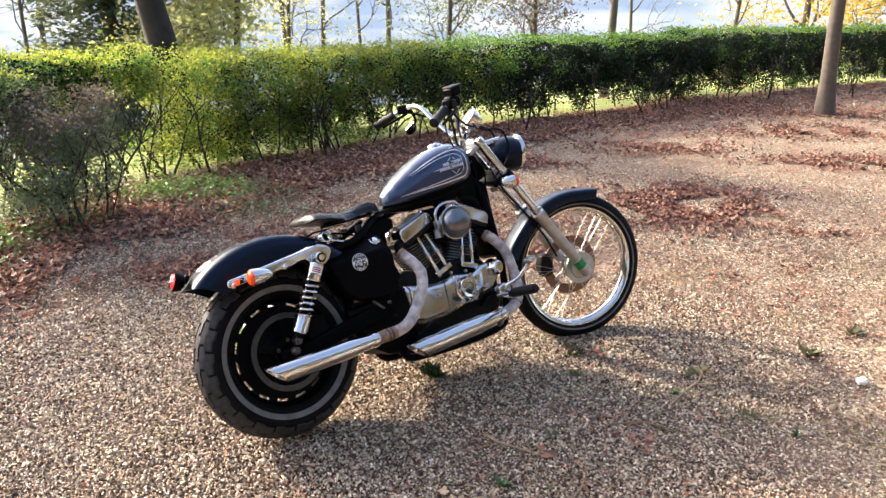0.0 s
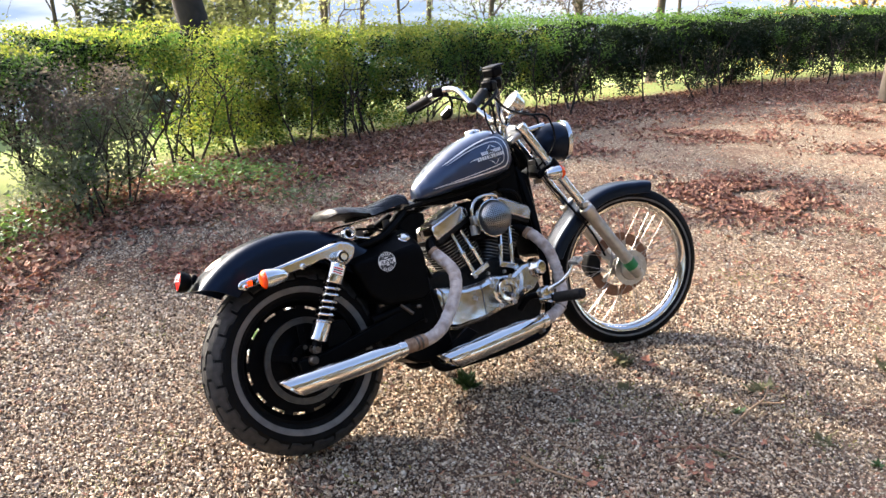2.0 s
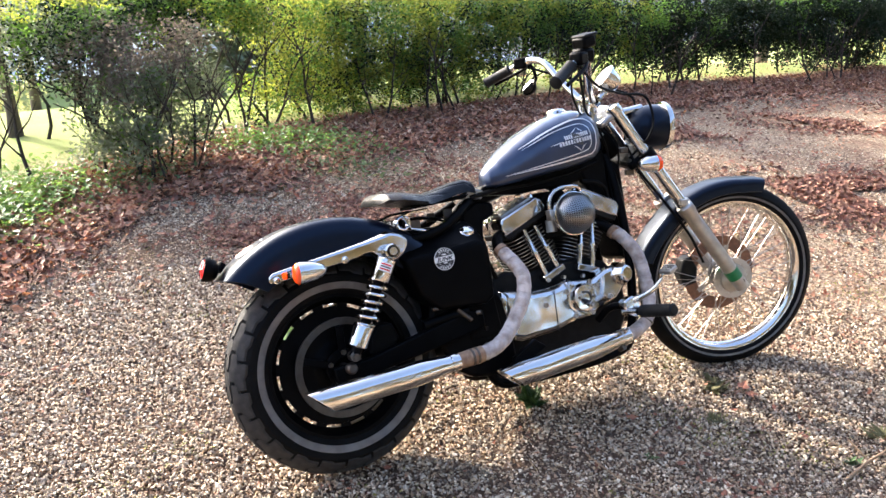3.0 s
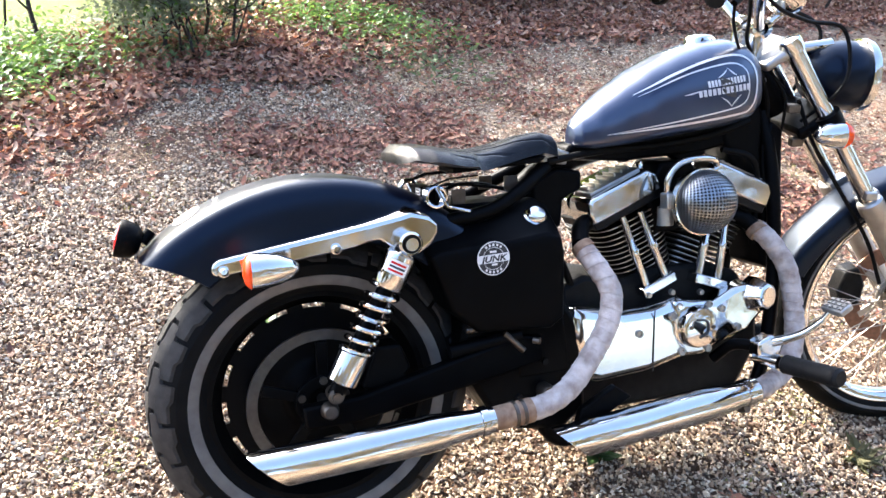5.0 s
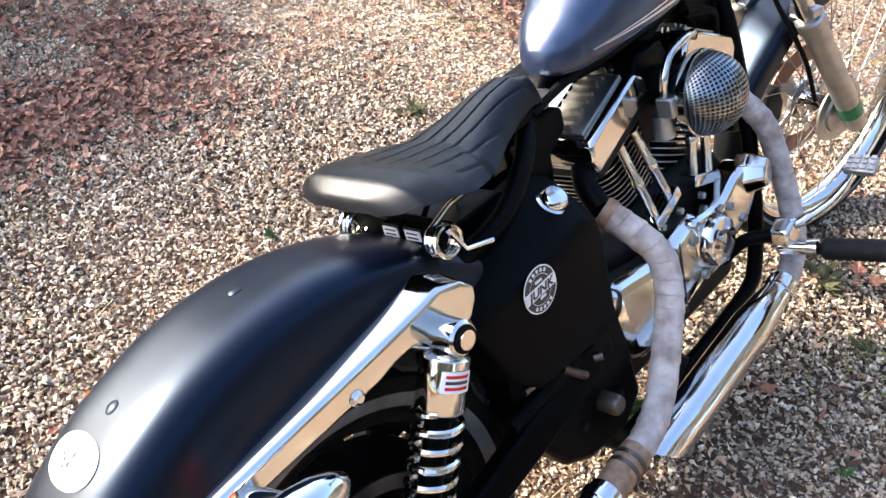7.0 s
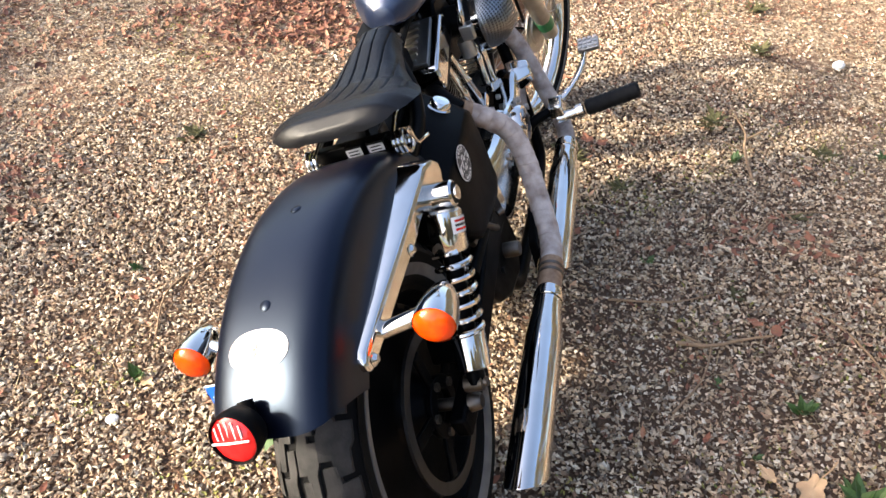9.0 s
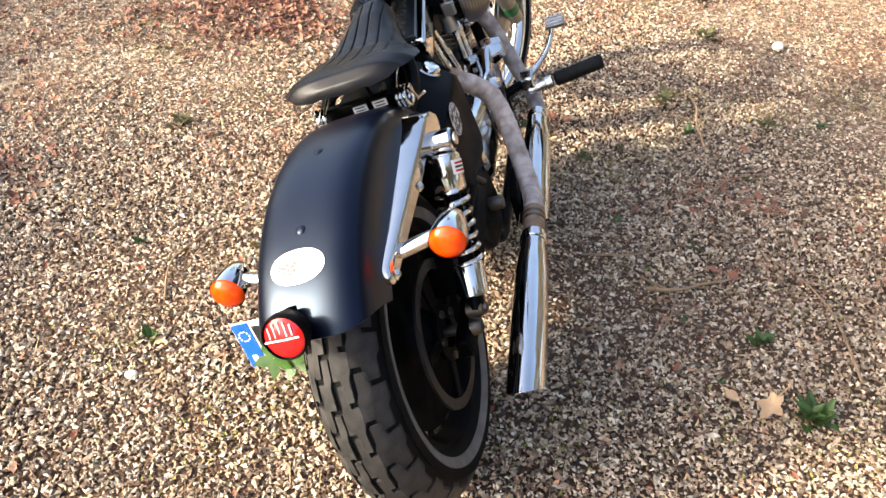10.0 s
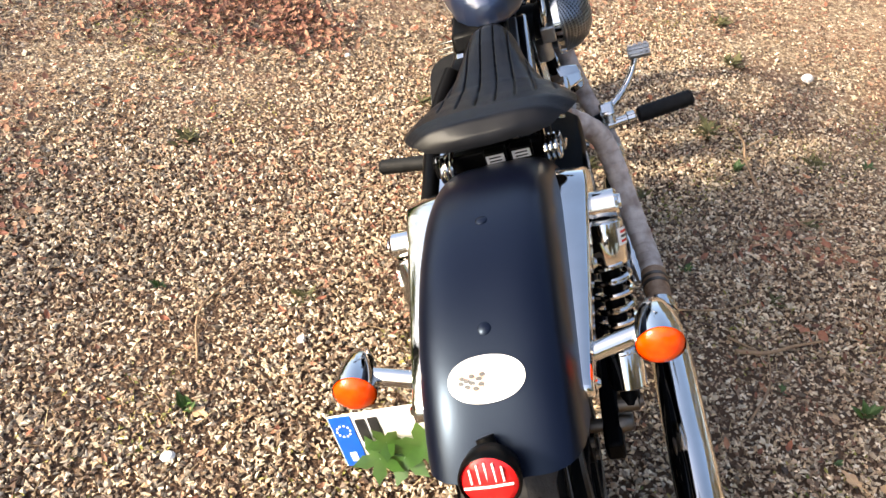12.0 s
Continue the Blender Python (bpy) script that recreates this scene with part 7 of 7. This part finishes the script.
tree(-4.2, 10.8, 2.6, 0.05, (0, 0), BARK, "thin tree with sparse olive leaves", OLIVE, 1800, (0.018, 0.036), clear=0.2, puff=0.25)
for x, y, h, r, lx in ((-4.83, 12.05, 5.5, 0.08, -0.03), (-5.23, 14.08, 6, 0.09, 0.05), (-4.09, 13.47, 5, 0.06, -0.06), (-5.13, 17.35, 7, 0.12, 0.02), (-0.45, 17.34, 6, 0.17, 0.02), (-0.22, 22.37, 7, 0.1, -0.04), (-4.82, 6.67, 3.6, 0.04, 0.05), (-7.06, 9.36, 5, 0.08, 0.03), (-6.63, 12.19, 5, 0.07, -0.05), (-8.5, 15.5, 7, 0.12, 0.04), (-2.6, 20.5, 7, 0.1, 0.03), (2.2, 23.5, 7, 0.12, 0.05), (-7.6, 7.6, 5, 0.08, 0.05)):
    tree(x, y, h, r * 0.6, (lx, 0.0), BARK, "bare winter tree on the slope behind the hedge", depth=3, clear=0.3, reach=0.6)
tree(4.2, 25.5, 6, 0.14, (0, 0), BARK, "tree with bright yellow autumn leaves", YELLOW, 5200, (0.05, 0.1), clear=0.15, puff=0.6)
tree(6.8, 27.0, 6, 0.14, (0, 0), BARK, "tree with bright yellow autumn leaves", YELLOW, 5200, (0.05, 0.1), clear=0.15, puff=0.6)
tree(-4.46, 4.92, 2.4, 0.045, (0.03, -0.02), BARK, "young tree with thin yellow leaves beside the hedge", YELLOW, 260, (0.02, 0.035), clear=0.3, puff=0.1, depth=2)
tree(-5.4, 4.2, 2.8, 0.05, (-0.04, 0.02), BARK, "young bare tree beside the hedge", depth=2, clear=0.25)
tree(-7.8, 5.4, 4, 0.09, (0.03, 0.02), BARK, "bare winter tree on the slope", depth=2, clear=0.2)
for x, y, s in ((-7.0, 5.2, 0.5), (-5.6, 5.0, 0.35), (-9.5, 5.5, 0.8), (-10.5, 9.0, 0.9), (-8.0, 10.5, 0.7), (-5.2, 7.6, 0.4)):
    n = int(1500 * s) + 500
    d = rng.normal(0, 1, (n, 3))
    d /= np.linalg.norm(d, axis=1)[:, None]
    p = d * rng.uniform(0.4, 1, (n, 1)) * np.array([[s, s, s * 0.7]])
    ob = thing("shrub", pose(x, y, float(ground_z(x, y)) + s * 0.4), "dull green shrub in the meadow", "bush", "meadow shrubs")
    foliage("foliage", p, 0.02, 0.045, HEDGE_GREY if s < 0.6 else OLIVE, ob)
    for st in stems(5, s * 0.4, s * 0.8, 0.012, 0.3):
        part("stem", st, BARK, ob, fix=False).location.z = -s * 0.4


# ---- unseen trees added to close the yard behind the camera: they show in the chrome, cut sky light ----
# Dull crown tones set the colour of reflections on chrome and black paint.
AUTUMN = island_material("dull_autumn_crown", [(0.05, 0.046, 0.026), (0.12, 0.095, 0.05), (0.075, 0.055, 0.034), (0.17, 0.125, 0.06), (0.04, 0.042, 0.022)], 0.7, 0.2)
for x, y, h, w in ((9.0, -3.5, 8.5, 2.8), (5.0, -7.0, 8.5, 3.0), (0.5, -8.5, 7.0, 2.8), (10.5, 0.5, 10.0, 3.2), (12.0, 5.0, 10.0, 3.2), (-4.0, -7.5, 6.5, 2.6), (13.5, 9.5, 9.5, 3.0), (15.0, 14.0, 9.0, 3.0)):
    ob = thing("unseen_tree", pose(x, y, float(ground_z(x, y)) - 0.1), "tall tree with dull autumn leaves, added unseen at the yard's edge", "tree", "yard-side trees")
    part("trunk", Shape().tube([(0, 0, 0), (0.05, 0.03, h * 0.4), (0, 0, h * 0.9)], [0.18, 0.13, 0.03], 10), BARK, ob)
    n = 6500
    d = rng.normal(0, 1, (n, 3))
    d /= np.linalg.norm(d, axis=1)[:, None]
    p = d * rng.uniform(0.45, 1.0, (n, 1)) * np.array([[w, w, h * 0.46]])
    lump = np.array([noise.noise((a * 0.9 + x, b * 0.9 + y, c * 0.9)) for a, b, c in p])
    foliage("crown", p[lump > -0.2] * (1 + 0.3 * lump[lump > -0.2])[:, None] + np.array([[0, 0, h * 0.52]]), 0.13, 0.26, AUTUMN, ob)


# ---- far hills across the valley: a backdrop with painted haze ----
def painted_haze_material():
    m = bpy.data.materials.new("glowing_haze_hills")
    m.use_nodes = True
    n, l = m.node_tree.nodes, m.node_tree.links
    co = n.new("ShaderNodeTexCoord").outputs["Object"]
    mp = n.new("ShaderNodeMapping")
    mp.inputs["Scale"].default_value = (0.012, 0.012, 0.07)
    l.new(co, mp.inputs["Vector"])
    # Haze and sky brightness are painted in as a pale blue glow.
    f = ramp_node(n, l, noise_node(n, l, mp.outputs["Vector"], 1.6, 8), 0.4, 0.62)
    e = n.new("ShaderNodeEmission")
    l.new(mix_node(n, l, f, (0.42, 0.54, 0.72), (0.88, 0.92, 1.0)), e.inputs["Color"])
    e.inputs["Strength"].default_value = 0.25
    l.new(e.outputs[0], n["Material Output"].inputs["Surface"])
    return m


rows = []
for k in range(97):
    a = math.tau * k / 96
    top = 6 + 9 * noise.noise((math.cos(a) * 2.2, math.sin(a) * 2.2, 0)) + 5 * noise.noise((math.cos(a) * 7, math.sin(a) * 7, 4))
    rows.append([(305 * math.cos(a), 305 * math.sin(a), -75), (308 * math.cos(a), 308 * math.sin(a), -30), (315 * math.cos(a), 315 * math.sin(a), top)])
tagged(part("backdrop", Shape().grid(rows), painted_haze_material(), None, fix=False), "pale hills across the valley with painted, glowing haze", "backdrop", kind="structure")
